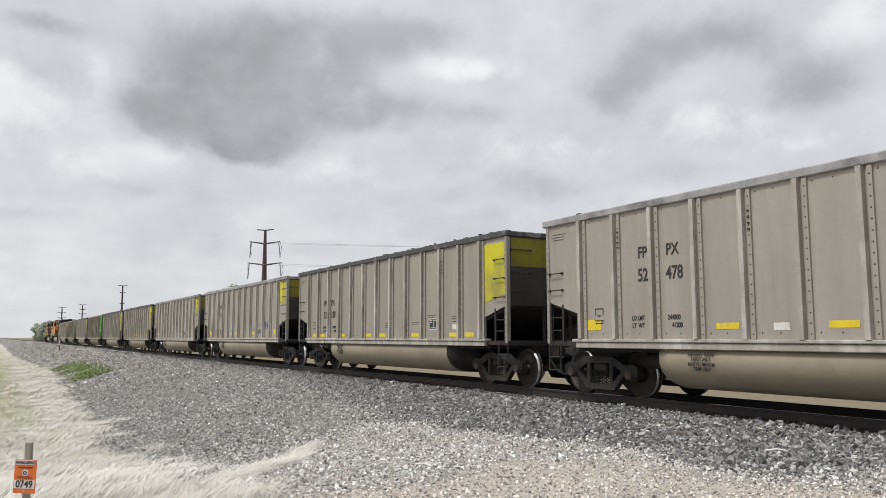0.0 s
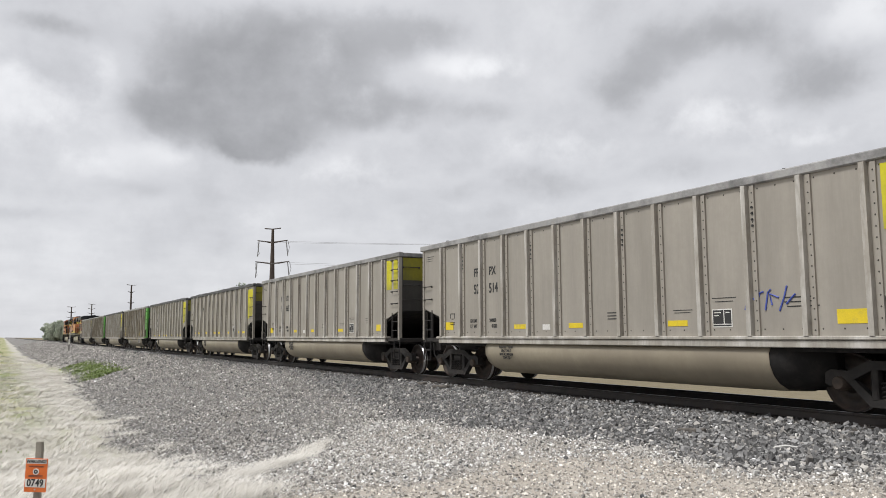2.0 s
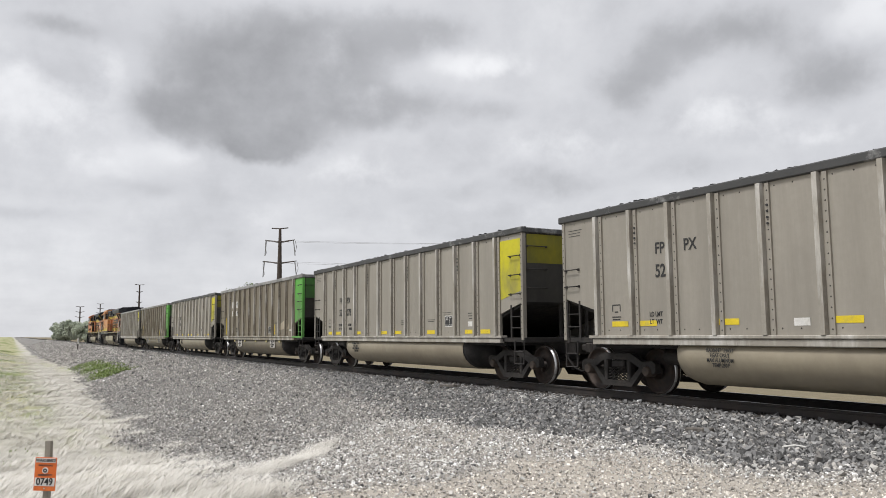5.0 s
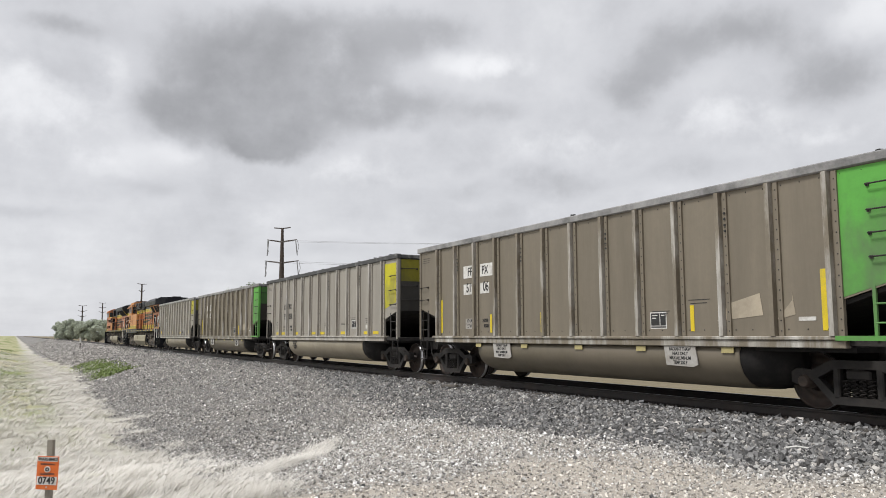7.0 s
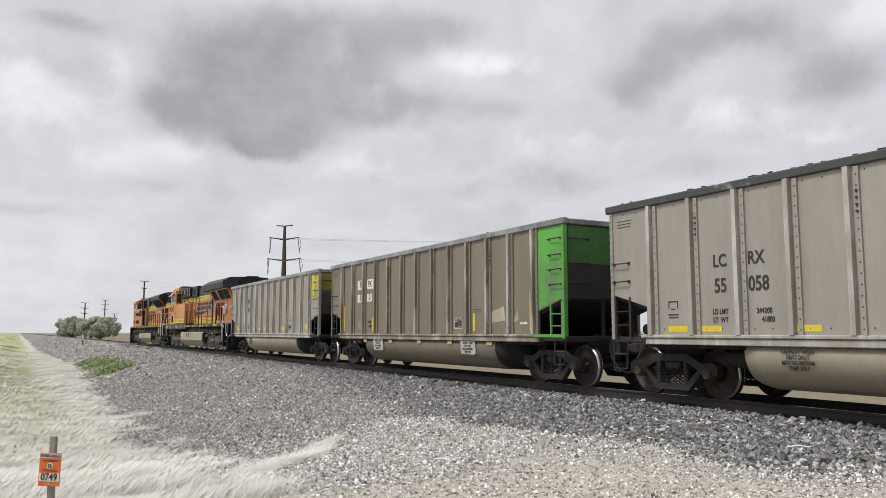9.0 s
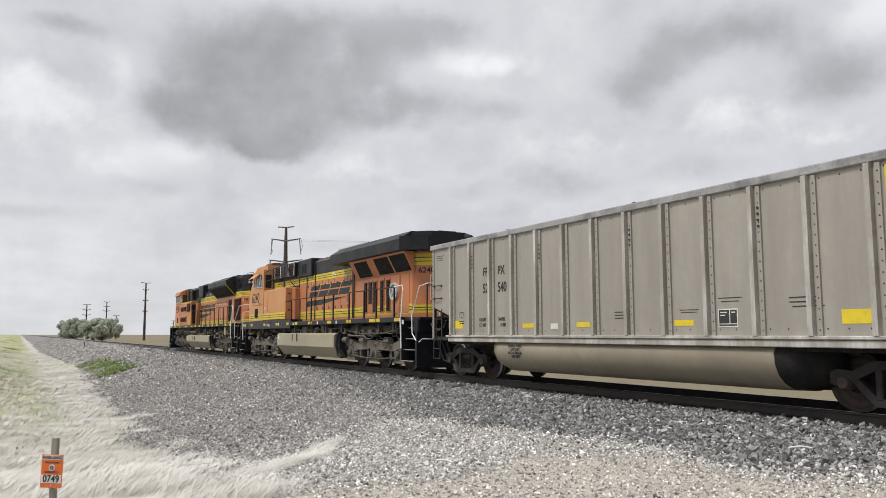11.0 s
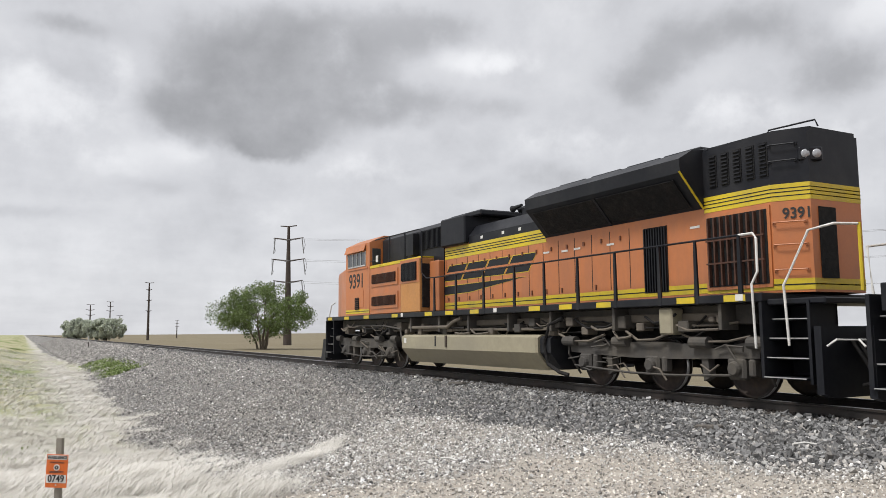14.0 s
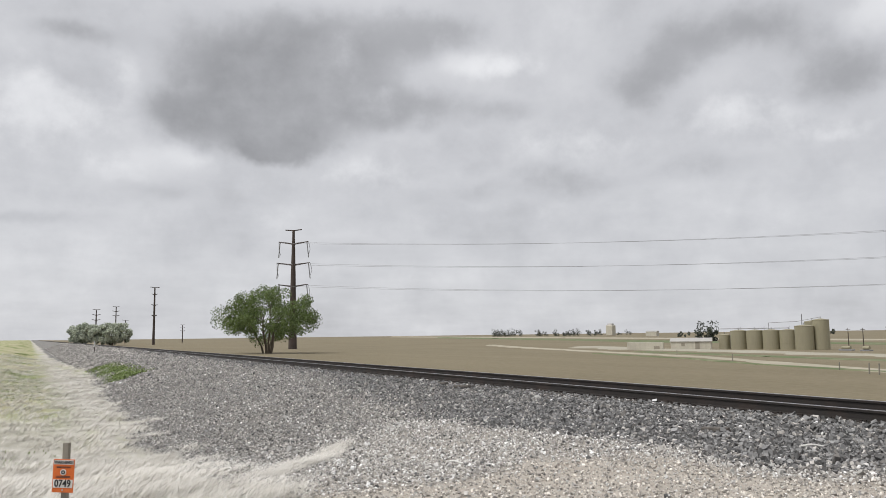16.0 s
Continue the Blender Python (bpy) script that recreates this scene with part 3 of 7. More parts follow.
        hose.tube([(e * (H + 0.2), -0.45, 0.95), (e * (H + 0.35), -0.5, 0.62), (e * (H + 0.52), -0.45, 0.40), (e * (H + 0.66), -0.36, 0.33), (e * 8.08, -0.3, 0.36)], 0.024, 7)
        part("air_hose", hose, BLACK_VOID, car)
        for y in (-0.4, 0.4):
            part("end_brace", Shape().box(*sorted((e * (H - 0.02), e * (H - 0.09))), y - 0.03, y + 0.03, 1.1, 1.97), STEEL_DARK, car)
        if e > 0:
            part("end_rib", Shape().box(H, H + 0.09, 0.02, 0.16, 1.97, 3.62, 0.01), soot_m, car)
        else:
            valve = Shape().box(-6.78, -6.40, -1.15, -0.75, 1.12, 1.38, 0.03).box(-6.70, -6.48, -1.1, -0.8, 1.38, 1.56, 0.03)
            valve.tube([(-6.95, -0.95, 1.27), (-6.72, -0.95, 1.27)], 0.11, 12).tube([(-6.42, -0.95, 1.45), (-6.30, -0.95, 1.45), (-6.28, -0.95, 1.12)], 0.03, 6)
            part("brake_valve", valve, STEEL_DARK, car, "black brake valve on the end platform")
        # ladders on the side corner and on the end
        x0, x1 = sorted((e * (H - 0.10), e * (H - 0.52)))
        for z in (2.57, 2.21) if e < 0 else (3.53, 3.24, 2.90, 2.55, 2.18) if end_paint[2] == "squares" else (3.32, 2.95, 2.62, 2.28) if style == "brown" else (3.08, 2.62, 2.16):
            part("grab_iron", grab(Shape(), (x0, -SIDE - 0.005, z), (x1, -SIDE - 0.005, z), (0, -0.07, 0)), STEEL_DARK, car)
        for z in (3.3, 2.75, 2.3):
            if e > 0:
                part("end_grab", grab(Shape(), (e * H, -1.40, z), (e * H, -0.85, z), (e * 0.07, 0, 0)), STEEL_DARK, car)
        lad = Shape()
        for xx in (e * (H - 0.10), e * (H - 0.52)):
            lad.box(xx - 0.025, xx + 0.025, -SIDE - 0.01, -SIDE + 0.03, 1.12, 1.90)
        for z in (1.35, 1.62):
            lad.tube([(x0, -SIDE, z), (x1, -SIDE, z)], 0.015, 6)
        part("ladder", lad, end_m if style == "brown" and e > 0 else STEEL_DARK, car)
        st = Shape()
        xa, xb = sorted((e * (H - 0.02), e * (H - 0.40)))
        st.tube([(xa, -SIDE + 0.02, 1.05), (xa, -SIDE, 0.50), (xb, -SIDE, 0.50), (xb, -SIDE + 0.02, 1.05)], 0.022, 6)
        st.tube([(xa, -SIDE, 0.78), (xb, -SIDE, 0.78)], 0.018, 6)
        part("step_stirrup", st, STEEL_DARK, car)
    # painted panels of the rotary end
    yl = -SIDE - 0.003
    panel = [(6.37, 3.56), (6.74, 3.56), (6.74, 2.63), (6.37, 2.63)]
    if end_paint[2] == "full":
        panel = [(6.27, 3.61), (7.22, 3.61), (7.22, 1.97), (6.27, 1.72)] if style == "brown" else [(6.27, 3.50), (7.22, 3.50), (7.22, 2.24), (6.27, 2.03)]
    part("end_panel", Shape().prism(panel, "y", yl - 0.003, yl), end_m, car, end_paint[1] + " painted corner panel")
    if end_paint[2] == "squares":
        part("end_panel", Shape().prism([(6.88, 3.56), (7.17, 3.56), (7.17, 2.63), (6.88, 2.63)], "y", yl - 0.003, yl), end_m, car, end_paint[1] + " painted corner panel")
    part("end_panel", Shape().box(HALF_BODY, HALF_BODY + 0.005, -SIDE + 0.12, 0.95, 2.9 if style == "grey" else 2.75, 3.60), dull_m, car, end_paint[1] + " paint on the upper end sheet, dirty and darkened as if shaded")
    if style == "brown":
        part("end_panel", Shape().box(6.2, 7.4, -SIDE - 0.085, -SIDE - 0.078, 1.10, 1.17), end_m, car, "green painted sill end")
    # rounded belly between the trucks
    ring = [(-SIDE + 0.06, 1.0), (-SIDE + 0.01, 0.88), (-SIDE + 0.02, 0.70), (-SIDE + 0.10, 0.52), (-SIDE + 0.24, 0.38), (-SIDE + 0.45, 0.28), (-0.35, 0.24), (-0.2, 0.42)]
    ring = ring + [(-y, z) for y, z in reversed(ring)]
    n = len(ring)
    xs = [(-4.25, 0.72), (-4.1, 0.92), (-3.8, 1.0), (4.22, 1.0), (4.34, 0.985), (4.36, 0.97)]
    tub = Shape()
    tub.add([(x, y * (0.5 + 0.5 * q), 1.0 - (1.0 - z) * q) for x, q in xs for y, z in ring],
            [(i * n + j, i * n + (j + 1) % n, (i + 1) * n + (j + 1) % n, (i + 1) * n + j) for i in range(len(xs) - 1) for j in range(n)] + [tuple(range(n)), tuple(range(len(xs) * n - 1, len(xs) * n - n - 1, -1))])
    part("belly_tub", tub, tub_m, car, "rounded tan belly below the sill" if style == "grey" else "rounded dark brown belly below the sill", True)
    nose = Shape()
    caps = [(4.362, 0.965), (4.6, 0.95), (4.9, 0.86), (5.15, 0.66)]
    nose.add([(x, y * (0.5 + 0.5 * q) * (1 - 0.42 * max(0, x - 4.6)), 1.0 - (1.0 - z) * q) for x, q in caps for y, z in ring],
             [(i * n + j, i * n + (j + 1) % n, (i + 1) * n + (j + 1) % n, (i + 1) * n + j) for i in range(len(caps) - 1) for j in range(n)] + [tuple(range(n)), tuple(range(len(caps) * n - 1, len(caps) * n - n - 1, -1))])
    part("belly_end", nose, BLACK_VOID, car, "black rounded end of the belly", True)
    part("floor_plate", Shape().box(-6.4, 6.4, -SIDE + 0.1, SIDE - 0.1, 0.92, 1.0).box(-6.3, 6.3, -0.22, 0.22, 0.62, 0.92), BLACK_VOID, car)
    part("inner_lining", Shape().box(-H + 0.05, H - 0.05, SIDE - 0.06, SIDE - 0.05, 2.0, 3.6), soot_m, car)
    part("brake_reservoir", Shape().tube([(-5.0, -0.75, 0.75), (-4.35, -0.75, 0.75)], 0.17, 14), STEEL_DARK, car)
    for e in (-1, 1):
        part("brake_rod", Shape().tube([(e * 5.3, -0.5, 0.55), (e * 4.2, -0.55, 0.7)], 0.03, 6), STEEL_DARK, car)
    for x in (-6.16, 6.16):
        truck(car, x)
    # marks
    y = -SIDE - 0.006
    ink = PAINT_BLACK
    a, b = number
    if style == "brown":
        for x0, x1, x2 in ((-4.72, -4.17, -4.17), (-3.86, -3.24, -3.42)):
            part("number_panel", Shape().box(x0, x1, y + 0.001, y + 0.004, 2.70, 3.03).box(x0, x2, y + 0.001, y + 0.004, 2.26, 2.54), PAINT_WHITE, car, "white stencil panel")
    low = 0.36 if b[1] in ("188", "078", "058") else -0.07 if style == "brown" else 0.0
    xl, xr = (-4.50, -3.75) if low > 0.3 else (-4.37, -3.62)
    lettering("reporting_mark", a[0], 0.30, ink, car, xl, y, 2.79 - low, stretch=0.85)
    lettering("reporting_mark", a[1], 0.30, ink, car, xr, y, 2.79 - low, stretch=0.85)
    lettering("car_number", b[0], 0.34, ink, car, xl, y, 2.36 - low, stretch=0.8)
    lettering("car_number", b[1], 0.34, ink, car, xr + 0.04, y, 2.36 - low, stretch=0.8)
    if style == "grey":
        lettering("load_limit", "LD LMT", 0.125, ink, car, -4.52, y, 1.56, stretch=0.8)
        lettering("load_limit", words[0], 0.125, ink, car, -3.62, y, 1.56, stretch=0.8)
        lettering("light_weight", "LT  WT", 0.125, ink, car, -4.52, y, 1.42, stretch=0.8)
        lettering("light_weight", words[1], 0.125, ink, car, -3.55, y, 1.42, stretch=0.8)
        for j, w in enumerate(("RADIANT THAW", "HEAT ONLY", "MAX ALUMINUM", "TEMP 250 F")):
            lettering("thaw_notice", w, 0.095, ink, car, -3.05, -SIDE + (-0.008, -0.008, -0.004, 0.022)[j], 0.905 - 0.085 * j, stretch=0.8)
        for x in marks:
            tall = end_paint[2] == "squares" and abs(x) > 5
            part("yellow_marker", Shape().box(x - 0.235, x + 0.235, y, y + 0.003, 1.34 if low == 0 else 1.22, 1.55 if tall else 1.445 if low == 0 else 1.325), PAINT_YELLOW, car, "small yellow reflective patch")
        part("data_panel", Shape().box(*((-1.56, -1.28) if low == 0 else (4.72, 5.0)), y, y + 0.003, *((1.31, 1.43) if low == 0 else (1.41, 1.54))), PAINT_WHITE, car, "white notice plate")
    else:
        for x in (-5.95, -3.34, -1.16, 3.39, 6.0):
            part("yellow_marker", Shape().box(x - 0.045, x + 0.045, y, y + 0.003, 1.25, 1.71 if abs(x) < 5 else 2.17), PAINT_YELLOW, car, "upright yellow reflective strip")
        for x in (-2.84, 3.08):
            part("notice_patch", Shape().prism([(x - 0.40, 0.99), (x + 0.36, 0.99), (x + 0.42, 0.66), (x + 0.30, 0.62), (x - 0.34, 0.64)], "y", -SIDE - 0.022, -SIDE - 0.004), SMEAR, car, "rubbed white patch with a stencilled notice")
            for j, w in enumerate(("RADIANT THAW", "HEAT ONLY", "MAX ALUMINUM", "TEMP 250 F")):
                lettering("thaw_notice", w, 0.085, ink, car, x, -SIDE - 0.024, 0.93 - 0.08 * j, stretch=0.8)
        for x in (-3.96, -1.88, 0.16, 2.06, 4.15):
            part("dull_marker", Shape().box(x - 0.13, x + 0.13, -SIDE - 0.014, -SIDE - 0.004, 0.88, 0.975), DULL_YELLOW, car, "faded dull yellow plate")
        for z in (1.56, 1.42):
            part("load_panel", Shape().box(-4.62, -4.16, y + 0.001, y + 0.004, z - 0.07, z + 0.06), SMEAR, car, "rubbed pale stencil patch")
        lettering("load_limit", "LD LMT", 0.12, ink, car, -4.38, y, 1.56, stretch=0.75)
        lettering("load_limit", "243500", 0.12, ink, car, -3.62, y, 1.56, stretch=0.75)
        lettering("light_weight", "LT WT", 0.12, ink, car, -4.38, y, 1.42, stretch=0.75)
        lettering("light_weight", "42500", 0.12, ink, car, -3.58, y, 1.42, stretch=0.75)
        part("notice_plate", Shape().box(5.55, 5.85, y, y + 0.003, 1.40, 1.46), PAINT_WHITE, car, "small white plate")
    if style == "grey":
        for z, w in ((1.62, 0.10), (1.52, 0.26), (1.47, 0.22)):
            part("stencil_line", Shape().box(-5.62 - w / 2, -5.62 + w / 2, y, y + 0.003, z, z + 0.022), ink, car)
        for x0, x1, z0, z1 in ((-5.74, -5.72, 1.64, 1.76), (-5.52, -5.50, 1.64, 1.76), (-5.74, -5.50, 1.76, 1.78)):
            part("stencil_line", Shape().box(x0, x1, y, y + 0.003, z0, z1), ink, car)
        for x, z in ((0.9, 1.62), (0.9, 1.56), (0.9, 1.50), (5.0, 1.75), (5.0, 1.68), (5.05, 1.61)):
            part("notice_line", Shape().box(x - 0.28, x + 0.28, y, y + 0.003, z, z + 0.018), ink, car)
    for x in POSTS[1::3]:
        for z in (2.95, 3.05, 3.15, 3.25):
            part("bolt_head", once("bolt", lambda: Shape().tube([(0, 0, 0), (0, -0.02, 0)], 0.021, 6).mesh("bolt_head", PAINT_BLACK)), None, car, at=pose(x + 0.13, -SIDE - 0.035, z))
    # tag reader plate: white frame, dark squares
    xq, zq = (2.55, 1.30) if style == "brown" else (3.66, 1.41) if end_paint[2] == "full" else (3.50, 1.31)
    part("code_plate", Shape().box(xq - 0.21, xq + 0.21, y, y + 0.003, zq, zq + 0.31), PAINT_WHITE, car, "white framed plate with dark squares")
    for u, w, z0, z1 in ((-0.19, 0.03, 0.06, 0.29), (0.05, 0.19, 0.06, 0.29), (-0.19, 0.19, 0.02, 0.045)):
        part("code_square", Shape().box(xq + u, xq + w, y - 0.002, y, zq + z0, zq + z1), PAINT_BLACK, car)
    for u, w, z in ((-0.16, -0.02, 0.24), (-0.16, -0.06, 0.19), (0.08, 0.16, 0.24)):
        part("code_line", Shape().box(xq + u, xq + w, y - 0.004, y - 0.002, zq + z, zq + z + 0.018), PAINT_WHITE, car)
    for x0, x1, z in ((2.40, 2.85, 1.62), (2.42, 2.80, 1.575), (3.30, 3.80, 1.80), (3.36, 3.74, 1.74), (-7.1, -6.65, 3.42), (-7.1, -6.7, 3.36), (-7.1, -6.72, 3.30)):
        part("notice_line", Shape().box(x0, x1, y, y + 0.003, z, z + 0.011), PAINT_BLACK, car)
    if b[1] == "514":
        rg = random.Random(3)
        for j in range(7):
            x0 = 3.98 + 0.13 * j
            part("spray_line", Shape().tube([(x0, y, 1.60 + rg.uniform(-0.05, 0.1)), (x0 + rg.uniform(-0.05, 0.12), y, 1.78 + rg.uniform(-0.1, 0.1)), (x0 + rg.uniform(0.02, 0.2), y, 1.92 + rg.uniform(-0.25, 0.06))], 0.016, 5), PAINT_BLUE, car, "loose stroke of blue spray paint")
    if style == "brown":
        for j, (x0, x1) in enumerate(((3.95, 4.9), (5.15, 5.5))):
            part("chalk_smear", Shape().prism([(x0, 1.42), (x1, 1.50), (x1 - 0.05, 1.86), (x0 + 0.3, 1.72)], "y", y, y + 0.002), surface("pale_smear", tuple(min(1, c * 2.1) for c in tint), tint, 0.6, 1.6, rough=0.7, bump=0.0), car, "pale buffed patch")
    return car


def coal_heap(k, height):
    """Coal that fills a car to about its rim, lumpy on top."""
    rnd = np.random.RandomState(40 + k)
    xs, ys = np.linspace(-7.25, 7.25, 88), np.linspace(-1.40, 1.40, 12)
    X, Y = np.meshgrid(xs, ys, indexing="ij")
    Z = height + 0.12 * np.cos(Y * 1.1) * np.sin(X * 0.8 + k) + rnd.uniform(-0.06, 0.07, X.shape) - 0.25 * smooth_step(6.3, 7.3, np.abs(X)) - 0.10 * np.abs(Y)
    s = Shape()
    n = len(ys)
    s.add(np.stack([X, Y, Z], -1).reshape(-1, 3).tolist(), [(i * n + j, i * n + j + 1, (i + 1) * n + j + 1, (i + 1) * n + j) for i in range(len(xs) - 1) for j in range(n - 1)])
    for _ in range(110 if height > 3.55 else 7):
        x, y, r = rnd.uniform(-7.1, 7.1), -1.5 + rnd.uniform(0, 0.10), rnd.uniform(0.012, 0.045)
        z = 3.755
        s.add([(x + a * r * rnd.uniform(0.6, 1.3), y + b * r, z + c * r * rnd.uniform(0.5, 1.1) + r * 0.4) for a in (-1, 1) for b in (-1, 1) for c in (-1, 1)], [(0, 1, 3, 2), (4, 6, 7, 5), (0, 4, 5, 1), (2, 3, 7, 6), (0, 2, 6, 4), (1, 5, 7, 3)])
    ob = new("coal_load", s.mesh("coal_load", COAL))
    return tagged(ob, "black lump coal heaped level with the rim", "coal load", "coal loads")


GREY_A, GREY_B, BROWN = (0.345, 0.318, 0.277), (0.318, 0.293, 0.251), (0.215, 0.185, 0.14)
YELLOW = ((0.52, 0.47, 0.015), "yellow", "full")
YELLOW_SQ = ((0.52, 0.47, 0.015), "yellow", "squares")
GREEN = ((0.10, 0.36, 0.055), "green", "full")
M1 = (-5.52, -4.74, -2.84, -0.66, 0.41, 2.61, 4.79, 5.58)
M2 = (-5.81, -2.45, -0.39, 2.49, 5.83)
CARS = [
    ((GREY_A, 0.35), YELLOW_SQ, (("FP", "PX"), ("52", "478")), M2, ("244800", "41200"), "grey"),
    ((GREY_B, 0.75), YELLOW, (("FP", "PX"), ("52", "188")), M1, ("244100", "41900"), "grey"),
    ((GREY_A, 0.30), YELLOW_SQ, (("FP", "PX"), ("52", "514")), M2, ("244800", "41200"), "grey"),
    ((GREY_A, 0.40), YELLOW_SQ, (("FP", "PX"), ("52", "665")), M2, ("244600", "41400"), "grey"),
    ((GREY_B, 0.70), YELLOW, (("FP", "PX"), ("52", "")), M1, ("", ""), "grey"),
    ((GREY_B, 0.70), YELLOW, (("FP", "PX"), ("52", "078")), M1, ("244300", "41700"), "grey"),
    ((BROWN, 0.35), GREEN, (("FP", "PX"), ("519", "06")), (), ("", ""), "brown"),
    ((GREY_A, 0.70), YELLOW, (("LC", "RX"), ("55", "058")), M1, ("244200", "41800"), "grey"),
    ((BROWN, 0.40), GREEN, (("FP", "PX"), ("51", "01")), (), ("", ""), "brown"),
    ((GREY_A, 0.30), YELLOW_SQ, (("FP", "PX"), ("52", "540")), M2, ("244700", "41300"), "grey"),
]
TRAIN = []                                   # things of the train and their place behind the first car's coupling
for k, (paint, end_paint, number, marks, words, style) in enumerate(CARS):
    place = -k * PITCH + PITCH / 2 + (0.10 if k == 9 else 0.0)
    TRAIN.append((coal_car(k, paint, end_paint, number, marks, words, style), place))
    TRAIN.append((coal_heap(k, 3.50 + (0.14 if k in (1, 4, 5, 7) else 0.0)), place))

# ---- locomotives ----
ORANGE = surface("orange_paint", (0.49, 0.168, 0.058), (0.31, 0.13, 0.07), 0.50, 0.9, (1.6, 1, 0.4), rough=0.45, bump=0.03, vary=0.10)
ORANGE_FADED = surface("faded_orange_paint", (0.475, 0.205, 0.072), (0.53, 0.30, 0.14), 0.55, 1.0, (1, 1, 0.7), rough=0.55, bump=0.03, vary=0.09)
OCHRE = surface("ochre_panel", (0.47, 0.22, 0.07), (0.40, 0.19, 0.075), 0.4, 1.5, rough=0.6, bump=0.03)
BLACKP = surface("black_paint", (0.013, 0.014, 0.018), (0.035, 0.035, 0.037), 0.4, 1.1, rough=0.42, bump=0.03)
MESH_DARK = surface("dark_grille", (0.012, 0.012, 0.013), (0.03, 0.028, 0.025), 0.4, 8.0, rough=0.8, bump=0.5)
GRILLE_BROWN = surface("rusty_grille", (0.09, 0.035, 0.02), (0.03, 0.02, 0.015), 0.5, 6.0, rough=0.8, bump=0.4)
STRIPE = surface("stripe_yellow", (0.60, 0.45, 0.02), (0.36, 0.28, 0.07), 0.40, 1.6, (1, 1, 0.6), rough=0.5, bump=0.02)
TANK_TAN = surface("dusty_tank", (0.36, 0.32, 0.225), (0.26, 0.235, 0.18), 0.5, 0.8, (0.4, 1, 1), rough=0.5, metal=0.15, bump=0.03)
FRAME_DUST = surface("dusty_truck_frame", (0.115, 0.098, 0.08), (0.20, 0.17, 0.13), 0.5, 2.5, rough=0.85, bump=0.2)
FRAME_DARK = surface("dark_truck_frame", (0.062, 0.057, 0.052), (0.12, 0.104, 0.082), 0.45, 2.5, rough=0.85, bump=0.2)
RAIL_WHITE = surface("white_handrail", (0.70, 0.69, 0.66), (0.35, 0.33, 0.30), 0.4, 8.0, rough=0.5, bump=0.0)
LAMP_GLASS = surface("lamp_lens", (0.32, 0.33, 0.35), None, 0, 5.0, rough=0.12, bump=0.0)
GLASS_DARK = surface("tinted_glass", (0.05, 0.055, 0.06), None, 0, 2.0, rough=0.06, bump=0.0)
PALE_METAL = surface("pale_metal", (0.5, 0.5, 0.49), (0.3, 0.3, 0.29), 0.4, 5.0, rough=0.45, metal=0.3, bump=0.0)
LATCH = surface("rusty_latch", (0.16, 0.06, 0.032), None, 0, 6.0, rough=0.7, bump=0.0)
for dull in (BLACKP, MESH_DARK, BLACK_VOID):              # these blacks have little gloss
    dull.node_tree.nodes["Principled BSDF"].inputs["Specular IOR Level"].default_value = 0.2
HW = 0.97                                     # half width of the long hoods


def plate(parent, name, material, x0, x1, z0, z1, y, label="", t=0.006):
    """A thin plate on a side that stands t proud of it."""
    return part(name, Shape().box(x0, x1, y - t, y, z0, z1), material, parent, label)


def striped(parent, x0, x1, z0, z1, y, lines=(0.33, 0.66)):
    plate(parent, "yellow_band", STRIPE, x0, x1, z0, z1, y, "yellow band with fine dark lines")
    for q in lines:
        z = z0 + (z1 - z0) * q
        plate(parent, "pinstripe", BLACKP, x0, x1, z - 0.011, z + 0.011, y - 0.006, t=0.003)


def louvres(parent, name, material, x0, x1, z0, z1, y, n, upright=False, label=""):
    """A recess with slats, framed."""
    p = plate(parent, name, MESH_DARK, x0, x1, z0, z1, y, label, 0.012)
    slat = Shape()
    for i in range(n):
        if upright:
            a = x0 + (x1 - x0) * (i + 0.5) / n
            slat.box(a - 0.012, a + 0.012, y - 0.05, y - 0.013, z0 + 0.02, z1 - 0.02)
        else:
            a = z0 + (z1 - z0) * (i + 0.5) / n
            slat.box(x0 + 0.02, x1 - 0.02, y - 0.035, y - 0.013, a - 0.012, a + 0.012)
    tagged(part("slats", slat, material, p), kind="stuff")
    return p


def door_lines(parent, xs, z0, z1, y):
    """Hood doors: narrow seams, each with a latch and two hinges."""
    for x in xs:
        plate(parent, "door_seam", BLACKP, x - 0.009, x + 0.009, z0, z1, y, t=0.004)
    for a in xs[:-1]:
        plate(parent, "latch", LATCH, a + 0.10, a + 0.145, z0 + 0.02, z0 + 0.13, y, t=0.025)
        plate(parent, "latch", LATCH, a + 0.32, a + 0.37, z1 - 0.22, z1 - 0.13, y, t=0.025)


def railing(parent, xs, z0, z1, y, end=None, start=None, material=BLACKP):
    for x in xs:
        part("stanchion", Shape().prism([(x - 0.045, z0), (x + 0.045, z0), (x + 0.03, z1 - 0.25), (x + 0.02, z1), (x - 0.02, z1), (x - 0.03, z1 - 0.25)], "y", y - 0.025, y + 0.015), BLACKP, parent)
    pts = ([start] if start else []) + [(xs[0], y, z1), (xs[-1], y, z1)]
    part("handrail", Shape().tube(pts, 0.02, 7), material, parent)
    if end:
        part("stair_rail", Shape().tube([(xs[-1], y, z1)] + end, 0.022, 7), RAIL_WHITE, parent, "white painted grab rail")


def coil(x, y, z0, z1, r):
    return Shape().tube([(x + r * math.cos(k * 0.9), y + r * math.sin(k * 0.9), z0 + (z1 - z0) * k / 28) for k in range(29)], 0.02, 5)


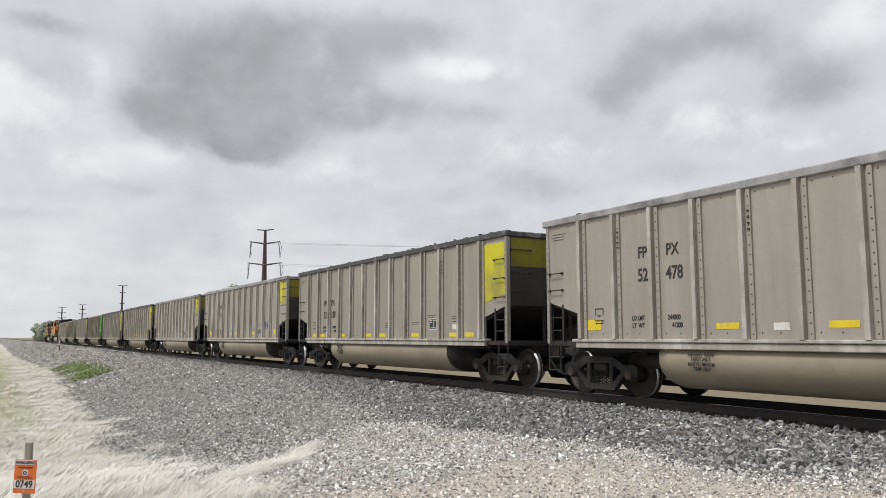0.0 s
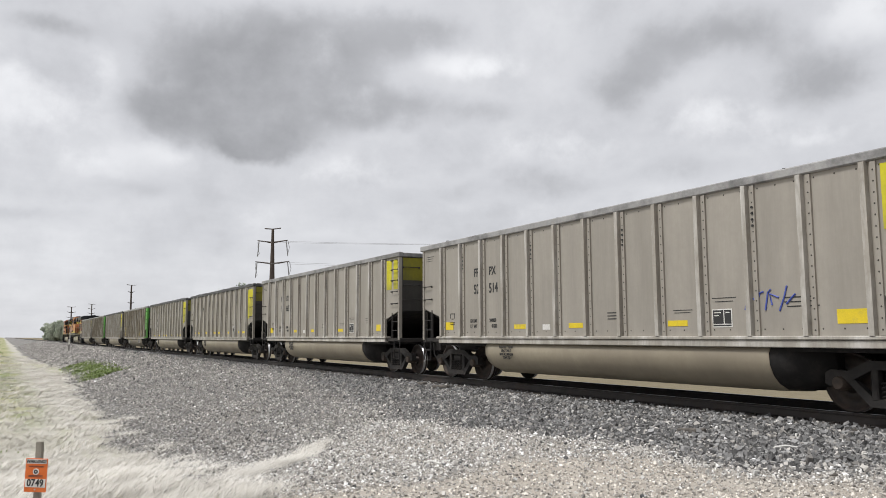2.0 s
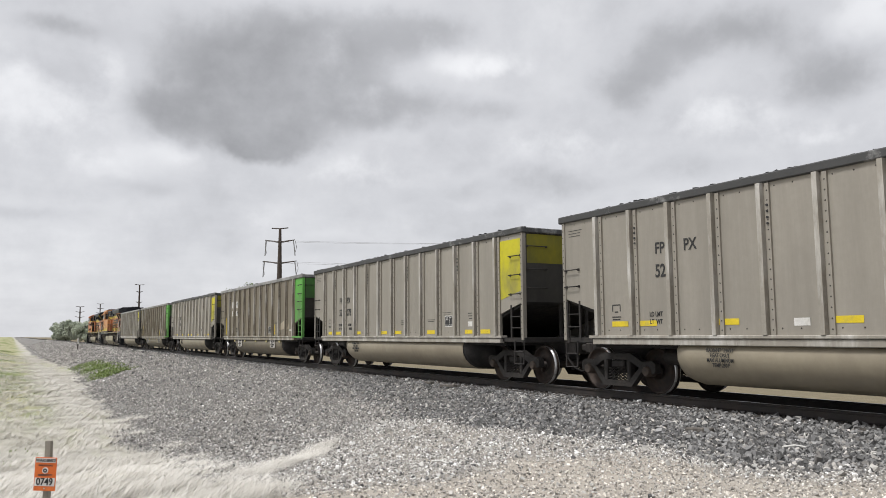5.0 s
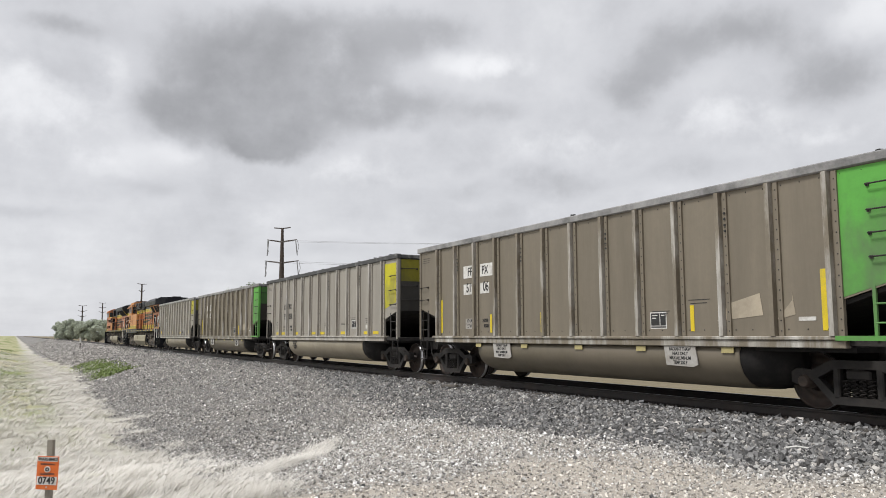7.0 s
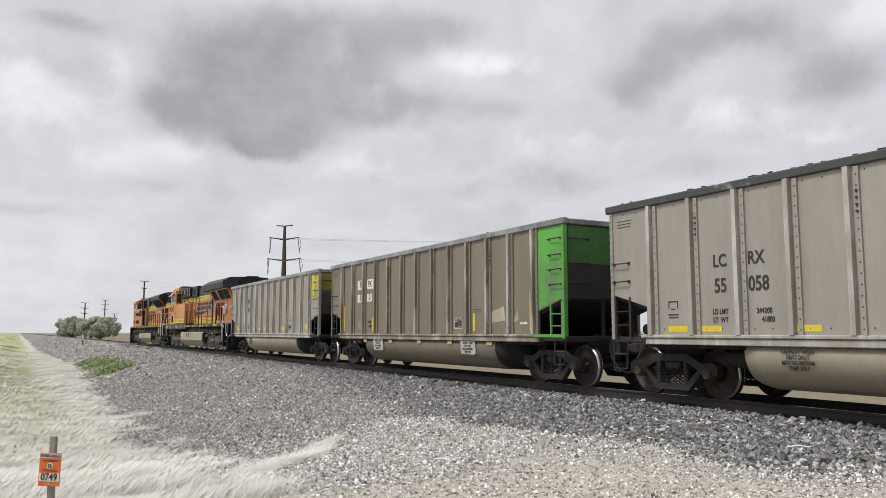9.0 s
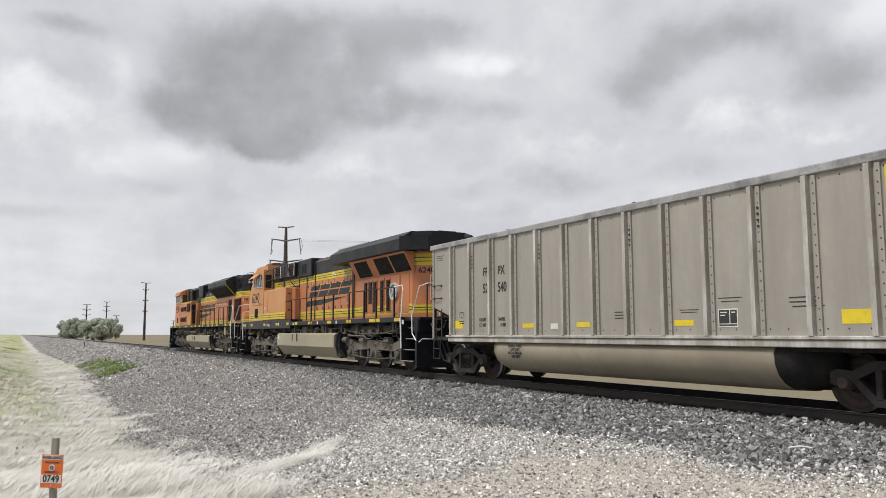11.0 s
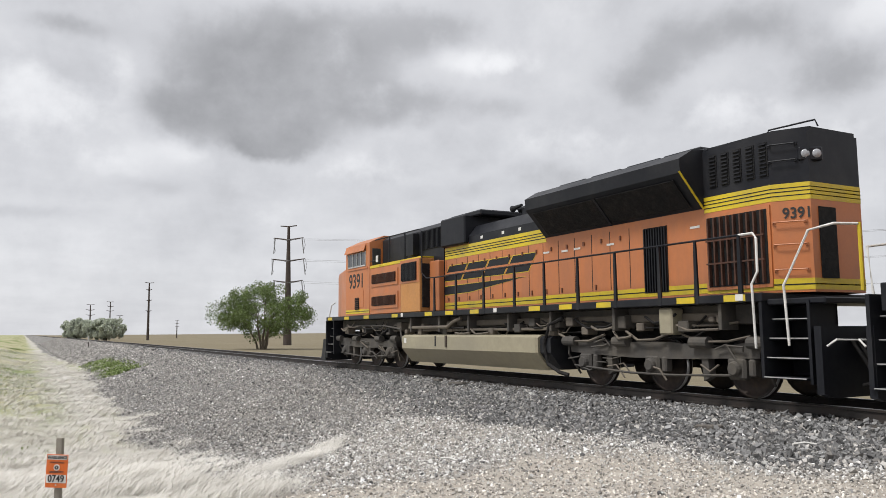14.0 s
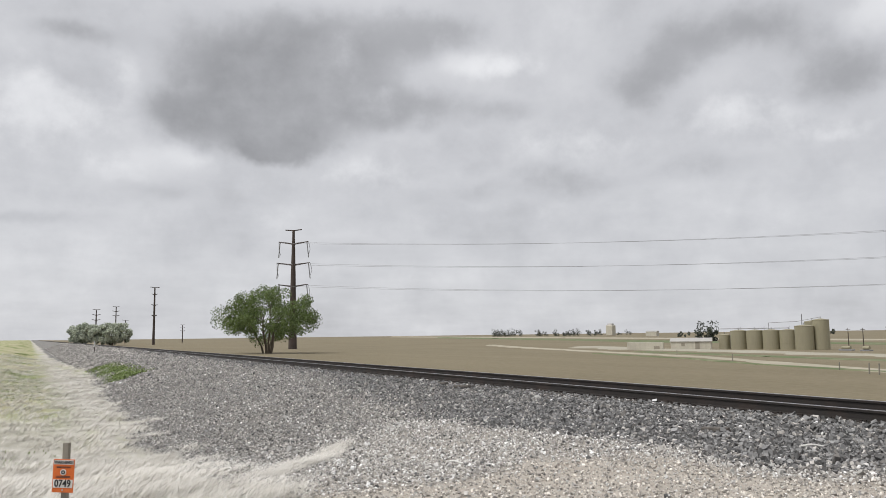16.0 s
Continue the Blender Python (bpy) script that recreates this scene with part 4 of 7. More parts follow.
def six_wheel_truck(parent, axles, style):
    mid = axles[1]
    steel = FRAME_DUST if style == "springs" else FRAME_DARK
    t = part("truck", Shape().box(-1.6, 1.6, -0.9, 0.9, 0.72, 0.92, 0.04), FRAME_DARK, parent, "three-axle truck crusted with road dust")
    t.matrix_basis = pose(mid, 0, 0)
    xs = [a - mid for a in axles]
    lo, hi = min(xs), max(xs)
    for q in (-1, 1):
        y0, y1 = sorted((q * 1.02, q * 1.19))
        if style == "springs":
            top = [(lo - 0.62, 0.98), (lo - 0.1, 1.02), (lo + 0.6, 0.86), (-0.55, 0.98), (0.55, 0.98), (hi - 0.6, 0.86), (hi + 0.1, 1.02), (hi + 0.62, 0.98), (hi + 0.62, 0.78), (hi + 0.25, 0.74), (hi + 0.2, 0.55), (hi - 0.2, 0.55), (hi - 0.3, 0.62), (0.35, 0.66), (0.25, 0.52), (-0.25, 0.52), (-0.35, 0.66), (lo + 0.3, 0.62), (lo + 0.2, 0.55), (lo - 0.2, 0.55), (lo - 0.25, 0.74), (lo - 0.62, 0.78)]
        else:
            top = [(lo - 0.55, 1.0), (lo + 0.5, 1.0), (lo + 0.8, 0.90), (-0.4, 0.98), (0.5, 0.98), (hi - 0.5, 0.88), (hi + 0.2, 0.98), (hi + 0.5, 0.95), (hi + 0.5, 0.72), (hi - 0.3, 0.70), (0.6, 0.66), (-0.6, 0.66), (lo + 0.3, 0.70), (lo - 0.5, 0.74)]
        part("truck_frame", Shape().prism(top, "y", y0, y1), steel, t, "heavy cast side frame")
        for x in xs:
            yb0, yb1 = sorted((q * 1.03, q * 1.22))
            if style == "springs":
                part("axle_box", Shape().prism([(x - 0.30, 0.36), (x - 0.17, 0.80), (x + 0.17, 0.80), (x + 0.30, 0.36), (x + 0.42, 0.30), (x + 0.42, 0.24), (x - 0.42, 0.24), (x - 0.42, 0.30)], "y", yb0, yb1), steel, t)
                for u in (-0.36, 0.36):
                    part("coil_spring", coil(x + u, q * 1.12, 0.30, 0.60, 0.075), steel, t)
            else:
                part("axle_box", Shape().box(x - 0.20, x + 0.20, yb0, yb1, 0.34, 0.72, 0.06), steel, t)
                part("spring_pad", Shape().box(x + 0.26, x + 0.40, yb0, yb1, 0.40, 0.70, 0.03), FRAME_DARK, t)
            part("bearing_cap", Shape().lathe([(0.0, 0.09 * q), (0.10, 0.09 * q), (0.13, 0.05 * q), (0.14, 0.0)], (x, q * 1.22, 0.533), 14), FRAME_DARK, t)
        for x in (lo - 0.45, lo + 1.25, hi - 0.75, hi + 0.55):
            part("brake_cylinder", Shape().tube([(x - 0.22, q * 1.24, 0.98), (x + 0.14, q * 1.24, 0.98), (x + 0.20, q * 1.24, 0.98)], 0.105, 12), steel, t)
        part("brake_rod", Shape().tube([(lo - 0.3, q * 1.25, 0.45), (-0.6, q * 1.25, 0.36), (0.6, q * 1.25, 0.36), (hi, q * 1.25, 0.42)], 0.025, 6), FRAME_DARK, t)
        for e, x in ((-1, lo), (1, hi)):
            part("sand_pipe", Shape().tube([(x + e * 0.5, q * 1.22, 1.1), (x + e * 0.58, q * 1.2, 0.7), (x + e * 0.55, q * 0.9, 0.25)], 0.025, 6), FRAME_DARK, t)
    rnd = random.Random(len(parent.children) + int(mid * 10))
    for i in range(12):
        x, z = rnd.uniform(lo - 0.6, hi + 0.4), rnd.uniform(0.45, 1.0)
        part("brake_rigging", Shape().tube([(x, -1.27, z), (x + rnd.uniform(0.1, 0.5), -1.28, z + rnd.uniform(-0.12, 0.12)), (x + rnd.uniform(0.3, 0.7), -1.24, z + rnd.uniform(-0.25, 0.1))], rnd.uniform(0.012, 0.026), 6), FRAME_DARK if i % 3 else FRAME_DUST, t)
    for x in (lo + 0.75, hi - 0.75):
        part("brake_hanger", Shape().prism([(x - 0.09, 0.85), (x + 0.07, 0.85), (x + 0.11, 0.35), (x - 0.03, 0.28)], "y", -1.16, -1.0), FRAME_DARK, t)
    for x in xs:
        add_wheelset(t, x, 0.533, 1.05)


def fuel_tank(parent, x0, x1, z0, z1):
    ring = [(-1.40, z1), (-1.50, z1 - 0.06), (-1.50, z0 + 0.42), (-1.16, z0), (1.16, z0), (1.50, z0 + 0.42), (1.50, z1 - 0.06), (1.40, z1)]
    n = len(ring)
    xs = [(x0, 0.94), (x0 + 0.10, 1.0), (x1 - 0.06, 1.0), (x1, 0.97)]
    s = Shape()
    s.add([(x, y * q, 0.75 + (z - 0.75) * q) for x, q in xs for y, z in ring],
          [(i * n + j, i * n + (j + 1) % n, (i + 1) * n + (j + 1) % n, (i + 1) * n + j) for i in range(3) for j in range(n)] + [tuple(range(n)), tuple(range(4 * n - 1, 3 * n - 1, -1))])
    t = part("fuel_tank", s, TANK_TAN, parent, "long creased fuel tank under tan dust")
    part("tank_end", Shape().prism([(y * 0.93, 0.75 + (z - 0.75) * 0.92) for y, z in ring], "x", x1 + 0.001, x1 + 0.42), BLACKP, t, "black tank end")
    part("filler_cap", Shape().box(x0 + 3.0, x0 + 3.10, -1.53, -1.50, z1 - 0.35, z1 - 0.02, 0.01), STEEL_RUST, t)
    part("tank_strap", Shape().box(x0 + 2.35, x0 + 2.42, -1.512, -1.49, z1 - 0.33, z1 - 0.04), PAINT_BLACK, t)
    part("notice_plate", Shape().box(x0 + 0.25, x0 + 0.42, -1.506, -1.495, z1 - 0.26, z1 - 0.10), PAINT_WHITE, t)


def underfloor_clutter(parent, x0, x1, seed):
    """Hoses, conduits and junction boxes that hang below the walkway."""
    rnd = random.Random(seed)
    for i in range(16):
        x = rnd.uniform(x0, x1)
        l = rnd.uniform(0.4, 1.6)
        z = rnd.uniform(1.12, 1.5)
        y = -rnd.uniform(1.15, 1.38)
        sag = rnd.uniform(0.02, 0.22)
        part("hose", Shape().tube([(x, y, z), (x + l * 0.3, y - 0.02, z - sag), (x + l * 0.7, y - 0.02, z - sag * 0.9), (x + l, y, z + rnd.uniform(-0.1, 0.1))], rnd.uniform(0.012, 0.03), 6), BLACK_VOID if i % 2 else FRAME_DUST, parent)
    for i in range(9):
        x, z, w = rnd.uniform(x0, x1), rnd.uniform(1.2, 1.42), rnd.uniform(0.12, 0.34)
        part("junction_box", Shape().box(x, x + w, -1.34, -1.04, z - w * 0.4, z + w * 0.4, 0.02), FRAME_DUST if i % 3 else FRAME_DARK, parent)


def headlight(parent, x, y, z, turn):
    h = part("headlight", Shape().box(-0.20, 0.20, -0.05, 0.06, -0.12, 0.12, 0.03), BLACKP, parent, "twin headlight in a black housing", at=pose(x, y, z, 0, 0, turn))
    for u in (-0.095, 0.095):
        part("lens", Shape().lathe([(0.0, -0.075), (0.05, -0.07), (0.075, -0.055), (0.08, -0.03)], (u, 0, 0), 16), LAMP_GLASS, h, "clear round lens", True)


def slanted_logo(parent, x0, x1, z0, z1, y):
    """The owner's mark, as plain slanted blocks with bare slots over a long wedge."""
    h = z1 - z0
    lean = 0.85 * h
    w = (x1 - x0 - lean) / 4.28

    def slab(a, b, za, zb, grow, d, m, name):
        la, lb = lean * (za - z0) / h, lean * (zb - z0) / h
        part(name, Shape().prism([(a + la - grow, za - grow), (b + la + grow, za - grow), (b + lb + grow * 1.4, zb + grow), (a + lb - grow, zb + grow)], "y", y - d, y - d + 0.004), m, parent)

    for grow, m, d in ((0.018, STRIPE, 0.004), (0.0, BLACKP, 0.007)):
        for i in range(4):
            slab(x0 + i * w * 1.09, x0 + i * w * 1.09 + w, z0, z1, grow, d, m, "logo_block")
        part("logo_wedge", Shape().prism([(x0 - 0.36 - grow * 2, z0 - 0.42 - grow), (x0 - 0.12 - grow, z0 - 0.16 + grow), (x1 - 0.55 + grow * 4, z0 - 0.13 + grow * 0.3), (x0 + 1.6, z0 - 0.38 - grow)], "y", y - d, y - d + 0.004), m, parent)
    for i in range(4):
        a = x0 + i * w * 1.09
        for q0, q1, u0, u1 in ((0.45, 0.57, -0.03, 1.03),):
            slab(a + w * u0, a + w * u1, z0 + h * q0, z0 + h * q1, 0.0, 0.010, ORANGE, "logo_slot")


def end_steps(parent, x0, x1, z0, z1):
    """Step well at a corner: side cheek, treads with white edges."""
    part("step_cheek", Shape().box(x0, x0 + 0.06, -1.50, -0.75, z0, z1).box(x0, x1, -0.80, -0.75, z0, z1), BLACKP, parent)
    part("step_cheek", Shape().box(x1 - 0.05, x1, -1.42, -0.75, z0 - 0.06, z1), BLACKP, parent)
    n = 4
    for i in range(n):
        z = z0 + (z1 - z0) * (i + 0.1) / n
        s = part("step", Shape().box(x0 + 0.06, x1 - 0.05, -1.50 + 0.08 * i, -0.80, z - 0.03, z), BLACKP, parent)
        part("step_edge", Shape().box(x0 + 0.06, x1 - 0.05, -1.515 + 0.08 * i, -1.50 + 0.08 * i, z - 0.014, z + 0.002), PALE_METAL, s, "pale worn step edge")


def tapered(outline, half0, half1, x0, x1):
    """An outline in x and z, as wide as half0 at x0 and half1 at x1."""
    def half(x):
        return half0 + (half1 - half0) * min(1, max(0, (x - x0) / (x1 - x0)))
    n = len(outline)
    return Shape().add([(x, s * half(x), z) for s in (-1, 1) for x, z in outline],
                       [tuple(range(n)), tuple(range(2 * n - 1, n - 1, -1))] + [(i, (i + 1) % n, n + (i + 1) % n, n + i) for i in range(n)])


def cab_window(parent, x0, x1, z0, z1, y, split=()):
    w = plate(parent, "cab_window", GLASS_DARK, x0, x1, z0, z1, y, "dark tinted cab glass", 0.008)
    f = Shape()
    for a, b in ((x0 - 0.03, x0 + 0.015), (x1 - 0.015, x1 + 0.03)) + tuple((s - 0.02, s + 0.02) for s in split):
        f.box(a, b, y - 0.028, y - 0.002, z0 - 0.03, z1 + 0.02)
    f.box(x0 - 0.03, x1 + 0.03, y - 0.030, y - 0.002, z0 - 0.05, z0)
    part("window_frame", f, PALE_METAL, w, "pale worn metal frame")


def underframe(parent, x0, x1, z_low, z_edge, z_deck):
    part("deck", Shape().box(x0, x1, -1.52, 1.52, z_edge, z_deck, 0.015), BLACKP, parent, "black walkway with an upright edge")
    part("frame_rail", Shape().box(x0 + 0.6, x1 - 0.6, -1.05, 1.05, z_low, z_edge, 0.02), FRAME_DARK, parent)
    part("centre_sill", Shape().box(x0 + 1.0, x1 - 1.0, -0.5, 0.5, 0.95, z_low), BLACK_VOID, parent)


def end_gear(parent, x, way, low=0.16):
    """Pilot plate, coupler, hoses and an uncoupling bar at one end."""
    a, b = sorted((x - way * 0.12, x))
    part("pilot", Shape().prism([(-1.45, 1.25), (1.45, 1.25), (1.45, low + 0.06), (1.2, low), (-1.2, low), (-1.45, low + 0.06)], "x", a, b), BLACKP, parent, "black pilot plate")
    part("coupler", Shape().box(*sorted((x, x + way * 0.62)), -0.10, 0.10, 0.76, 0.96, 0.03).box(*sorted((x + way * 0.45, x + way * 0.72)), -0.17, 0.15, 0.72, 1.0, 0.04), STEEL_DARK, parent)
    for y in (-0.75, -0.6, -0.45, 0.5):
        part("air_hose", Shape().tube([(x, y, 1.05), (x + way * 0.22, y, 0.72), (x + way * 0.36, y + 0.05, 0.40), (x + way * 0.62, y + 0.1, 0.34)], 0.028, 7), BLACK_VOID, parent)
    part("uncoupling_bar", Shape().tube([(x + way * 0.05, -1.4, 0.95), (x + way * 0.18, -1.35, 1.05), (x + way * 0.2, -0.3, 1.02)], 0.016, 6), RAIL_WHITE, parent)


def cooled_loco():
    """The locomotive with flared radiators: cab at the far end."""
    L = empty("locomotive", "orange and yellow diesel locomotive with flared black radiator wings", "locomotive", "locomotives of the train")
    underframe(L, -22.3, -1.42, 1.30, 1.66, 1.81)
    # nose and cab
    part("nose", tapered([(-22.38, 1.82), (-22.38, 3.40), (-22.15, 3.52), (-20.2, 3.58), (-20.2, 1.82)], 0.98, 1.48, -22.38, -20.2), ORANGE, L, "blunt orange nose")
    part("cab", Shape().prism([(-1.5, 1.82), (-1.5, 4.36), (-0.95, 4.62), (0.95, 4.62), (1.5, 4.36), (1.5, 1.82)], "x", -20.2, -17.92), ORANGE, L, "orange crew cab")
    cab_window(L, -19.92, -18.28, 3.60, 4.06, -1.5, (-19.5, -19.05, -18.68))
    part("visor", Shape().prism([(-1.5, 4.37), (-1.60, 4.10), (-1.59, 4.09), (-1.5, 4.30)], "x", -20.15, -18.25), ORANGE, L)
    plate(L, "window_ledge", ORANGE, -20.0, -18.1, 3.46, 3.52, -1.5, t=0.03)
    lettering("road_number", "9391", 0.72, PAINT_BLACK, L, -19.15, -1.503, 3.03, stretch=1.02)
    plate(L, "nose_door", ORANGE, -19.75, -18.45, 2.1, 2.72, -1.5, t=0.012)
    louvres(L, "nose_vent", GRILLE_BROWN, -19.25, -18.85, 2.02, 2.45, -1.512, 6)
    striped(L, -20.18, -17.93, 1.88, 2.02, -1.5, (0.5,))
    part("cab_rear_window", Shape().box(-17.93, -17.90, -1.40, -1.08, 3.5, 4.15, 0.01), GLASS_DARK, L, "narrow rear cab window")
    part("mirror", Shape().box(-17.10, -16.92, -1.62, -1.60, 3.58, 3.80, 0.006), PAINT_WHITE, L, "white backed side mirror")
    part("mirror_arm", Shape().tube([(-17.92, -1.5, 3.66), (-17.02, -1.60, 3.66)], 0.012, 5), BLACKP, L)
    part("nose_rail", Shape().tube([(-22.9, -1.2, 0.6), (-22.95, -1.2, 1.6), (-22.7, -1.15, 2.3), (-22.5, -1.05, 2.4)], 0.02, 7), RAIL_WHITE, L)
    part("roof_antenna", Shape().box(-21.9, -21.0, -0.5, -0.1, 3.64, 3.72, 0.02), BLACKP, L)
    # tall equipment cabinets behind the cab
    part("equipment_cabinet", Shape().box(-17.91, -15.40, -1.49, -0.9, 1.82, 3.42, 0.02), ORANGE, L)
    for z0 in (2.10, 2.86):
        plate(L, "cabinet_frame", ORANGE, -17.75, -15.55, z0 - 0.10, z0 + 0.44, -1.49, t=0.03)
        louvres(L, "cabinet_grille", GRILLE_BROWN, -17.62, -15.70, z0, z0 + 0.32, -1.52, 26, True, "long rusty slatted grille")
    part("filter_cabinet", Shape().box(-15.38, -13.98, -1.50, -0.9, 1.82, 3.48, 0.02), OCHRE, L, "ochre filter cabinet")
    plate(L, "cabinet_frame", ORANGE, -15.36, -14.0, 2.74, 3.47, -1.50, t=0.015)
    louvres(L, "filter_grille", BLACKP, -15.22, -14.16, 2.80, 3.38, -1.515, 18, True, "black ribbed intake grille")
    plate(L, "hatch", OCHRE, -15.25, -14.8, 2.28, 2.68, -1.50, t=0.008)
    part("rear_louvre", Shape().box(-13.98, -13.95, -1.42, -1.14, 1.95, 3.3, 0.008), MESH_DARK, L, "dark louvred end of the cabinet")
    for z in (2.1, 2.5, 2.9, 3.2):
        part("hinge", Shape().box(-13.98, -13.93, -1.10, -1.0, z - 0.03, z + 0.03, 0.01), GRILLE_BROWN, L)
    striped(L, -17.9, -15.40, 3.42, 3.50, -1.49, ())
    part("cabinet_top", Shape().box(-17.9, -13.99, -1.44, -0.9, 3.49, 3.53), STRIPE, L)
    # hoods
    part("front_hood", Shape().prism([(-1.0, 1.82), (-1.0, 4.42), (-0.8, 4.58), (0.8, 4.58), (1.0, 4.42), (1.0, 1.82)], "x", -17.91, -13.32), BLACKP, L, "black upper hood")
    part("louvred_box", Shape().box(-13.94, -13.33, -1.18, -0.95, 1.83, 3.36, 0.02), ORANGE, L, "narrow orange box between cabinet and hood")
    for a, b in ((-16.9, -15.9), (-15.75, -15.1)):
        plate(L, "hood_door", BLACKP, a, b, 3.62, 4.38, -1.0, t=0.03)
    plate(L, "hood_box", BLACKP, -15.5, -15.0, 3.66, 4.35, -1.0, t=0.22)
    louvres(L, "hood_grille", BLACKP, -14.85, -13.5, 3.78, 4.40, -1.0, 16, True, "black ribbed hood grille")
    part("pipe_rail", Shape().tube([(-17.6, -1.42, 4.40), (-14.2, -1.42, 4.38), (-13.95, -1.44, 4.30), (-13.9, -1.46, 3.0), (-13.6, -1.47, 2.82)], 0.02, 7), BLACKP, L)
    for x in (-16.4, -15.2):
        part("rail_bracket", Shape().tube([(x, -1.42, 4.39), (x, -1.42, 3.52)], 0.025, 6), BLACKP, L)
    part("brake_grid_box", Shape().box(-13.32, -11.86, -1.12, 1.12, 3.72, 4.56, 0.04), BLACKP, L, "black raised box for the braking grids")
    part("grid_box_lid", Shape().box(-13.2, -11.4, -0.85, 0.85, 4.50, 4.66, 0.05), BLACKP, L)
    part("engine_hood", Shape().prism([(-HW, 1.82), (-HW, 3.92), (-0.72, 4.22), (0.72, 4.22), (HW, 3.92), (HW, 1.82)], "x", -13.32, -3.06), ORANGE, L, "orange engine hood with narrow doors")
    plate(L, "hood_black", BLACKP, -11.86, -3.06, 3.70, 3.92, -HW, "black painted top of the hood")
    part("hood_roof", Shape().prism([(-HW - 0.01, 3.92), (-0.72, 4.235), (0.72, 4.235), (HW + 0.01, 3.92)], "x", -11.86, -3.06), BLACKP, L)
    striped(L, -13.3, -8.1, 3.36, 3.70, -HW, (0.3, 0.5, 0.7))
    striped(L, -13.95, -1.6, 1.88, 2.06, -HW, (0.5,))
    slanted_logo(L, -13.40, -8.51, 2.71, 3.15, -HW)
    for x, z in ((-8.22, 3.08), (-7.49, 3.05), (-7.02, 3.06), (-5.86, 3.04), (-3.43, 3.12)):
        plate(L, "hood_label", PAINT_WHITE, x, x + 0.24, z, z + 0.045, -HW - 0.004, t=0.004)
    door_lines(L, [-13.2 + 0.62 * i for i in range(14)], 2.08, 3.34, -HW)
    for x in (-11.2, -10.1, -9.3):
        plate(L, "sticker", PAINT_WHITE, x, x + 0.12, 3.78, 3.86, -HW - 0.006, t=0.004)
    louvres(L, "dark_door", BLACKP, -4.70, -4.04, 1.95, 3.27, -HW, 9, True, "open black louvred door")
    # radiator wings
    for s in (-1, 1):
        part("radiator_wing", Shape().prism([(s * 0.95, 3.44), (s * 1.55, 4.10), (s * 1.57, 4.36), (s * 1.22, 4.56), (s * 0.9, 4.60)], "x", -8.12, -3.06), BLACKP, L, "black flared radiator wing")
        part("radiator_mesh", Shape().prism([(s * 1.05, 3.52), (s * 1.49, 4.00), (s * 1.50, 3.99), (s * 1.06, 3.51)], "x", -7.9, -3.3), MESH_DARK, L)
    part("wing_rib", Shape().prism([(-1.05, 3.50), (-1.50, 4.0), (-1.53, 4.0), (-1.05, 3.46)], "x", -5.65, -5.58), BLACKP, L)
    part("radiator_deck", Shape().box(-8.0, -3.0, -0.95, 0.95, 4.2, 4.62, 0.04), BLACKP, L)
    for x in (-7.2, -6.0, -4.8, -3.7):
        part("fan_hatch", Shape().box(x - 0.5, x + 0.5, -0.85, 0.85, 4.60, 4.70, 0.04), BLACKP, L)
    part("wing_edge", Shape().prism([(-0.98, 3.46), (-1.57, 4.12), (-1.60, 4.12), (-1.0, 3.44)], "x", -3.07, -3.04), STRIPE, L, "thin yellow edge")
    # rear of the hood
    plan = [(-3.06, -HW), (-1.58, -HW), (-1.05, -0.66), (-1.05, 0.66), (-1.58, HW), (-3.06, HW)]
    part("rear_hood", Shape().prism(plan, "z", 1.82, 3.38), ORANGE, L, "orange hood end with cut corners")
    grow = [(x + (0.004 if x > -1.2 else 0), y * 1.006) for x, y in plan]
    part("rear_band", Shape().prism(grow, "z", 3.37, 3.66), STRIPE, L, "yellow band round the hood end")
    for z in (3.45, 3.52, 3.58):
        part("pinstripe", Shape().prism([(x + (0.004 if x > -1.2 else 0), y * 1.011) for x, y in plan], "z", z - 0.008, z + 0.008), BLACKP, L)
    part("rear_top", Shape().prism(plan, "z", 3.66, 4.54), BLACKP, L, "black louvred hood top")
    part("rear_roof", Shape().prism([(x, y * 0.9) for x, y in plan], "z", 4.54, 4.61), BLACKP, L)
    part("rear_low_band", Shape().prism(grow, "z", 1.86, 2.05), STRIPE, L)
    part("pinstripe", Shape().prism([(x + 0.004, y * 1.012) for x, y in plan], "z", 1.94, 1.96), BLACKP, L)
    for x in (-2.9, -2.62, -2.34, -2.06, -1.78):
        louvres(L, "small_louvre", BLACKP, x, x + 0.18, 3.82, 4.42, -HW, 9)
    plate(L, "grille_frame", ORANGE, -3.04, -1.60, 1.92, 3.32, -HW, t=0.03)
    g = plate(L, "rear_grille", MESH_DARK, -2.98, -1.66, 1.98, 3.26, -HW - 0.03, "deep intake grille with rust-brown slats", 0.008)
    for i in range(9):
        part("slat", Shape().box(-2.93 + 0.148 * i, -2.90 + 0.148 * i, -HW - 0.11, -HW - 0.038, 2.0, 3.24), GRILLE_BROWN, g)
    for z in (2.4, 2.82):
        part("slat", Shape().box(-2.96, -1.68, -HW - 0.115, -HW - 0.09, z - 0.015, z + 0.015), GRILLE_BROWN, g)
    c = pose(-1.32, -0.815, 0, 0, 0, 30.3)
    n = new("road_number_end")
    n.parent, n.matrix_basis = L, c
    tagged(n, "number on the hood corner")
    lettering("road_number", "9391", 0.26, PAINT_BLACK, n, 0.1, -0.012, 3.14, stretch=0.9)
    for z in (2.2, 2.62, 3.0):
        part("grab_iron", grab(Shape(), (-0.28, -0.01, z), (0.22, -0.01, z), (0, -0.06, 0)), ORANGE, n)
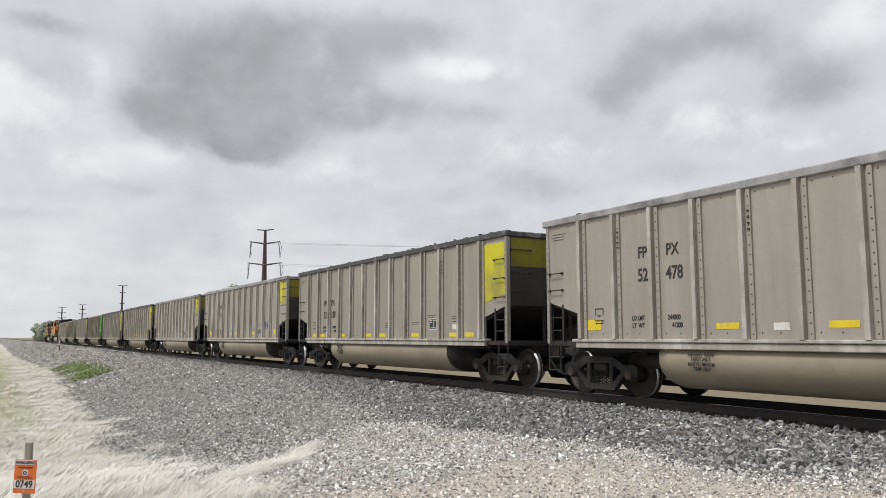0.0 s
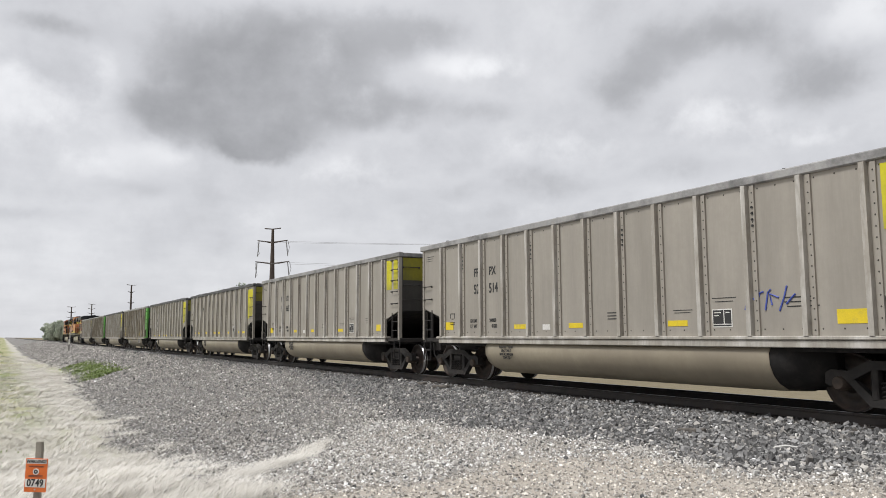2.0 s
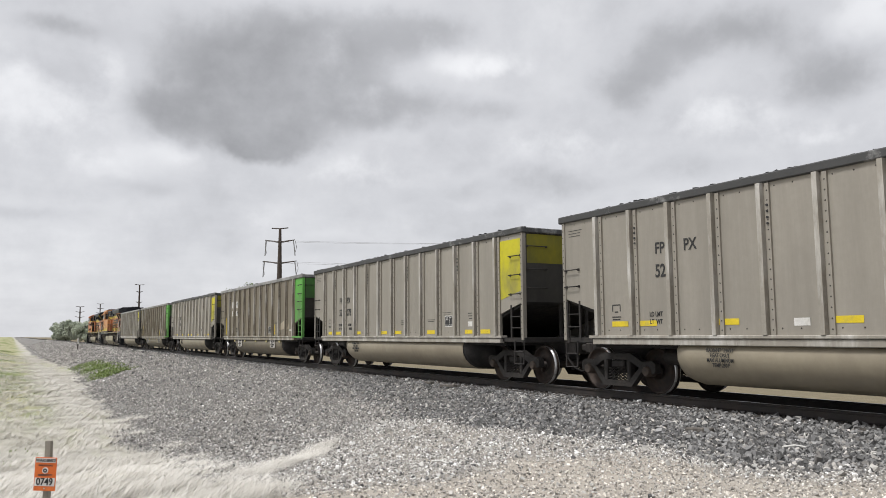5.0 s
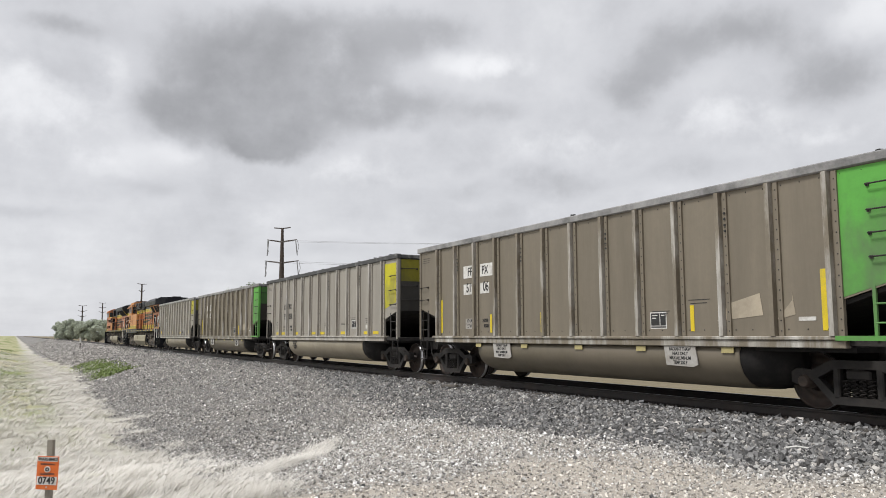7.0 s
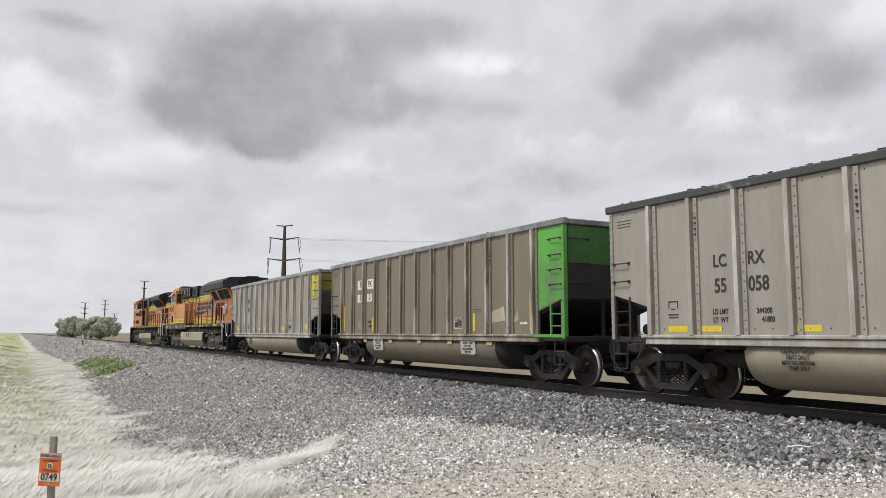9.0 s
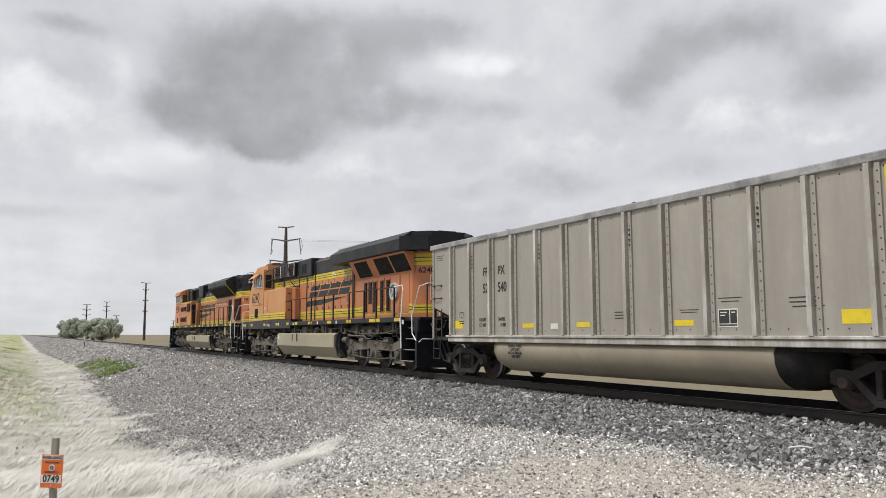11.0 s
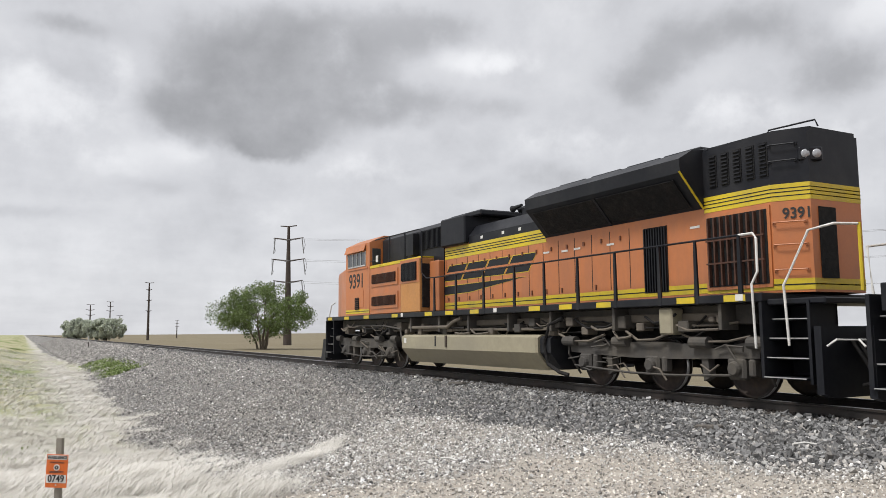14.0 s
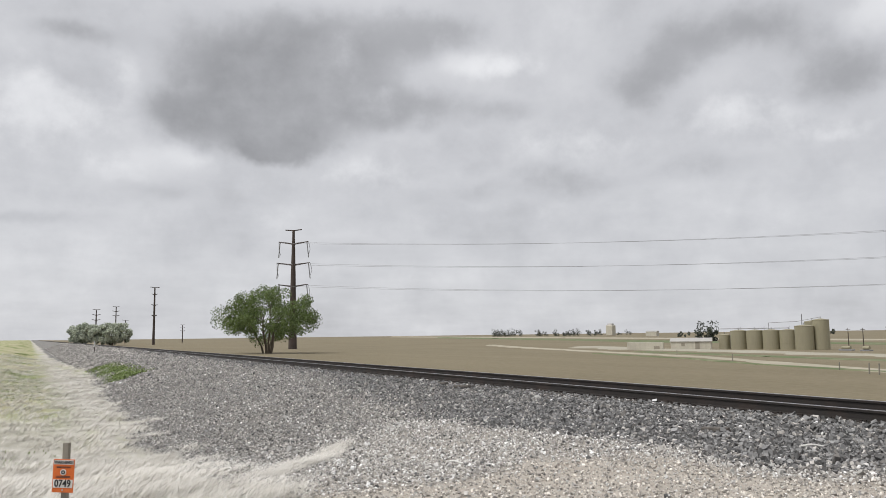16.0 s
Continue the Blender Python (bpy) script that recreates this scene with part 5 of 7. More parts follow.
    for z in (4.05, 4.33):
        part("grab_iron", grab(Shape(), (-0.30, -0.01, z), (0.12, -0.01, z), (0, -0.06, 0)), BLACKP, n)
    headlight(L, -1.08, -0.57, 4.14, 60)
    part("end_door", Shape().box(-1.05, -1.03, -0.48, -0.05, 2.05, 3.25), MESH_DARK, L)
    part("roof_rail", Shape().tube([(-1.9, -0.6, 4.6), (-1.85, -0.6, 4.72), (-1.0, -0.5, 4.72), (-0.95, -0.5, 4.6)], 0.016, 6), BLACKP, L)
    # walkway, rails, yellow patches
    posts = [-13.0, -11.7, -10.2, -8.74, -7.48, -6.23, -5.0, -3.74, -2.82, -1.84]
    railing(L, posts, 1.66, 2.80, -1.50, [(-1.55, -1.5, 2.80), (-1.47, -1.52, 2.70), (-1.45, -1.55, 2.15), (-1.55, -1.58, 1.95), (-1.52, -1.58, 0.9)], (-13.6, -1.47, 2.82))
    for x in (-22.1, -20.3, -18.4, -16.0, -13.6, -12.3, -10.9, -8.1, -6.9, -5.6, -3.3, -2.2):
        plate(L, "deck_patch", STRIPE, x, x + 0.46, 1.68, 1.79, -1.52, t=0.005)
    for x in (-9.7, -15.3, -1.95):
        plate(L, "white_plate", PAINT_WHITE, x, x + 0.16, 1.69, 1.80, -1.52, t=0.006)
    part("pipe", Shape().tube([(-15.0, -1.35, 1.34), (-12.4, -1.40, 1.34), (-12.0, -1.40, 1.50), (-11.6, -1.40, 1.58)], 0.05, 8), FRAME_DUST, L)
    part("pipe", Shape().tube([(-20.0, -1.3, 1.45), (-17.0, -1.35, 1.42), (-15.6, -1.4, 1.30), (-15.4, -1.42, 0.9)], 0.03, 8), FRAME_DARK, L)
    part("side_conduit", Shape().box(-13.0, -2.6, -1.16, -1.06, 1.36, 1.52, 0.02), FRAME_DUST, L)
    part("side_conduit", Shape().box(-14.2, -7.6, -1.30, -1.08, 1.22, 1.29, 0.02), FRAME_DUST, L)
    for x in (-14.8, -12.9, -11.2, -9.2, -7.4, -5.2, -2.4):
        part("bracket", Shape().box(x - 0.04, x + 0.04, -1.42, -1.0, 1.2, 1.66, 0.01), FRAME_DARK, L)
    part("cable_loop", Shape().tube([(-7.0, -1.35, 1.5), (-7.45, -1.40, 1.35), (-7.65, -1.42, 0.9), (-7.5, -1.42, 0.45), (-7.1, -1.40, 0.28), (-6.9, -1.3, 0.22)], 0.045, 8), BLACK_VOID, L)
    part("sand_box", Shape().box(-3.90, -3.55, -1.42, -1.1, 1.12, 1.62, 0.03), TANK_TAN, L, "pale box on the underframe")
    underfloor_clutter(L, -21.5, -16.0, 5)
    underfloor_clutter(L, -8.0, -2.4, 6)
    underfloor_clutter(L, -15.5, -8.0, 9)
    fuel_tank(L, -15.35, -7.85, 0.28, 1.12)
    six_wheel_truck(L, (-2.28, -4.35, -6.42), "rods")
    six_wheel_truck(L, (-16.9, -18.95, -21.0), "rods")
    end_steps(L, -1.50, -0.62, 0.42, 1.66)
    part("corner_rail", Shape().tube([(-0.95, -1.5, 0.95), (-1.0, -1.5, 1.9), (-0.62, -1.35, 2.75), (-0.35, -1.1, 2.84), (-0.2, -0.7, 2.84)], 0.022, 7), RAIL_WHITE, L, "white corner handrail")
    part("corner_rail", Shape().tube([(-0.2, -0.7, 1.8), (-0.2, -0.7, 2.86)], 0.03, 7), STRIPE, L)
    part("end_platform", Shape().box(-1.42, -0.35, -1.40, 1.40, 1.60, 1.70, 0.02), BLACKP, L)
    end_gear(L, -0.42, 1)
    end_gear(L, -22.45, -1)
    part("snow_plough", Shape().prism([(-23.1, 0.12), (-22.95, 0.45), (-22.8, 0.95), (-22.55, 0.95), (-22.55, 0.12)], "y", -1.45, 1.45), BLACKP, L, "black plough blade")
    end_steps(L, -22.4, -21.7, 0.42, 1.66)
    h = part("horn", Shape().box(-10.0, -9.7, -0.4, -0.1, 4.2, 4.52, 0.02), BLACKP, L, "cluster of black air horns")
    for x, y, w in ((-9.9, -0.45, -1), (-9.9, -0.2, -1), (-9.75, -0.33, 1)):
        part("trumpet", Shape().tube([(x, y, 4.58), (x + w * 0.35, y, 4.58 + 0.04 * w), (x + w * 0.45, y, 4.58 + 0.05 * w)], 0.035, 10, 0.10), BLACKP, h)
    return L


def roofed_loco():
    """The locomotive with the wide overhanging radiator roof."""
    L = empty("locomotive", "orange and yellow diesel locomotive with a wide black overhanging roof", "locomotive", "locomotives of the train")
    underframe(L, -21.6, -1.35, 1.25, 1.57, 1.74)
    part("front_sill", Shape().box(-21.7, -12.9, -1.53, 1.53, 1.45, 1.85, 0.015), BLACKP, L, "deep black sill under the cab")
    part("nose", tapered([(-21.50, 1.86), (-21.47, 3.28), (-21.30, 3.38), (-19.55, 3.80), (-19.55, 1.86)], 1.15, 1.5, -21.50, -19.55), ORANGE_FADED, L, "sloping orange nose")
    part("cab", tapered([(-19.55, 1.86), (-19.55, 3.78), (-19.38, 4.36), (-17.42, 4.40), (-17.42, 1.86)], 1.5, 1.5, -19.6, -17.4), ORANGE_FADED, L, "orange crew cab")
    part("cab_roof", tapered([(-19.38, 4.36), (-19.0, 4.60), (-17.42, 4.64), (-17.42, 4.38)], 1.42, 1.30, -19.38, -17.42), ORANGE_FADED, L)
    part("roof_unit", Shape().box(-18.95, -17.55, -1.05, 0.9, 4.58, 4.74, 0.03).box(-18.9, -17.6, -1.0, 0.8, 4.74, 4.78, 0.015), GRILLE_BROWN, L, "rusty brown roof air unit")
    part("roof_handle", Shape().tube([(-18.5, -0.6, 4.76), (-18.5, -0.6, 4.86), (-18.3, -0.6, 4.86), (-18.3, -0.6, 4.76)], 0.015, 6), BLACKP, L)
    for x, z, w, h in ((-21.36, 3.02, 0.07, 0.05), (-17.30, 2.42, 0.20, 0.07), (-16.30, 1.55, 0.16, 0.12)):
        plate(L, "white_sticker", PAINT_WHITE, x, x + w, z, z + h, -1.5 if x < -18 else (-1.49 if z > 2 else -1.53), t=0.008)
    cab_window(L, -19.15, -18.12, 3.58, 4.02, -1.5, (-18.85, -18.48))
    cab_window(L, -17.98, -17.60, 3.56, 4.16, -1.5)
    part("sun_visor", Shape().prism([(-1.51, 4.26), (-1.80, 4.00), (-1.79, 3.985), (-1.51, 4.23)], "x", -19.2, -18.1), ORANGE_FADED, L, "raised orange window awning")
    lettering("road_number", "6240", 0.70, PAINT_BLACK, L, -18.87, -1.503, 3.0, stretch=1.0)
    plate(L, "cab_seam", GRILLE_BROWN, -19.4, -17.42, 2.64, 2.66, -1.5, t=0.01)
    striped(L, -19.5, -13.75, 1.90, 2.20, -1.5, (0.33, 0.66))
    part("nose_band", tapered([(-21.51, 1.92), (-21.51, 2.20), (-19.5, 2.20), (-19.5, 1.92)], 1.156, 1.506, -21.51, -19.5), STRIPE, L)
    for z in (2.0, 2.1):
        part("pinstripe", tapered([(-21.52, z), (-21.52, z + 0.02), (-19.5, z + 0.02), (-19.5, z)], 1.16, 1.51, -21.52, -19.5), BLACKP, L)
    louvres(L, "nose_vent", BLACKP, -18.85, -18.40, 2.02, 2.48, -1.506, 8, True, "black vent under the number")
    plate(L, "number_plate", GRILLE_BROWN, -18.25, -17.95, 2.68, 2.74, -1.5, t=0.01)
    part("wiper_rail", Shape().tube([(-20.7, -1.0, 3.58), (-20.6, -1.0, 3.72), (-20.1, -1.0, 3.84), (-20.0, -1.0, 3.72)], 0.015, 6), BLACKP, L)
    part("mirror", Shape().box(-17.44, -17.38, -1.42, -1.12, 3.50, 4.15, 0.02), BLACKP, L, "tall black rear-view window")
    part("equipment_cabinet", Shape().box(-17.41, -13.76, -1.49, -0.9, 1.86, 3.34, 0.03), ORANGE_FADED, L, "plain faded orange cabinet with pale patches")
    plate(L, "cabinet_seam", GRILLE_BROWN, -16.65, -16.63, 2.25, 3.30, -1.49, t=0.006)
    part("cabinet_step", Shape().box(-13.76, -13.28, -1.20, -0.9, 1.86, 3.30, 0.03), ORANGE, L)
    for z in (2.3, 2.7, 3.05):
        part("hinge", Shape().box(-13.76, -13.72, -1.36, -1.26, z - 0.03, z + 0.03, 0.01), GRILLE_BROWN, L)
    part("front_hood", Shape().prism([(-1.0, 1.86), (-1.0, 4.36), (-0.8, 4.52), (0.8, 4.52), (1.0, 4.36), (1.0, 1.86)], "x", -17.40, -13.30), BLACKP, L, "black upper hood")
    striped(L, -17.2, -13.3, 3.42, 3.72, -1.0, (0.33, 0.66))
    part("louvre_box", Shape().box(-16.5, -13.34, -1.22, -0.95, 3.84, 4.46, 0.03), BLACKP, L, "black box with louvred ends")
    louvres(L, "louvre", GRILLE_BROWN, -16.35, -15.55, 3.92, 4.38, -1.22, 6)
    louvres(L, "louvre", GRILLE_BROWN, -14.2, -13.45, 3.92, 4.38, -1.22, 6)
    for x in (-16.42, -15.48, -14.27, -13.39):
        plate(L, "white_strip", PAINT_WHITE, x - 0.03, x + 0.03, 3.86, 4.42, -1.22, t=0.015)
    part("pipe_rail", Shape().tube([(-17.3, -1.45, 4.25), (-14.0, -1.45, 4.42), (-13.75, -1.45, 4.38), (-13.2, -1.42, 3.55), (-13.1, -1.2, 3.3)], 0.022, 7), BLACKP, L)
    part("pipe_rail", Shape().tube([(-17.3, -1.45, 3.80), (-14.1, -1.45, 3.90)], 0.022, 7), BLACKP, L)
    for x in (-15.9, -14.1):
        part("rail_bracket", Shape().prism([(x - 0.12, 3.34), (x + 0.12, 3.34), (x + 0.03, 3.66), (x + 0.03, 4.36), (x - 0.03, 4.36), (x - 0.03, 3.66)], "y", -1.47, -1.43), BLACKP, L)
    part("brake_grid_box", Shape().box(-13.30, -11.33, -1.10, 1.10, 3.72, 4.50, 0.04), BLACKP, L)
    plate(L, "grid_vent", MESH_DARK, -12.6, -12.05, 3.88, 4.28, -1.10, t=0.012)
    part("engine_hood", Shape().prism([(-HW, 1.75), (-HW, 4.28), (-0.8, 4.42), (0.8, 4.42), (HW, 4.28), (HW, 1.75)], "x", -13.30, -1.62), ORANGE, L, "orange engine hood with narrow doors")
    plate(L, "hood_black", BLACKP, -11.33, -6.45, 3.73, 4.29, -HW, "black painted top of the hood")
    part("hood_roof", Shape().prism([(-HW - 0.007, 4.27), (-0.8, 4.43), (0.8, 4.43), (HW + 0.007, 4.27)], "x", -11.33, -1.7), BLACKP, L)
    striped(L, -13.28, -6.45, 3.46, 3.73, -HW, (0.33, 0.66))
    striped(L, -13.25, -1.64, 1.86, 2.18, -HW, (0.4, 0.7))
    slanted_logo(L, -11.96, -6.81, 2.80, 3.26, -HW)
    door_lines(L, [-12.4 + 0.72 * i for i in range(9)], 2.2, 3.44, -HW)
    for x in (-12.2, -11.1, -6.75, -6.62):
        part("hood_pipe", Shape().tube([(x, -HW - 0.03, 1.8), (x, -HW - 0.03, 4.2)], 0.018, 6), BLACKP, L)
    for x, z in ((-7.6, 3.42), (-6.95, 3.50), (-9.0, 3.62), (-8.8, 3.56), (-7.3, 2.35)):
        plate(L, "sticker", PAINT_WHITE, x, x + 0.18, z, z + 0.08, -HW - 0.01, t=0.004)
    # radiator roof and sloping intakes below it
    for s in (-1, 1):
        part("radiator_roof", Shape().prism([(0, 4.46), (s * 0.9, 4.46), (s * 0.95, 3.86), (s * 1.53, 3.88), (s * 1.56, 4.24), (s * 1.12, 4.51), (0, 4.545)], "x", -7.75, -1.40), BLACKP, L, "wide black radiator roof with steep edges")
        part("intake_slope", Shape().prism([(s * 0.965, 3.18), (s * 1.33, 3.87), (s * 0.965, 3.87)], "x", -6.35, -1.50), ORANGE, L, "orange sloping intake panel")
    part("roof_tail", Shape().prism([(-1.399, -1.555), (-0.88, -0.80), (-0.88, 0.80), (-1.399, 1.555)], "z", 3.88, 4.33).prism([(-1.399, -1.12), (-0.95, -0.60), (-0.95, 0.60), (-1.399, 1.12)], "z", 4.331, 4.50), BLACKP, L, "black roof end with cut corners")
    part("roof_cover", Shape().box(-8.2, -5.2, -1.05, 1.05, 4.50, 4.58, 0.02), PALE_METAL, L, "pale metal cover on the roof")
    part("roof_hatch", Shape().box(-2.1, -1.45, -0.1, 0.6, 4.50, 4.60, 0.03), BLACKP, L)
    for a, b in ((-5.95, -4.75), (-4.12, -2.93), (-2.79, -1.60)):
        lo, hi = 0.12, 0.90
        ya, za = -0.965 - 0.365 * lo, 3.18 + 0.69 * lo
        yb, zb = -0.965 - 0.365 * hi, 3.18 + 0.69 * hi
        n = Vector((0, -0.88, -0.47)) * 0.012
        part("intake_mesh", Shape().prism([(ya + n.y, za + n.z), (yb + n.y, zb + n.z), (yb, zb), (ya, za)], "x", a, b), MESH_DARK, L, "black intake mesh")
    # cabinet vents on the hood side
    for x in (-5.60, -5.18, -4.76, -4.14, -3.62):
        plate(L, "vent_frame", ORANGE, x - 0.05, x + 0.31, 1.92, 3.14, -HW, t=0.02)
        louvres(L, "tall_vent", BLACKP, x, x + 0.26, 1.98 + (0.3 if x == -5.18 else 0), 3.06, -HW - 0.02, 22, False, "tall black louvred vent")
    plate(L, "side_door", ORANGE, -3.2, -2.55, 1.9, 3.16, -HW, t=0.03)
    plate(L, "side_door", ORANGE, -2.45, -1.85, 1.9, 3.16, -HW, t=0.015)
    r = part("cable_reel", Shape().lathe([(0.05, 0.0), (0.05, -0.06), (0.10, -0.06), (0.10, -0.02), (0.24, -0.02), (0.25, -0.08), (0.30, -0.08), (0.31, 0.0)], (-2.92, -HW - 0.03, 2.62), 20), PALE_METAL, L, "round pale hand wheel")
    for k in range(5):
        a = k * 1.2566
        part("spoke", Shape().tube([(-2.92, -HW - 0.07, 2.62), (-2.92 + 0.26 * math.cos(a), -HW - 0.07, 2.62 + 0.26 * math.sin(a))], 0.025, 6), PALE_METAL, r)
    plan = [(-1.61, -HW), (-1.06, -0.28), (-1.06, 0.28), (-1.61, HW)]
    part("rear_hood", Shape().prism(plan, "z", 1.75, 3.9), ORANGE, L, "orange hood end with cut corners")
    for z0, z1 in ((3.42, 3.80), (1.88, 2.14)):
        part("rear_band", Shape().prism([(x + (0.005 if x > -1.5 else 0), y * 1.008) for x, y in plan], "z", z0, z1), STRIPE, L, "yellow band round the hood end")
        for q in (0.33, 0.66):
            z = z0 + (z1 - z0) * q
            part("pinstripe", Shape().prism([(x + (0.008 if x > -1.5 else 0), y * 1.014) for x, y in plan], "z", z - 0.012, z + 0.012), BLACKP, L)
    n = new("road_number_end")
    n.parent, n.matrix_basis = L, pose(-1.335, -0.625, 0, 0, 0, 51.4)
    tagged(n, "number on the hood corner")
    lettering("road_number", "6240", 0.25, PAINT_BLACK, n, 0.02, -0.014, 3.25, stretch=1.1)
    part("grab_iron", grab(Shape(), (0.16, -0.01, 3.08), (0.16, -0.01, 2.30), (0, -0.07, 0)), RAIL_WHITE, n)
    headlight(L, -0.94, -0.05, 3.74, 90)
    part("lamp_recess", Shape().box(-1.055, -1.045, -0.22, 0.22, 3.28, 3.58), MESH_DARK, L, "dark recess under the headlight")
    part("anticlimber", Shape().box(-0.62, -0.30, -1.44, 1.44, 1.24, 1.72, 0.03), BLACKP, L, "black end plate above the pilot")
    for y in (-1.1, -0.55, 0.6, 1.2):
        part("end_post", Shape().tube([(-0.33, y, 1.72), (-0.33, y, 2.72)], 0.022, 6), BLACKP, L)
    part("end_rail_bar", Shape().tube([(-0.33, -1.1, 2.70), (-0.33, -0.55, 2.72)], 0.018, 6), BLACKP, L)
    part("safety_chain", Shape().tube([(-0.33, -0.55, 2.66), (-0.2, -0.3, 2.46), (-0.1, 0.0, 2.40), (-0.2, 0.3, 2.46), (-0.33, 0.6, 2.66)], 0.012, 5), STEEL_RUST, L)
    part("jumper_cable", Shape().tube([(-0.28, -1.0, 1.52), (-0.1, -1.0, 1.36), (0.15, -0.95, 1.30), (0.42, -0.9, 1.42), (0.5, -0.9, 1.60)], 0.026, 7), STEEL_RUST, L, "slack brown jumper cable")
    # walkway and rails
    posts = [-12.78, -11.59, -10.08, -8.51, -7.49, -5.83, -4.40, -3.32, -1.88]
    railing(L, posts, 1.58, 2.71, -1.50, [(-1.46, -1.5, 2.73), (-1.25, -1.52, 2.73), (-1.18, -1.53, 2.62), (-1.22, -1.55, 1.9), (-1.3, -1.56, 1.65), (-1.22, -1.56, 0.75)], (-13.7, -1.5, 2.66))
    for x in (-21.2, -19.6, -17.2, -15.1, -13.4, -12.2, -10.4, -8.1, -6.05, -3.9, -3.45, -1.85):
        plate(L, "deck_patch", STRIPE, x, x + 0.34 + 0.12 * (x > -12), 1.60, 1.71, -1.531 if x < -12.9 else -1.52, t=0.005)
    for x in (-20.8, -16.6, -14.7, -12.5, -9.3, -7.15):
        plate(L, "white_plate", PAINT_WHITE, x, x + 0.13, 1.59, 1.70, -1.531 if x < -12.9 else -1.52, t=0.006)
    for x in (-14.3, -12.6, -10.4, -8.6, -6.9, -5.3, -3.4, -2.2):
        part("bracket", Shape().box(x - 0.04, x + 0.04, -1.40, -1.0, 1.25, 1.58, 0.01), FRAME_DARK, L)
    part("air_line", Shape().tube([(-14.0, -1.3, 1.38), (-10.0, -1.32, 1.36), (-7.5, -1.3, 1.42), (-5.0, -1.32, 1.2), (-3.0, -1.33, 1.22), (-1.7, -1.3, 1.4)], 0.03, 7), FRAME_DARK, L)
    part("air_line", Shape().tube([(-6.9, -1.35, 1.42), (-7.15, -1.4, 1.2), (-7.3, -1.42, 0.75), (-7.2, -1.4, 0.4), (-6.9, -1.35, 0.32)], 0.045, 8), BLACK_VOID, L)
    part("air_reservoir", Shape().tube([(-6.3, -1.1, 1.36), (-2.2, -1.1, 1.36)], 0.15, 14), FRAME_DARK, L)
    part("marker_lamp", Shape().lathe([(0.0, -0.08), (0.06, -0.07), (0.08, 0.0)], (-9.35, -1.45, 1.40), 12), STEEL_RUST, L)
    underfloor_clutter(L, -21.0, -15.5, 7)
    underfloor_clutter(L, -7.6, -2.2, 8)
    underfloor_clutter(L, -15.0, -7.6, 10)
    fuel_tank(L, -14.98, -7.48, 0.27, 1.24)
    six_wheel_truck(L, (-2.15, -4.22, -6.30), "springs")
    six_wheel_truck(L, (-16.2, -18.2, -20.2), "springs")
    end_steps(L, -1.38, -0.40, 0.34, 1.70)
    end_steps(L, -21.95, -21.1, 0.34, 1.70)
    plate(L, "round_badge", PAINT_WHITE, -1.30, -1.16, 1.50, 1.64, -1.505, t=0.006)
    part("corner_rail", Shape().tube([(-0.30, -1.5, 1.0), (-0.55, -1.5, 1.2), (-0.60, -1.5, 1.75), (-0.25, -1.4, 2.65), (-0.10, -1.2, 2.74), (-0.05, -0.8, 2.74), (-0.05, -0.8, 1.75)], 0.022, 7), RAIL_WHITE, L, "white corner handrail")
    part("end_rail", Shape().tube([(-21.95, -1.3, 1.7), (-22.0, -1.3, 2.4), (-22.0, -0.5, 2.5)], 0.022, 7), RAIL_WHITE, L)
    part("corner_rail", Shape().tube([(-21.2, -1.53, 0.9), (-21.3, -1.53, 2.1), (-21.6, -1.45, 2.4)], 0.022, 7), RAIL_WHITE, L)
    part("end_platform", Shape().box(-1.42, -0.25, -1.40, 1.40, 1.60, 1.72, 0.02), BLACKP, L)
    end_gear(L, -0.35, 1)
    end_gear(L, -22.0, -1)
    for y in (-0.3, 0.0):
        part("horn", Shape().tube([(-9.1, y, 4.50), (-9.45, y, 4.52), (-9.55, y, 4.52)], 0.04, 10, 0.10), BLACKP, L, "black air horn")
    part("horn_stand", Shape().box(-9.2, -8.9, -0.4, 0.1, 4.40, 4.54, 0.02), BLACKP, L)
    return L


TRAIN.append((roofed_loco(), -9 * PITCH))
TRAIN.append((cooled_loco(), -9 * PITCH - 22.3))

# ---- beyond the line: power line, trees, tanks, farm ----
POLE_BROWN = surface("weathering_steel", (0.055, 0.042, 0.036), (0.09, 0.065, 0.05), 0.4, 1.2, rough=0.85, bump=0.1)
POLE_WOOD = surface("grey_post_wood", (0.26, 0.24, 0.20), (0.15, 0.14, 0.12), 0.5, 9.0, (4, 4, 0.4), rough=0.9, bump=0.4)
WIRE = surface("conductor", (0.24, 0.24, 0.25), None, 0, 2.0, rough=0.5, metal=0.3, bump=0.0)
TANK_KHAKI = surface("khaki_tank_paint", (0.30, 0.275, 0.185), (0.22, 0.20, 0.14), 0.45, 0.25, (1, 1, 0.3), rough=0.6, bump=0.05, vary=0.08)
SHED_CREAM = surface("cream_sheet_metal", (0.50, 0.47, 0.39), (0.42, 0.39, 0.32), 0.4, 0.5, (4, 4, 0.3), rough=0.6, bump=0.05)
ROOF_PALE = surface("pale_roof_sheet", (0.40, 0.385, 0.36), None, 0, 0.6, rough=0.5, bump=0.03)
BARK = surface("bark", (0.13, 0.105, 0.075), (0.07, 0.055, 0.04), 0.5, 5.0, (3, 3, 0.6), rough=0.95, bump=0.5)
LEAF = surface("cottonwood_leaf", (0.125, 0.175, 0.048), None, 0, 0.6, rough=0.6, bump=0.0, island=0.55)
# silvery olive leaves, made paler still to carry the haze
LEAF_GREY = surface("hazed_olive_leaf", (0.46, 0.495, 0.40), None, 0, 0.6, rough=0.7, bump=0.0, island=0.2)
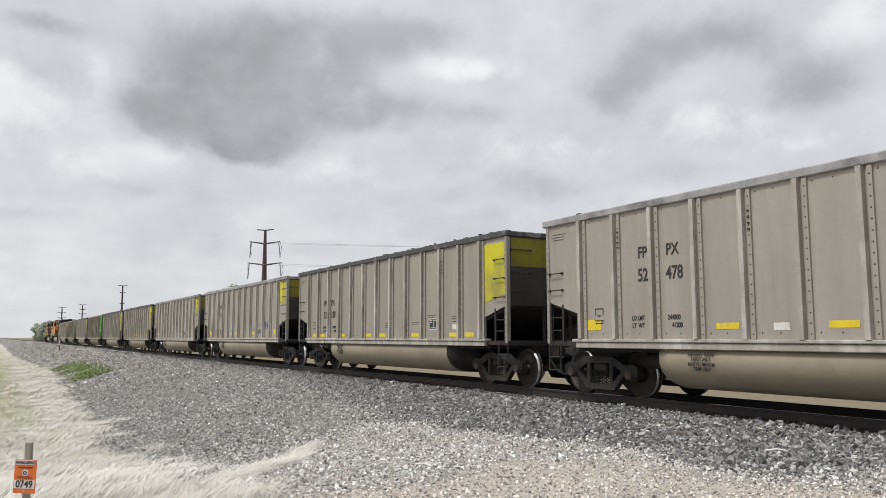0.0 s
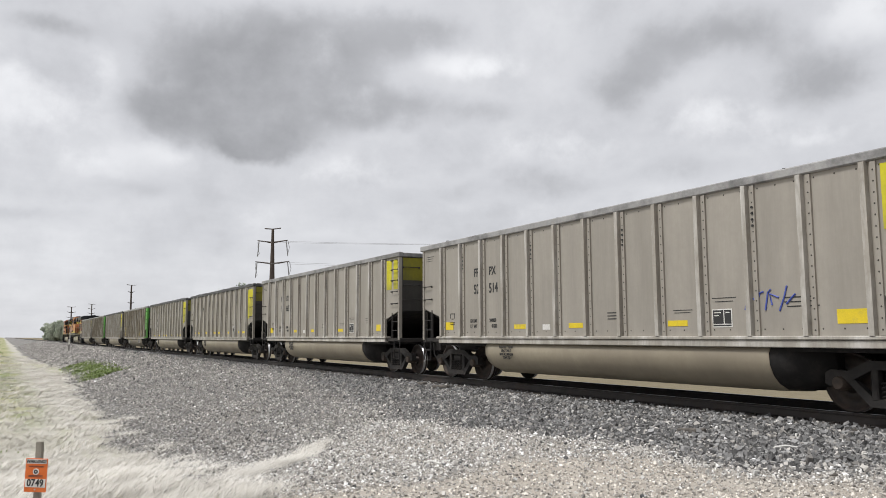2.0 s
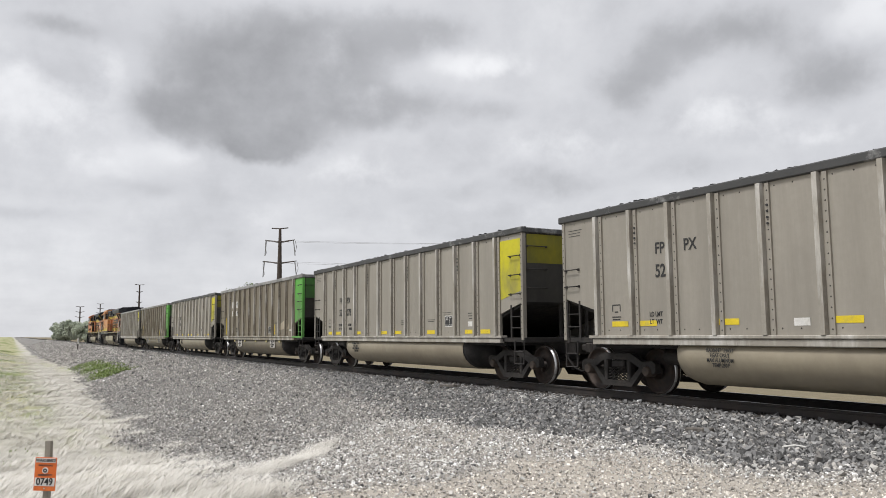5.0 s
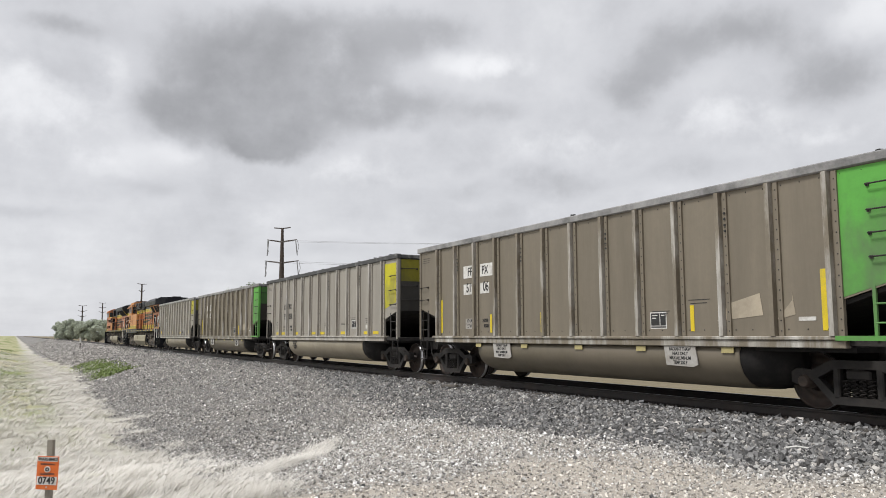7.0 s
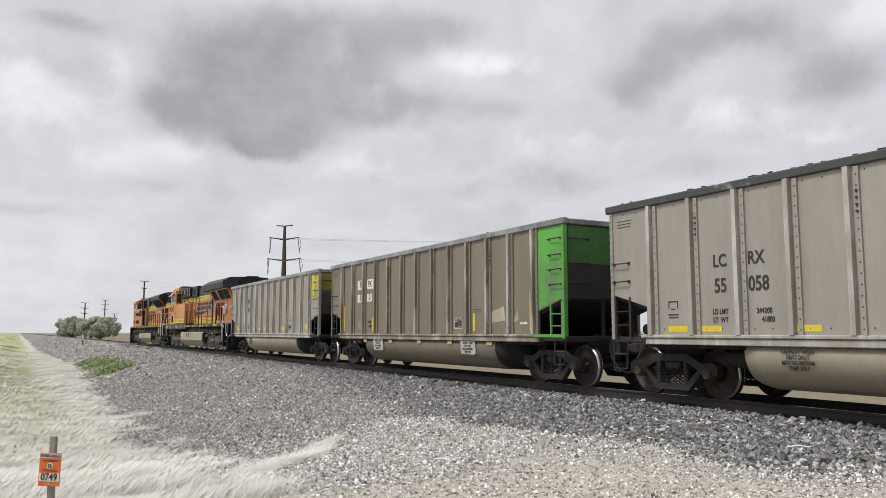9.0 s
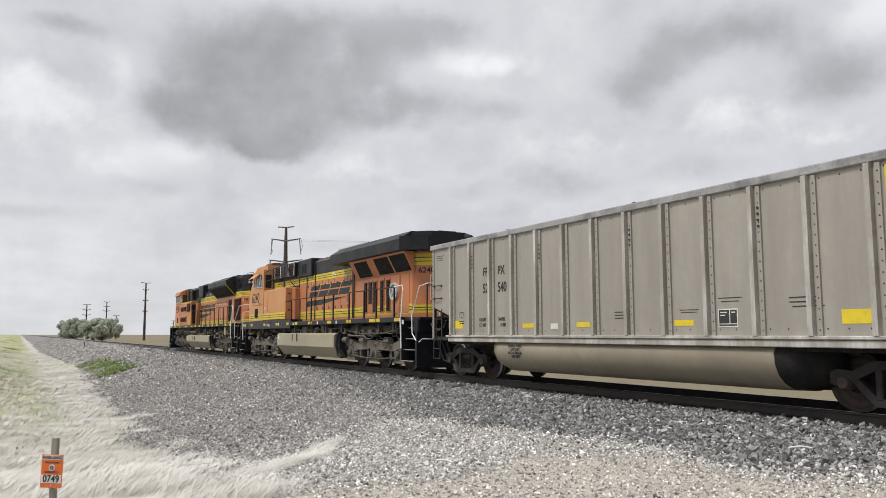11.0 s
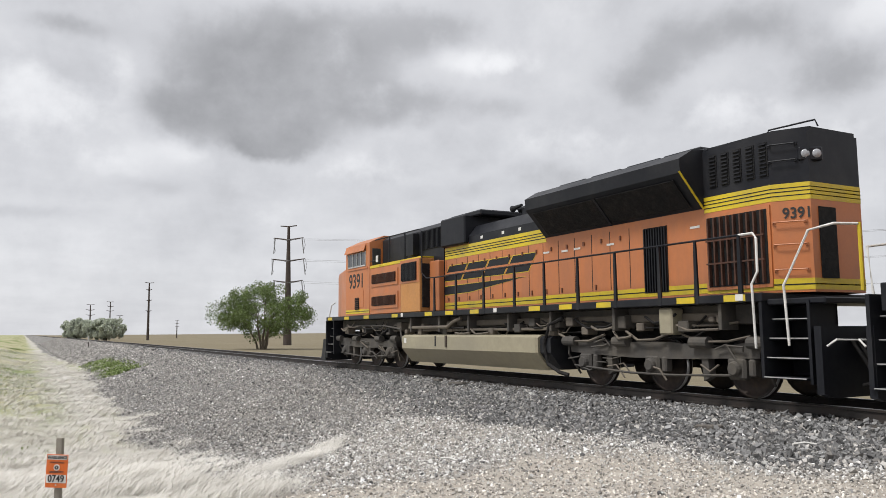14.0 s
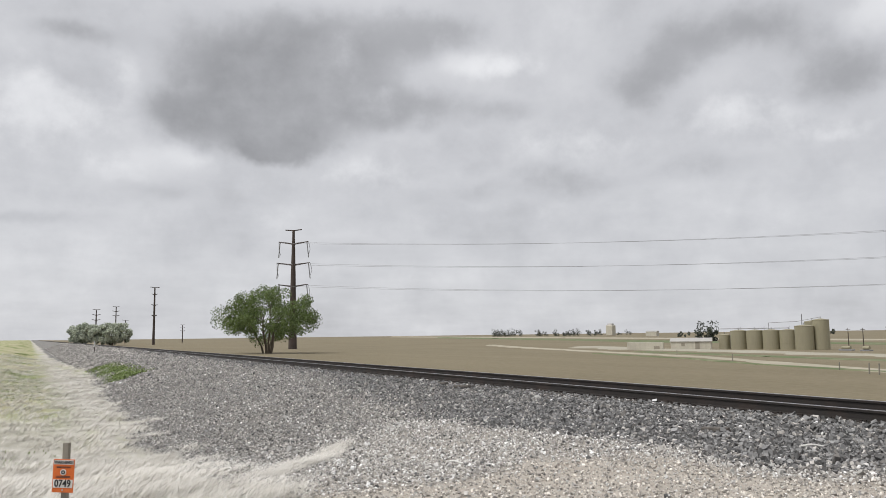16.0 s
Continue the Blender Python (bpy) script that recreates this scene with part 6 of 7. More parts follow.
# leaves on the skyline, with distance haze mixed into their colour
LEAF_HAZED = surface("hazed_far_leaf", (0.10, 0.11, 0.09), None, 0, 0.2, rough=0.8, bump=0.0, island=0.5)


def h_at(x, y):
    return float(land(np.array([x]), np.array([y]))[0])


def leaf_cloud(centres, radii, count, size, seed):
    """Many small leaves scattered in uneven clumps."""
    rnd = np.random.RandomState(seed)
    k = rnd.randint(0, len(centres), count)
    c, r = np.array(centres)[k], np.array(radii)[k]
    d = rnd.normal(size=(count, 3))
    d /= np.linalg.norm(d, axis=1)[:, None]
    p = c + d * (r * rnd.uniform(0.25, 1.0, count) ** 0.5)[:, None]
    u = rnd.normal(size=(count, 3))
    u /= np.linalg.norm(u, axis=1)[:, None]
    w = np.cross(u, rnd.normal(size=(count, 3)))
    w /= np.linalg.norm(w, axis=1)[:, None]
    s = size * rnd.uniform(0.6, 1.4, count)[:, None]
    v = np.stack([p - u * s, p + w * s * 0.55, p + u * s, p - w * s * 0.55], 1).reshape(-1, 3)
    f = np.arange(count * 4).reshape(-1, 4)
    return v, f


def raw_mesh(name, v, f, material):
    me = bpy.data.meshes.new(name)
    me.from_pydata(v.tolist(), [], f.tolist())
    me.materials.append(material)
    return me


def tree(name, label, x, y, height, spread, stems, clumps, leaves, leaf_size, leaf, seed, low):
    rnd = random.Random(seed)
    t = empty(name, label, "tree")
    z = h_at(x, y)
    t.matrix_basis = pose(x, y, z)
    tips, trunk = [], Shape()
    for i in range(stems):
        a = 2 * math.pi * i / stems + rnd.uniform(-0.4, 0.4)
        lean = rnd.uniform(0.15, 0.55) * spread
        top = Vector((lean * math.cos(a), lean * math.sin(a), height * rnd.uniform(0.55, 0.85)))
        base = Vector((0.055 * height * math.cos(a), 0.055 * height * math.sin(a), -0.2))
        pts = [base.lerp(top, q) + Vector((rnd.uniform(-0.15, 0.15), rnd.uniform(-0.15, 0.15), 0)) - Vector((top.x, top.y, 0)) * 0.12 * math.sin(math.pi * q) for q in (0, 0.2, 0.4, 0.6, 0.8, 1)]
        trunk.tube(pts, height * 0.017, 7, 0.03)
        for j in (2, 3, 4):
            b = a + rnd.uniform(-1.3, 1.3)
            q = pts[j] + Vector((math.cos(b), math.sin(b), rnd.uniform(0.1, 0.8))) * spread * rnd.uniform(0.25, 0.5)
            trunk.tube([pts[j], pts[j].lerp(q, 0.5) + Vector((0, 0, 0.2)), q], height * 0.008, 5, 0.015)
            tips.append(q)
        tips.append(pts[-1])
    part("trunk", trunk, BARK, t, "forked limbs from a low base")
    centres, radii = [], []
    for i in range(clumps):
        if i < len(tips):
            c = tips[i]
        else:
            d = Vector((rnd.gauss(0, 1), rnd.gauss(0, 1), rnd.gauss(0, 1))).normalized() * rnd.uniform(0.3, 1.0) ** 0.45
            mid = 0.5 * (1 + low)
            c = Vector((d.x * spread * 0.92, d.y * spread * 0.92, height * (mid + d.z * (0.95 - mid))))
            if c.z < height * 0.35 and math.hypot(c.x, c.y) > spread * 0.75:
                c.z += height * 0.15
        centres.append(tuple(c))
        radii.append(rnd.uniform(0.07, 0.14) * height)
    v, f = leaf_cloud(centres, radii, leaves, leaf_size, seed)
    part("crown", raw_mesh("crown", v, f, leaf), None, t, "loose crown of small leaves with gaps")
    return t


tree("tree", "broad leafy green cottonwood with several low stems", -114.2, 30.9, 10.0, 8.0, 7, 130, 34000, 0.115, LEAF, 11, 0.14)
tree("bush", "grey-green rounded bush beside the line", -339.0, 18.6, 8.6, 6.6, 6, 150, 30000, 0.26, LEAF_GREY, 21, 0.0)
tree("bush", "grey-green rounded bush beside the line", -300.0, 25.3, 8.3, 7.6, 6, 160, 32000, 0.24, LEAF_GREY, 23, 0.0)


def power_pole(name, label, x, y, top, r0, r1, arms, turn, jewels=True):
    """A tapered steel pole with pairs of upswept arms and hanging insulators."""
    p = empty(name, label, "power pole", "power poles")
    z = h_at(x, y) - 0.2
    p.matrix_basis = pose(x, y, 0, 0, 0, turn)
    part("shaft", Shape().tube([(0, 0, z), (0, 0, top)], r0, 12, r1), POLE_BROWN, p)
    for h, half in arms:
        for s in (-1, 1):
            part("arm", Shape().tube([(0, 0, h - 0.35), (s * half * 0.5, 0, h - 0.1), (s * half, 0, h + 0.15)], 0.21, 6, 0.10), POLE_BROWN, p)
            if jewels:
                part("insulator", Shape().tube([(s * half * 0.9, 0, h + 0.1), (s * (half * 0.9 + 0.35), 0.2, h - 3.3)], 0.11, 6), WIRE, p)
                part("jumper", Shape().tube([(s * half, 0.3, h), (s * half * 1.05, 0.9, h - 1.4), (s * half * 0.95, 0.9, h - 2.6), (s * (half * 0.9 + 0.35), 0.2, h - 3.3)], 0.05, 5), WIRE, p)
    part("cap_bar", Shape().tube([(-1.8, 0, top + 0.05), (0, 0, top - 0.1), (1.8, 0, top + 0.1)], 0.13, 6), POLE_BROWN, p)
    return p


PX, PY = -164.5, 49.95
power_pole("power_pole", "tall dark rust-brown steel pole with three pairs of arms", PX, PY, 24.3, 0.95, 0.28, ((21.6, 3.3), (17.0, 3.7), (12.3, 3.3)), 58)
power_pole("power_pole", "tall dark rust-brown steel pole far along the line", -327.1, 43.0, 21.3, 0.55, 0.26, ((18.6, 1.2), (14.4, 1.2), (10.2, 1.1)), -80, False)
for x, y, top, r in ((-419, 28.2, 15.6, 0.42), (-478, 42.4, 19.3, 0.42), (-478, 47.6, 11.6, 0.36), (-690, 113.8, 12.3, 0.5)):
    power_pole("power_pole", "thin dark pole far off on the plain", x, y, top, r, r * 0.6, ((top - 2.5, 2.0), (top - 5.0, 2.0)), -80, False)
span = 232.0
for i, (h, half) in enumerate(((21.6, 3.3), (17.0, 3.7), (12.3, 3.3))):
    for s in (-1, 1):
        ox, oy = s * half * math.cos(radians(58)), s * half * math.sin(radians(58))
        pts = []
        for k in range(25):
            q = k / 24
            pts.append((PX + ox + span * q * 0.7071, PY + oy + span * q * 0.7071, h - 0.1 - 18.0 * q * (1 - q) + 2.5 * q))
        tagged(new("power_cable", Shape().tube(pts, 0.022, 4).mesh("power_cable", WIRE)), "thin grey slack cable hung from the steel pole", "cable", "power cables")


def storage_tank(x, y, r, top, label):
    z = h_at(x, y) - 0.05
    t = empty("storage_tank", label, "storage tank", "oil storage tanks")
    t.matrix_basis = pose(x, y, z)
    h = top - z
    n = 28
    s = Shape().tube([(0, 0, 0), (0, 0, h)], r, n)
    s.tube([(0, 0, h), (0, 0, h + 0.25)], r, n, 0.3)
    part("shell", s, TANK_KHAKI, t, smooth=False)
    for q in (0.02, 0.34, 0.67, 0.985):
        part("ring", Shape().tube([(0, 0, h * q - 0.04), (0, 0, h * q + 0.04)], r + 0.03, n), TANK_KHAKI, t)
    part("vent_pipe", Shape().tube([(0, 0, h), (0, 0, h + 0.7)], 0.08, 6), WIRE, t)
    return t


for i in range(4):
    storage_tank(-131.4 + 3.82 * i, 148.0 + 0.95 * i, 1.93, 1.3, "khaki painted steel oil tank in a row")
storage_tank(-135.1, 147.3, 1.3, 0.3, "small khaki painted steel tank beside larger ones")
storage_tank(-115.7, 150.6, 1.95, 2.2, "tall khaki painted steel tank behind the row")
storage_tank(-113.6, 153.4, 1.7, 3.5, "tall khaki painted steel separator tower")
storage_tank(-118.6, 157.0, 1.5, 3.2, "tall khaki painted steel tank behind the row")
cat = empty("catwalk", "thin steel catwalk over the tank tops", "catwalk")
part("walkway", Shape().tube([(-136.0, 146.4, 1.8), (-119.5, 150.6, 1.8)], 0.09, 5), WIRE, cat)
part("rail", Shape().tube([(-124.0, 149.4, 3.0), (-117.6, 150.8, 3.2), (-113.6, 153.4, 4.1)], 0.06, 5), WIRE, cat)
for q in (0.0, 0.33, 0.66, 1.0):
    part("upright", Shape().tube([(-136.0 + 16.5 * q, 146.4 + 4.2 * q, 1.2), (-136.0 + 16.5 * q, 146.4 + 4.2 * q, 2.2)], 0.06, 5), WIRE, cat)
part("upright", Shape().tube([(-124.0, 149.4, 1.2), (-124.0, 149.4, 3.0)], 0.06, 5), WIRE, cat)
part("flare_stack", Shape().tube([(-118.0, 153.0, 2.0), (-118.0, 153.0, 4.9)], 0.10, 6), WIRE, cat)


def shed(x, y, length, depth, wall, ridge, turn, label, openings):
    b = empty("shed", label, "shed")
    z = h_at(x, y) - 0.1
    b.matrix_basis = pose(x, y, z, 0, 0, turn)
    part("wall", Shape().prism([(-depth / 2, 0), (depth / 2, 0), (depth / 2, wall), (0, ridge), (-depth / 2, wall)], "x", -length / 2, length / 2), SHED_CREAM, b)
    if ridge > wall + 0.05:
        for s in (-1, 1):
            part("roof", Shape().prism([(s * (depth / 2 + 0.2), wall - 0.05), (0, ridge + 0.06), (0, ridge + 0.16), (s * (depth / 2 + 0.2), wall + 0.05)], "x", -length / 2 - 0.2, length / 2 + 0.2), ROOF_PALE, b)
    for a, w, h0, h1 in openings:
        part("door", Shape().box(a, a + w, -depth / 2 - 0.05, -depth / 2 + 0.02, h0, h1), surface("shed_door", (0.28, 0.25, 0.20), None, 0, 1.0, rough=0.7, bump=0.0), b)
    return b


shed(-141.2, 142.6, 9.3, 7.0, 2.0, 2.7, 42, "cream sheet-metal shed with a pale low gable roof", ((1.0, 1.0, 0, 2.0), (-2.2, 0.8, 0.9, 1.6)))
shed(-142.4, 129.0, 8.2, 3.0, 1.9, 1.9, 44, "low cream windowless block with a dark hatch", ((2.0, 1.3, 0.2, 1.0),))


def strip(name, label, line, width, material):
    """A worn track or green verge laid on the field."""
    v, f = [], []
    for i in range(len(line) - 1):
        (xa, ya), (xb, yb) = line[i], line[i + 1]
        d = Vector((xb - xa, yb - ya)).normalized()
        for q in np.linspace(0, 1, 12):
            cx, cy = xa + (xb - xa) * q, ya + (yb - ya) * q
            w = width * (0.75 + 0.35 * math.sin(cx * 0.31) * math.sin(cy * 0.23 + i))
            for s in (-0.5, -0.17, 0.17, 0.5):
                px, py = cx - d.y * w * s, cy + d.x * w * s
                v.append((px, py, h_at(px, py) + (0.0011 * math.hypot(px, py) if abs(s) < 0.3 else -0.12)))
    n = len(v) // 4
    for k in range(n - 1):
        for j in range(3):
            f.append((k * 4 + j, k * 4 + j + 1, k * 4 + j + 5, k * 4 + j + 4))
    tagged(new(name, raw_mesh(name, np.array(v), np.array(f), material)), label, "ground", kind="structure")


TRACK_DUST = surface("dusty_track", (0.36, 0.325, 0.25), (0.27, 0.235, 0.17), 0.5, 0.3, rough=0.95, bump=0.2)
VERGE = surface("green_verge", (0.10, 0.13, 0.05), (0.26, 0.235, 0.15), 0.35, 0.35, rough=0.95, bump=0.3)
YARD = surface("tank_yard_gravel", (0.36, 0.335, 0.265), (0.28, 0.255, 0.20), 0.5, 0.3, rough=0.95, bump=0.2)
strip("dirt_track", "pale dusty farm track across the field", [(-248.9, 151.1), (-151.7, 112.5), (-103.3, 90.1), (-70.9, 74.0), (-44.7, 56.3), (-24, 44)], 7.0, TRACK_DUST)
strip("tank_yard", "pale gravel yard around the tanks", [(-190, 150), (-150.9, 133.9), (-117.8, 131.2), (-75.5, 116.7), (-45, 108)], 24.0, YARD)
strip("verge", "rough green verge by the farm track", [(-120, 108.0), (-91.1, 98.1), (-73.4, 90.5), (-54.5, 82.2), (-30, 72)], 11.0, VERGE)
strip("verge", "rough green verge by the farm track", [(-100, 80), (-62, 63.0), (-44.6, 52.5), (-30, 46.8)], 2.5, VERGE)
strip("far_crop", "dark green strip of crop near the skyline", [(-900, 470), (-580.7, 365.1), (-226.9, 237.2), (-100, 215)], 34.0, VERGE)
strip("far_crop", "pale stubble strip near the skyline", [(-1700, 760), (-560, 420), (-200, 300), (-60, 270)], 24.0, TRACK_DUST)


def far_wood(x0, y0, x1, y1, n, top, seed, label):
    rnd = random.Random(seed)
    c, r = [], []
    for i in range(n):
        q = rnd.random()
        x, y = x0 + (x1 - x0) * q, y0 + (y1 - y0) * q
        hh = top * rnd.uniform(0.35, 1.0)
        z = h_at(x, y)
        for j in range(3):
            c.append((x + rnd.uniform(-3, 3), y + rnd.uniform(-3, 3), z + hh * (0.3 + 0.3 * j)))
            r.append(hh * rnd.uniform(0.2, 0.38))
    v, f = leaf_cloud(c, r, 220 * n, 0.45, seed)
    tagged(new("far_trees", raw_mesh("far_trees", v, f, LEAF_HAZED)), label, "trees", kind="stuff")


def spot(azimuth, dist):
    return -dist * math.cos(azimuth), dist * math.sin(azimuth)


for a0, a1, d, n, top, seed in ((0.545, 0.585, 1250, 24, 12, 1), (0.60, 0.655, 1300, 26, 11, 2), (0.665, 0.685, 1300, 10, 10, 3), (0.70, 0.72, 1400, 4, 9, 4), (0.775, 0.79, 700, 4, 7, 7), (1.00, 1.06, 900, 22, 7, 5), (0.93, 0.95, 1000, 6, 6, 6), (0.803, 0.818, 330, 5, 9, 9)):
    far_wood(*spot(a0, d), *spot(a1, d), n, top, seed, "low dark line of farm trees on the skyline")
sx, sy = spot(0.695, 1350)
silo = empty("grain_elevator", "pale grain elevator on the skyline behind trees", "elevator")
silo.matrix_basis = pose(sx, sy, h_at(sx, sy), 0, 0, 20)
part("tower", Shape().box(-6, 6, -6, 6, 0, 17, 0.5), SHED_CREAM, silo)
part("headhouse", Shape().prism([(-4, 17), (4, 17), (3, 20), (-3, 20)], "x", -4, 4), ROOF_PALE, silo)
bx, by = spot(0.745, 900)
far = empty("far_building", "small grey building on the far skyline", "building")
far.matrix_basis = pose(bx, by, h_at(bx, by), 0, 0, 30)
part("wall", Shape().box(-6, 6, -5, 5, 0, 5), SHED_CREAM, far)
part("roof", Shape().prism([(-5.3, 5), (5.3, 5), (0, 6.2)], "x", -6.3, 6.3), ROOF_PALE, far)

# fence posts, short poles and small gear on the field side
for x, y, top in ((-29.1, 43.3, 0.62), (-27.9, 42.4, 0.65), (-34.0, 47.5, 0.5), (-56.0, 62.0, 0.7), (-80.0, 78.0, 0.8)):
    z = h_at(x, y)
    tagged(new("fence_post", Shape().tube([(x, y, z - 0.1), (x + 0.03, y, z + top)], 0.045, 6, 0.04).mesh("fence_post", POLE_WOOD)), "short grey weathered wooden fence post", "post", "fence posts")
for x, y in ((-135.8, 194.3), (-127.9, 188.9)):
    z = h_at(x, y)
    p = empty("utility_pole", "dark wooden utility pole in the tank yard", "power pole", "yard poles")
    part("shaft", Shape().tube([(x, y, z - 0.1), (x, y, z + 4.6)], 0.13, 7, 0.09), POLE_BROWN, p)
    part("crossbar", Shape().box(x - 0.6, x + 0.6, y - 0.05, y + 0.05, z + 4.2, z + 4.32), POLE_BROWN, p)
for i, (x, y, l) in enumerate(((-104, 148, 3.0), (-99, 147, 2.2), (-91, 144, 2.6), (-83, 141, 2.0))):
    z = h_at(x, y)
    p = empty("pump_skid", "low steel pump skid with pipes in the tank yard", "pump skid", "pump skids")
    part("base", Shape().box(x - l / 2, x + l / 2, y - 0.5, y + 0.5, z - 0.05, z + 0.25, 0.04), WIRE, p)
    part("pump", Shape().tube([(x - l * 0.3, y, z + 0.6), (x + l * 0.3, y, z + 0.6)], 0.35, 10), TANK_KHAKI, p)

# ---- on the bank: warning sign, marker, weeds, stones, grass ----
SIGN_ORANGE = surface("sign_orange", (0.62, 0.13, 0.02), (0.55, 0.18, 0.06), 0.3, 6.0, rough=0.5, bump=0.02)
sign = empty("warning_sign", "orange and white warning marker on a grey wooden post", "warning sign")
sz = h_at(-9.2, 0.39)
sign.matrix_basis = pose(-9.2, 0.39, sz, 0, 0, 58)
# the face turns to the camera: its own front is -y
top = 0.14 - sz
part("post", Shape().prism([(-0.028, -0.04), (0.028, -0.04), (0.03, 0.01), (-0.028, 0.012)], "z", -0.3, top), POLE_WOOD, sign, "weathered square wooden post")
face = part("panel", Shape().box(-0.128, 0.128, -0.062, -0.055, 0, 0.385, 0.004), SIGN_ORANGE, sign, "orange plastic panel", at=pose(-0.004, 0, top - 0.495, 0, 1.5, 0) @ Matrix.Diagonal((0.89, 1, 0.87, 1)))
part("header", Shape().box(-0.118, 0.118, -0.065, -0.062, 0.325, 0.375), PAINT_WHITE, face, "white header strip")
lettering("sign_word", "WARNING!", 0.052, PAINT_BLACK, face, 0, -0.067, 0.35, stretch=0.88)
part("symbol", Shape().lathe([(0.0, -0.004), (0.036, -0.004), (0.036, 0.0)], (0, -0.0625, 0.235), 20), PAINT_WHITE, face, "round white symbol")
part("symbol_mark", Shape().lathe([(0.010, -0.003), (0.024, -0.003), (0.024, 0.0), (0.010, 0.0)], (0, -0.067, 0.235), 16), PAINT_BLACK, face)
for z in (0.295, 0.285, 0.185, 0.172):
    part("small_print", Shape().box(-0.085, 0.085, -0.064, -0.062, z, z + 0.006), PAINT_BLACK, face)
part("number_strip", Shape().box(-0.118, 0.118, -0.065, -0.062, 0.055, 0.15), PAINT_WHITE, face, "white strip with a number")
lettering("sign_number", "0749", 0.115, PAINT_BLACK, face, 0, -0.067, 0.103, stretch=0.86)
for z in (0.03, 0.355):
    part("screw", Shape().lathe([(0.0, -0.006), (0.008, -0.005), (0.01, 0.0)], (0.0, -0.064, z), 10), PALE_METAL, face)
mk = empty("line_marker", "slim post with a white top beside the track", "marker post")
mk.matrix_basis = pose(-127.8, 8.5, h_at(-127.8, 8.5))
part("post", Shape().box(-0.07, 0.07, -0.07, 0.07, -0.2, 1.7, 0.01), POLE_BROWN, mk)
part("band", Shape().box(-0.10, 0.10, -0.10, 0.10, 0.9, 1.7, 0.01), PAINT_WHITE, mk, "white painted band")
tagged(new("pale_block", Shape().box(-21.86, -21.76, 10.64, 10.74, -0.27, -0.14, 0.02).mesh("pale_block", PAINT_WHITE)), "small pale concrete block at the sleeper ends", "block")
DRIFTWOOD = surface("grey_scrap_wood", (0.10, 0.09, 0.08), (0.2, 0.18, 0.16), 0.4, 9.0, (5, 1, 1), rough=0.9, bump=0.4)
for x, y, l, t in ((-8.75, 9.25, 0.42, 20), (-18.6, 10.35, 0.7, 4), (-20.0, 10.5, 0.5, -5)):
    w = new("scrap_wood", Shape().box(-l / 2, l / 2, -0.06, 0.06, -0.01, 0.06, 0.012).mesh("scrap_wood", DRIFTWOOD))
    w.matrix_basis = pose(x, y, h_at(x, y) + 0.03, 2, -3, t)
    tagged(w, "dark broken piece of sleeper lying on the ballast", "wood scrap", "wood scraps")
for x, y, t in ((-6.9, 9.0, 50), (-7.4, 9.9, 120), (-9.6, 5.2, 20)):
    w = new("stick", Shape().tube([(-0.14, 0, 0), (0.0, 0.01, 0.02), (0.15, 0, 0.0)], 0.014, 6).mesh("stick", PAINT_WHITE))
    w.matrix_basis = pose(x, y, h_at(x, y) + 0.05, 0, 0, t)
    tagged(w, "pale bleached stick lying on the stones", "stick", "sticks")

STONE_DARK = surface("fresh_stone", (0.175, 0.173, 0.171), (0.25, 0.25, 0.25), 0.3, 9.0, rough=0.8, bump=0.2, island=0.9)
STONE = surface("crushed_stone", (0.335, 0.318, 0.298), (0.44, 0.42, 0.40), 0.3, 9.0, rough=0.85, bump=0.2, island=0.82)
STONE_CHALK = surface("chalky_stone", (0.60, 0.575, 0.54), (0.36, 0.34, 0.31), 0.4, 9.0, rough=0.9, bump=0.2, island=0.85)
STONE_PALE = surface("dusty_stone", (0.49, 0.46, 0.42), (0.3, 0.27, 0.235), 0.4, 9.0, rough=0.9, bump=0.2, island=0.85)


def stones(name, label, x, y, size, material, seed, sink=0.35):
    rnd = np.random.RandomState(seed)
    n = len(x)
    cube = np.array([(a, b, c) for a in (-1, 1) for b in (-1, 1) for c in (-1, 1)], float)
    v = cube[None] * rnd.uniform(0.45, 1.15, (n, 8, 1)) * rnd.uniform(0.45, 1.1, (n, 1, 3))
    q = rnd.normal(size=(n, 4))
    q /= np.linalg.norm(q, axis=1)[:, None]
    w, a, b, c = q.T
    rot = np.stack([1 - 2 * (b * b + c * c), 2 * (a * b - c * w), 2 * (a * c + b * w), 2 * (a * b + c * w), 1 - 2 * (a * a + c * c), 2 * (b * c - a * w), 2 * (a * c - b * w), 2 * (b * c + a * w), 1 - 2 * (a * a + b * b)], -1).reshape(n, 3, 3)
    v = np.einsum("nij,nkj->nki", rot, v) * (size * 0.5)[:, None, None]
    v += np.stack([x, y, land(x, y) + size * (0.5 - sink - rnd.uniform(-0.35, 0.30, n))], -1)[:, None, :]
    quad = np.array([(0, 1, 3, 2), (4, 6, 7, 5), (0, 4, 5, 1), (2, 3, 7, 6), (0, 2, 6, 4), (1, 5, 7, 3)])
    f = (np.arange(n)[:, None, None] * 8 + quad[None]).reshape(-1, 4)
    return tagged(new(name, raw_mesh(name, v.reshape(-1, 3), f, material)), label, "ballast", kind="stuff")


def spread_over(n, x_far, x_near, y0, y1, seed, power=1.0):
    """Points on the ground, thinning out with distance from the crossing."""
    rnd = np.random.RandomState(seed)
    u = rnd.uniform(0, 1, n)
    x = -np.exp(np.log(-x_near) + u ** power * (np.log(-x_far) - np.log(-x_near)))
    return x, rnd.uniform(y0, y1, n), rnd


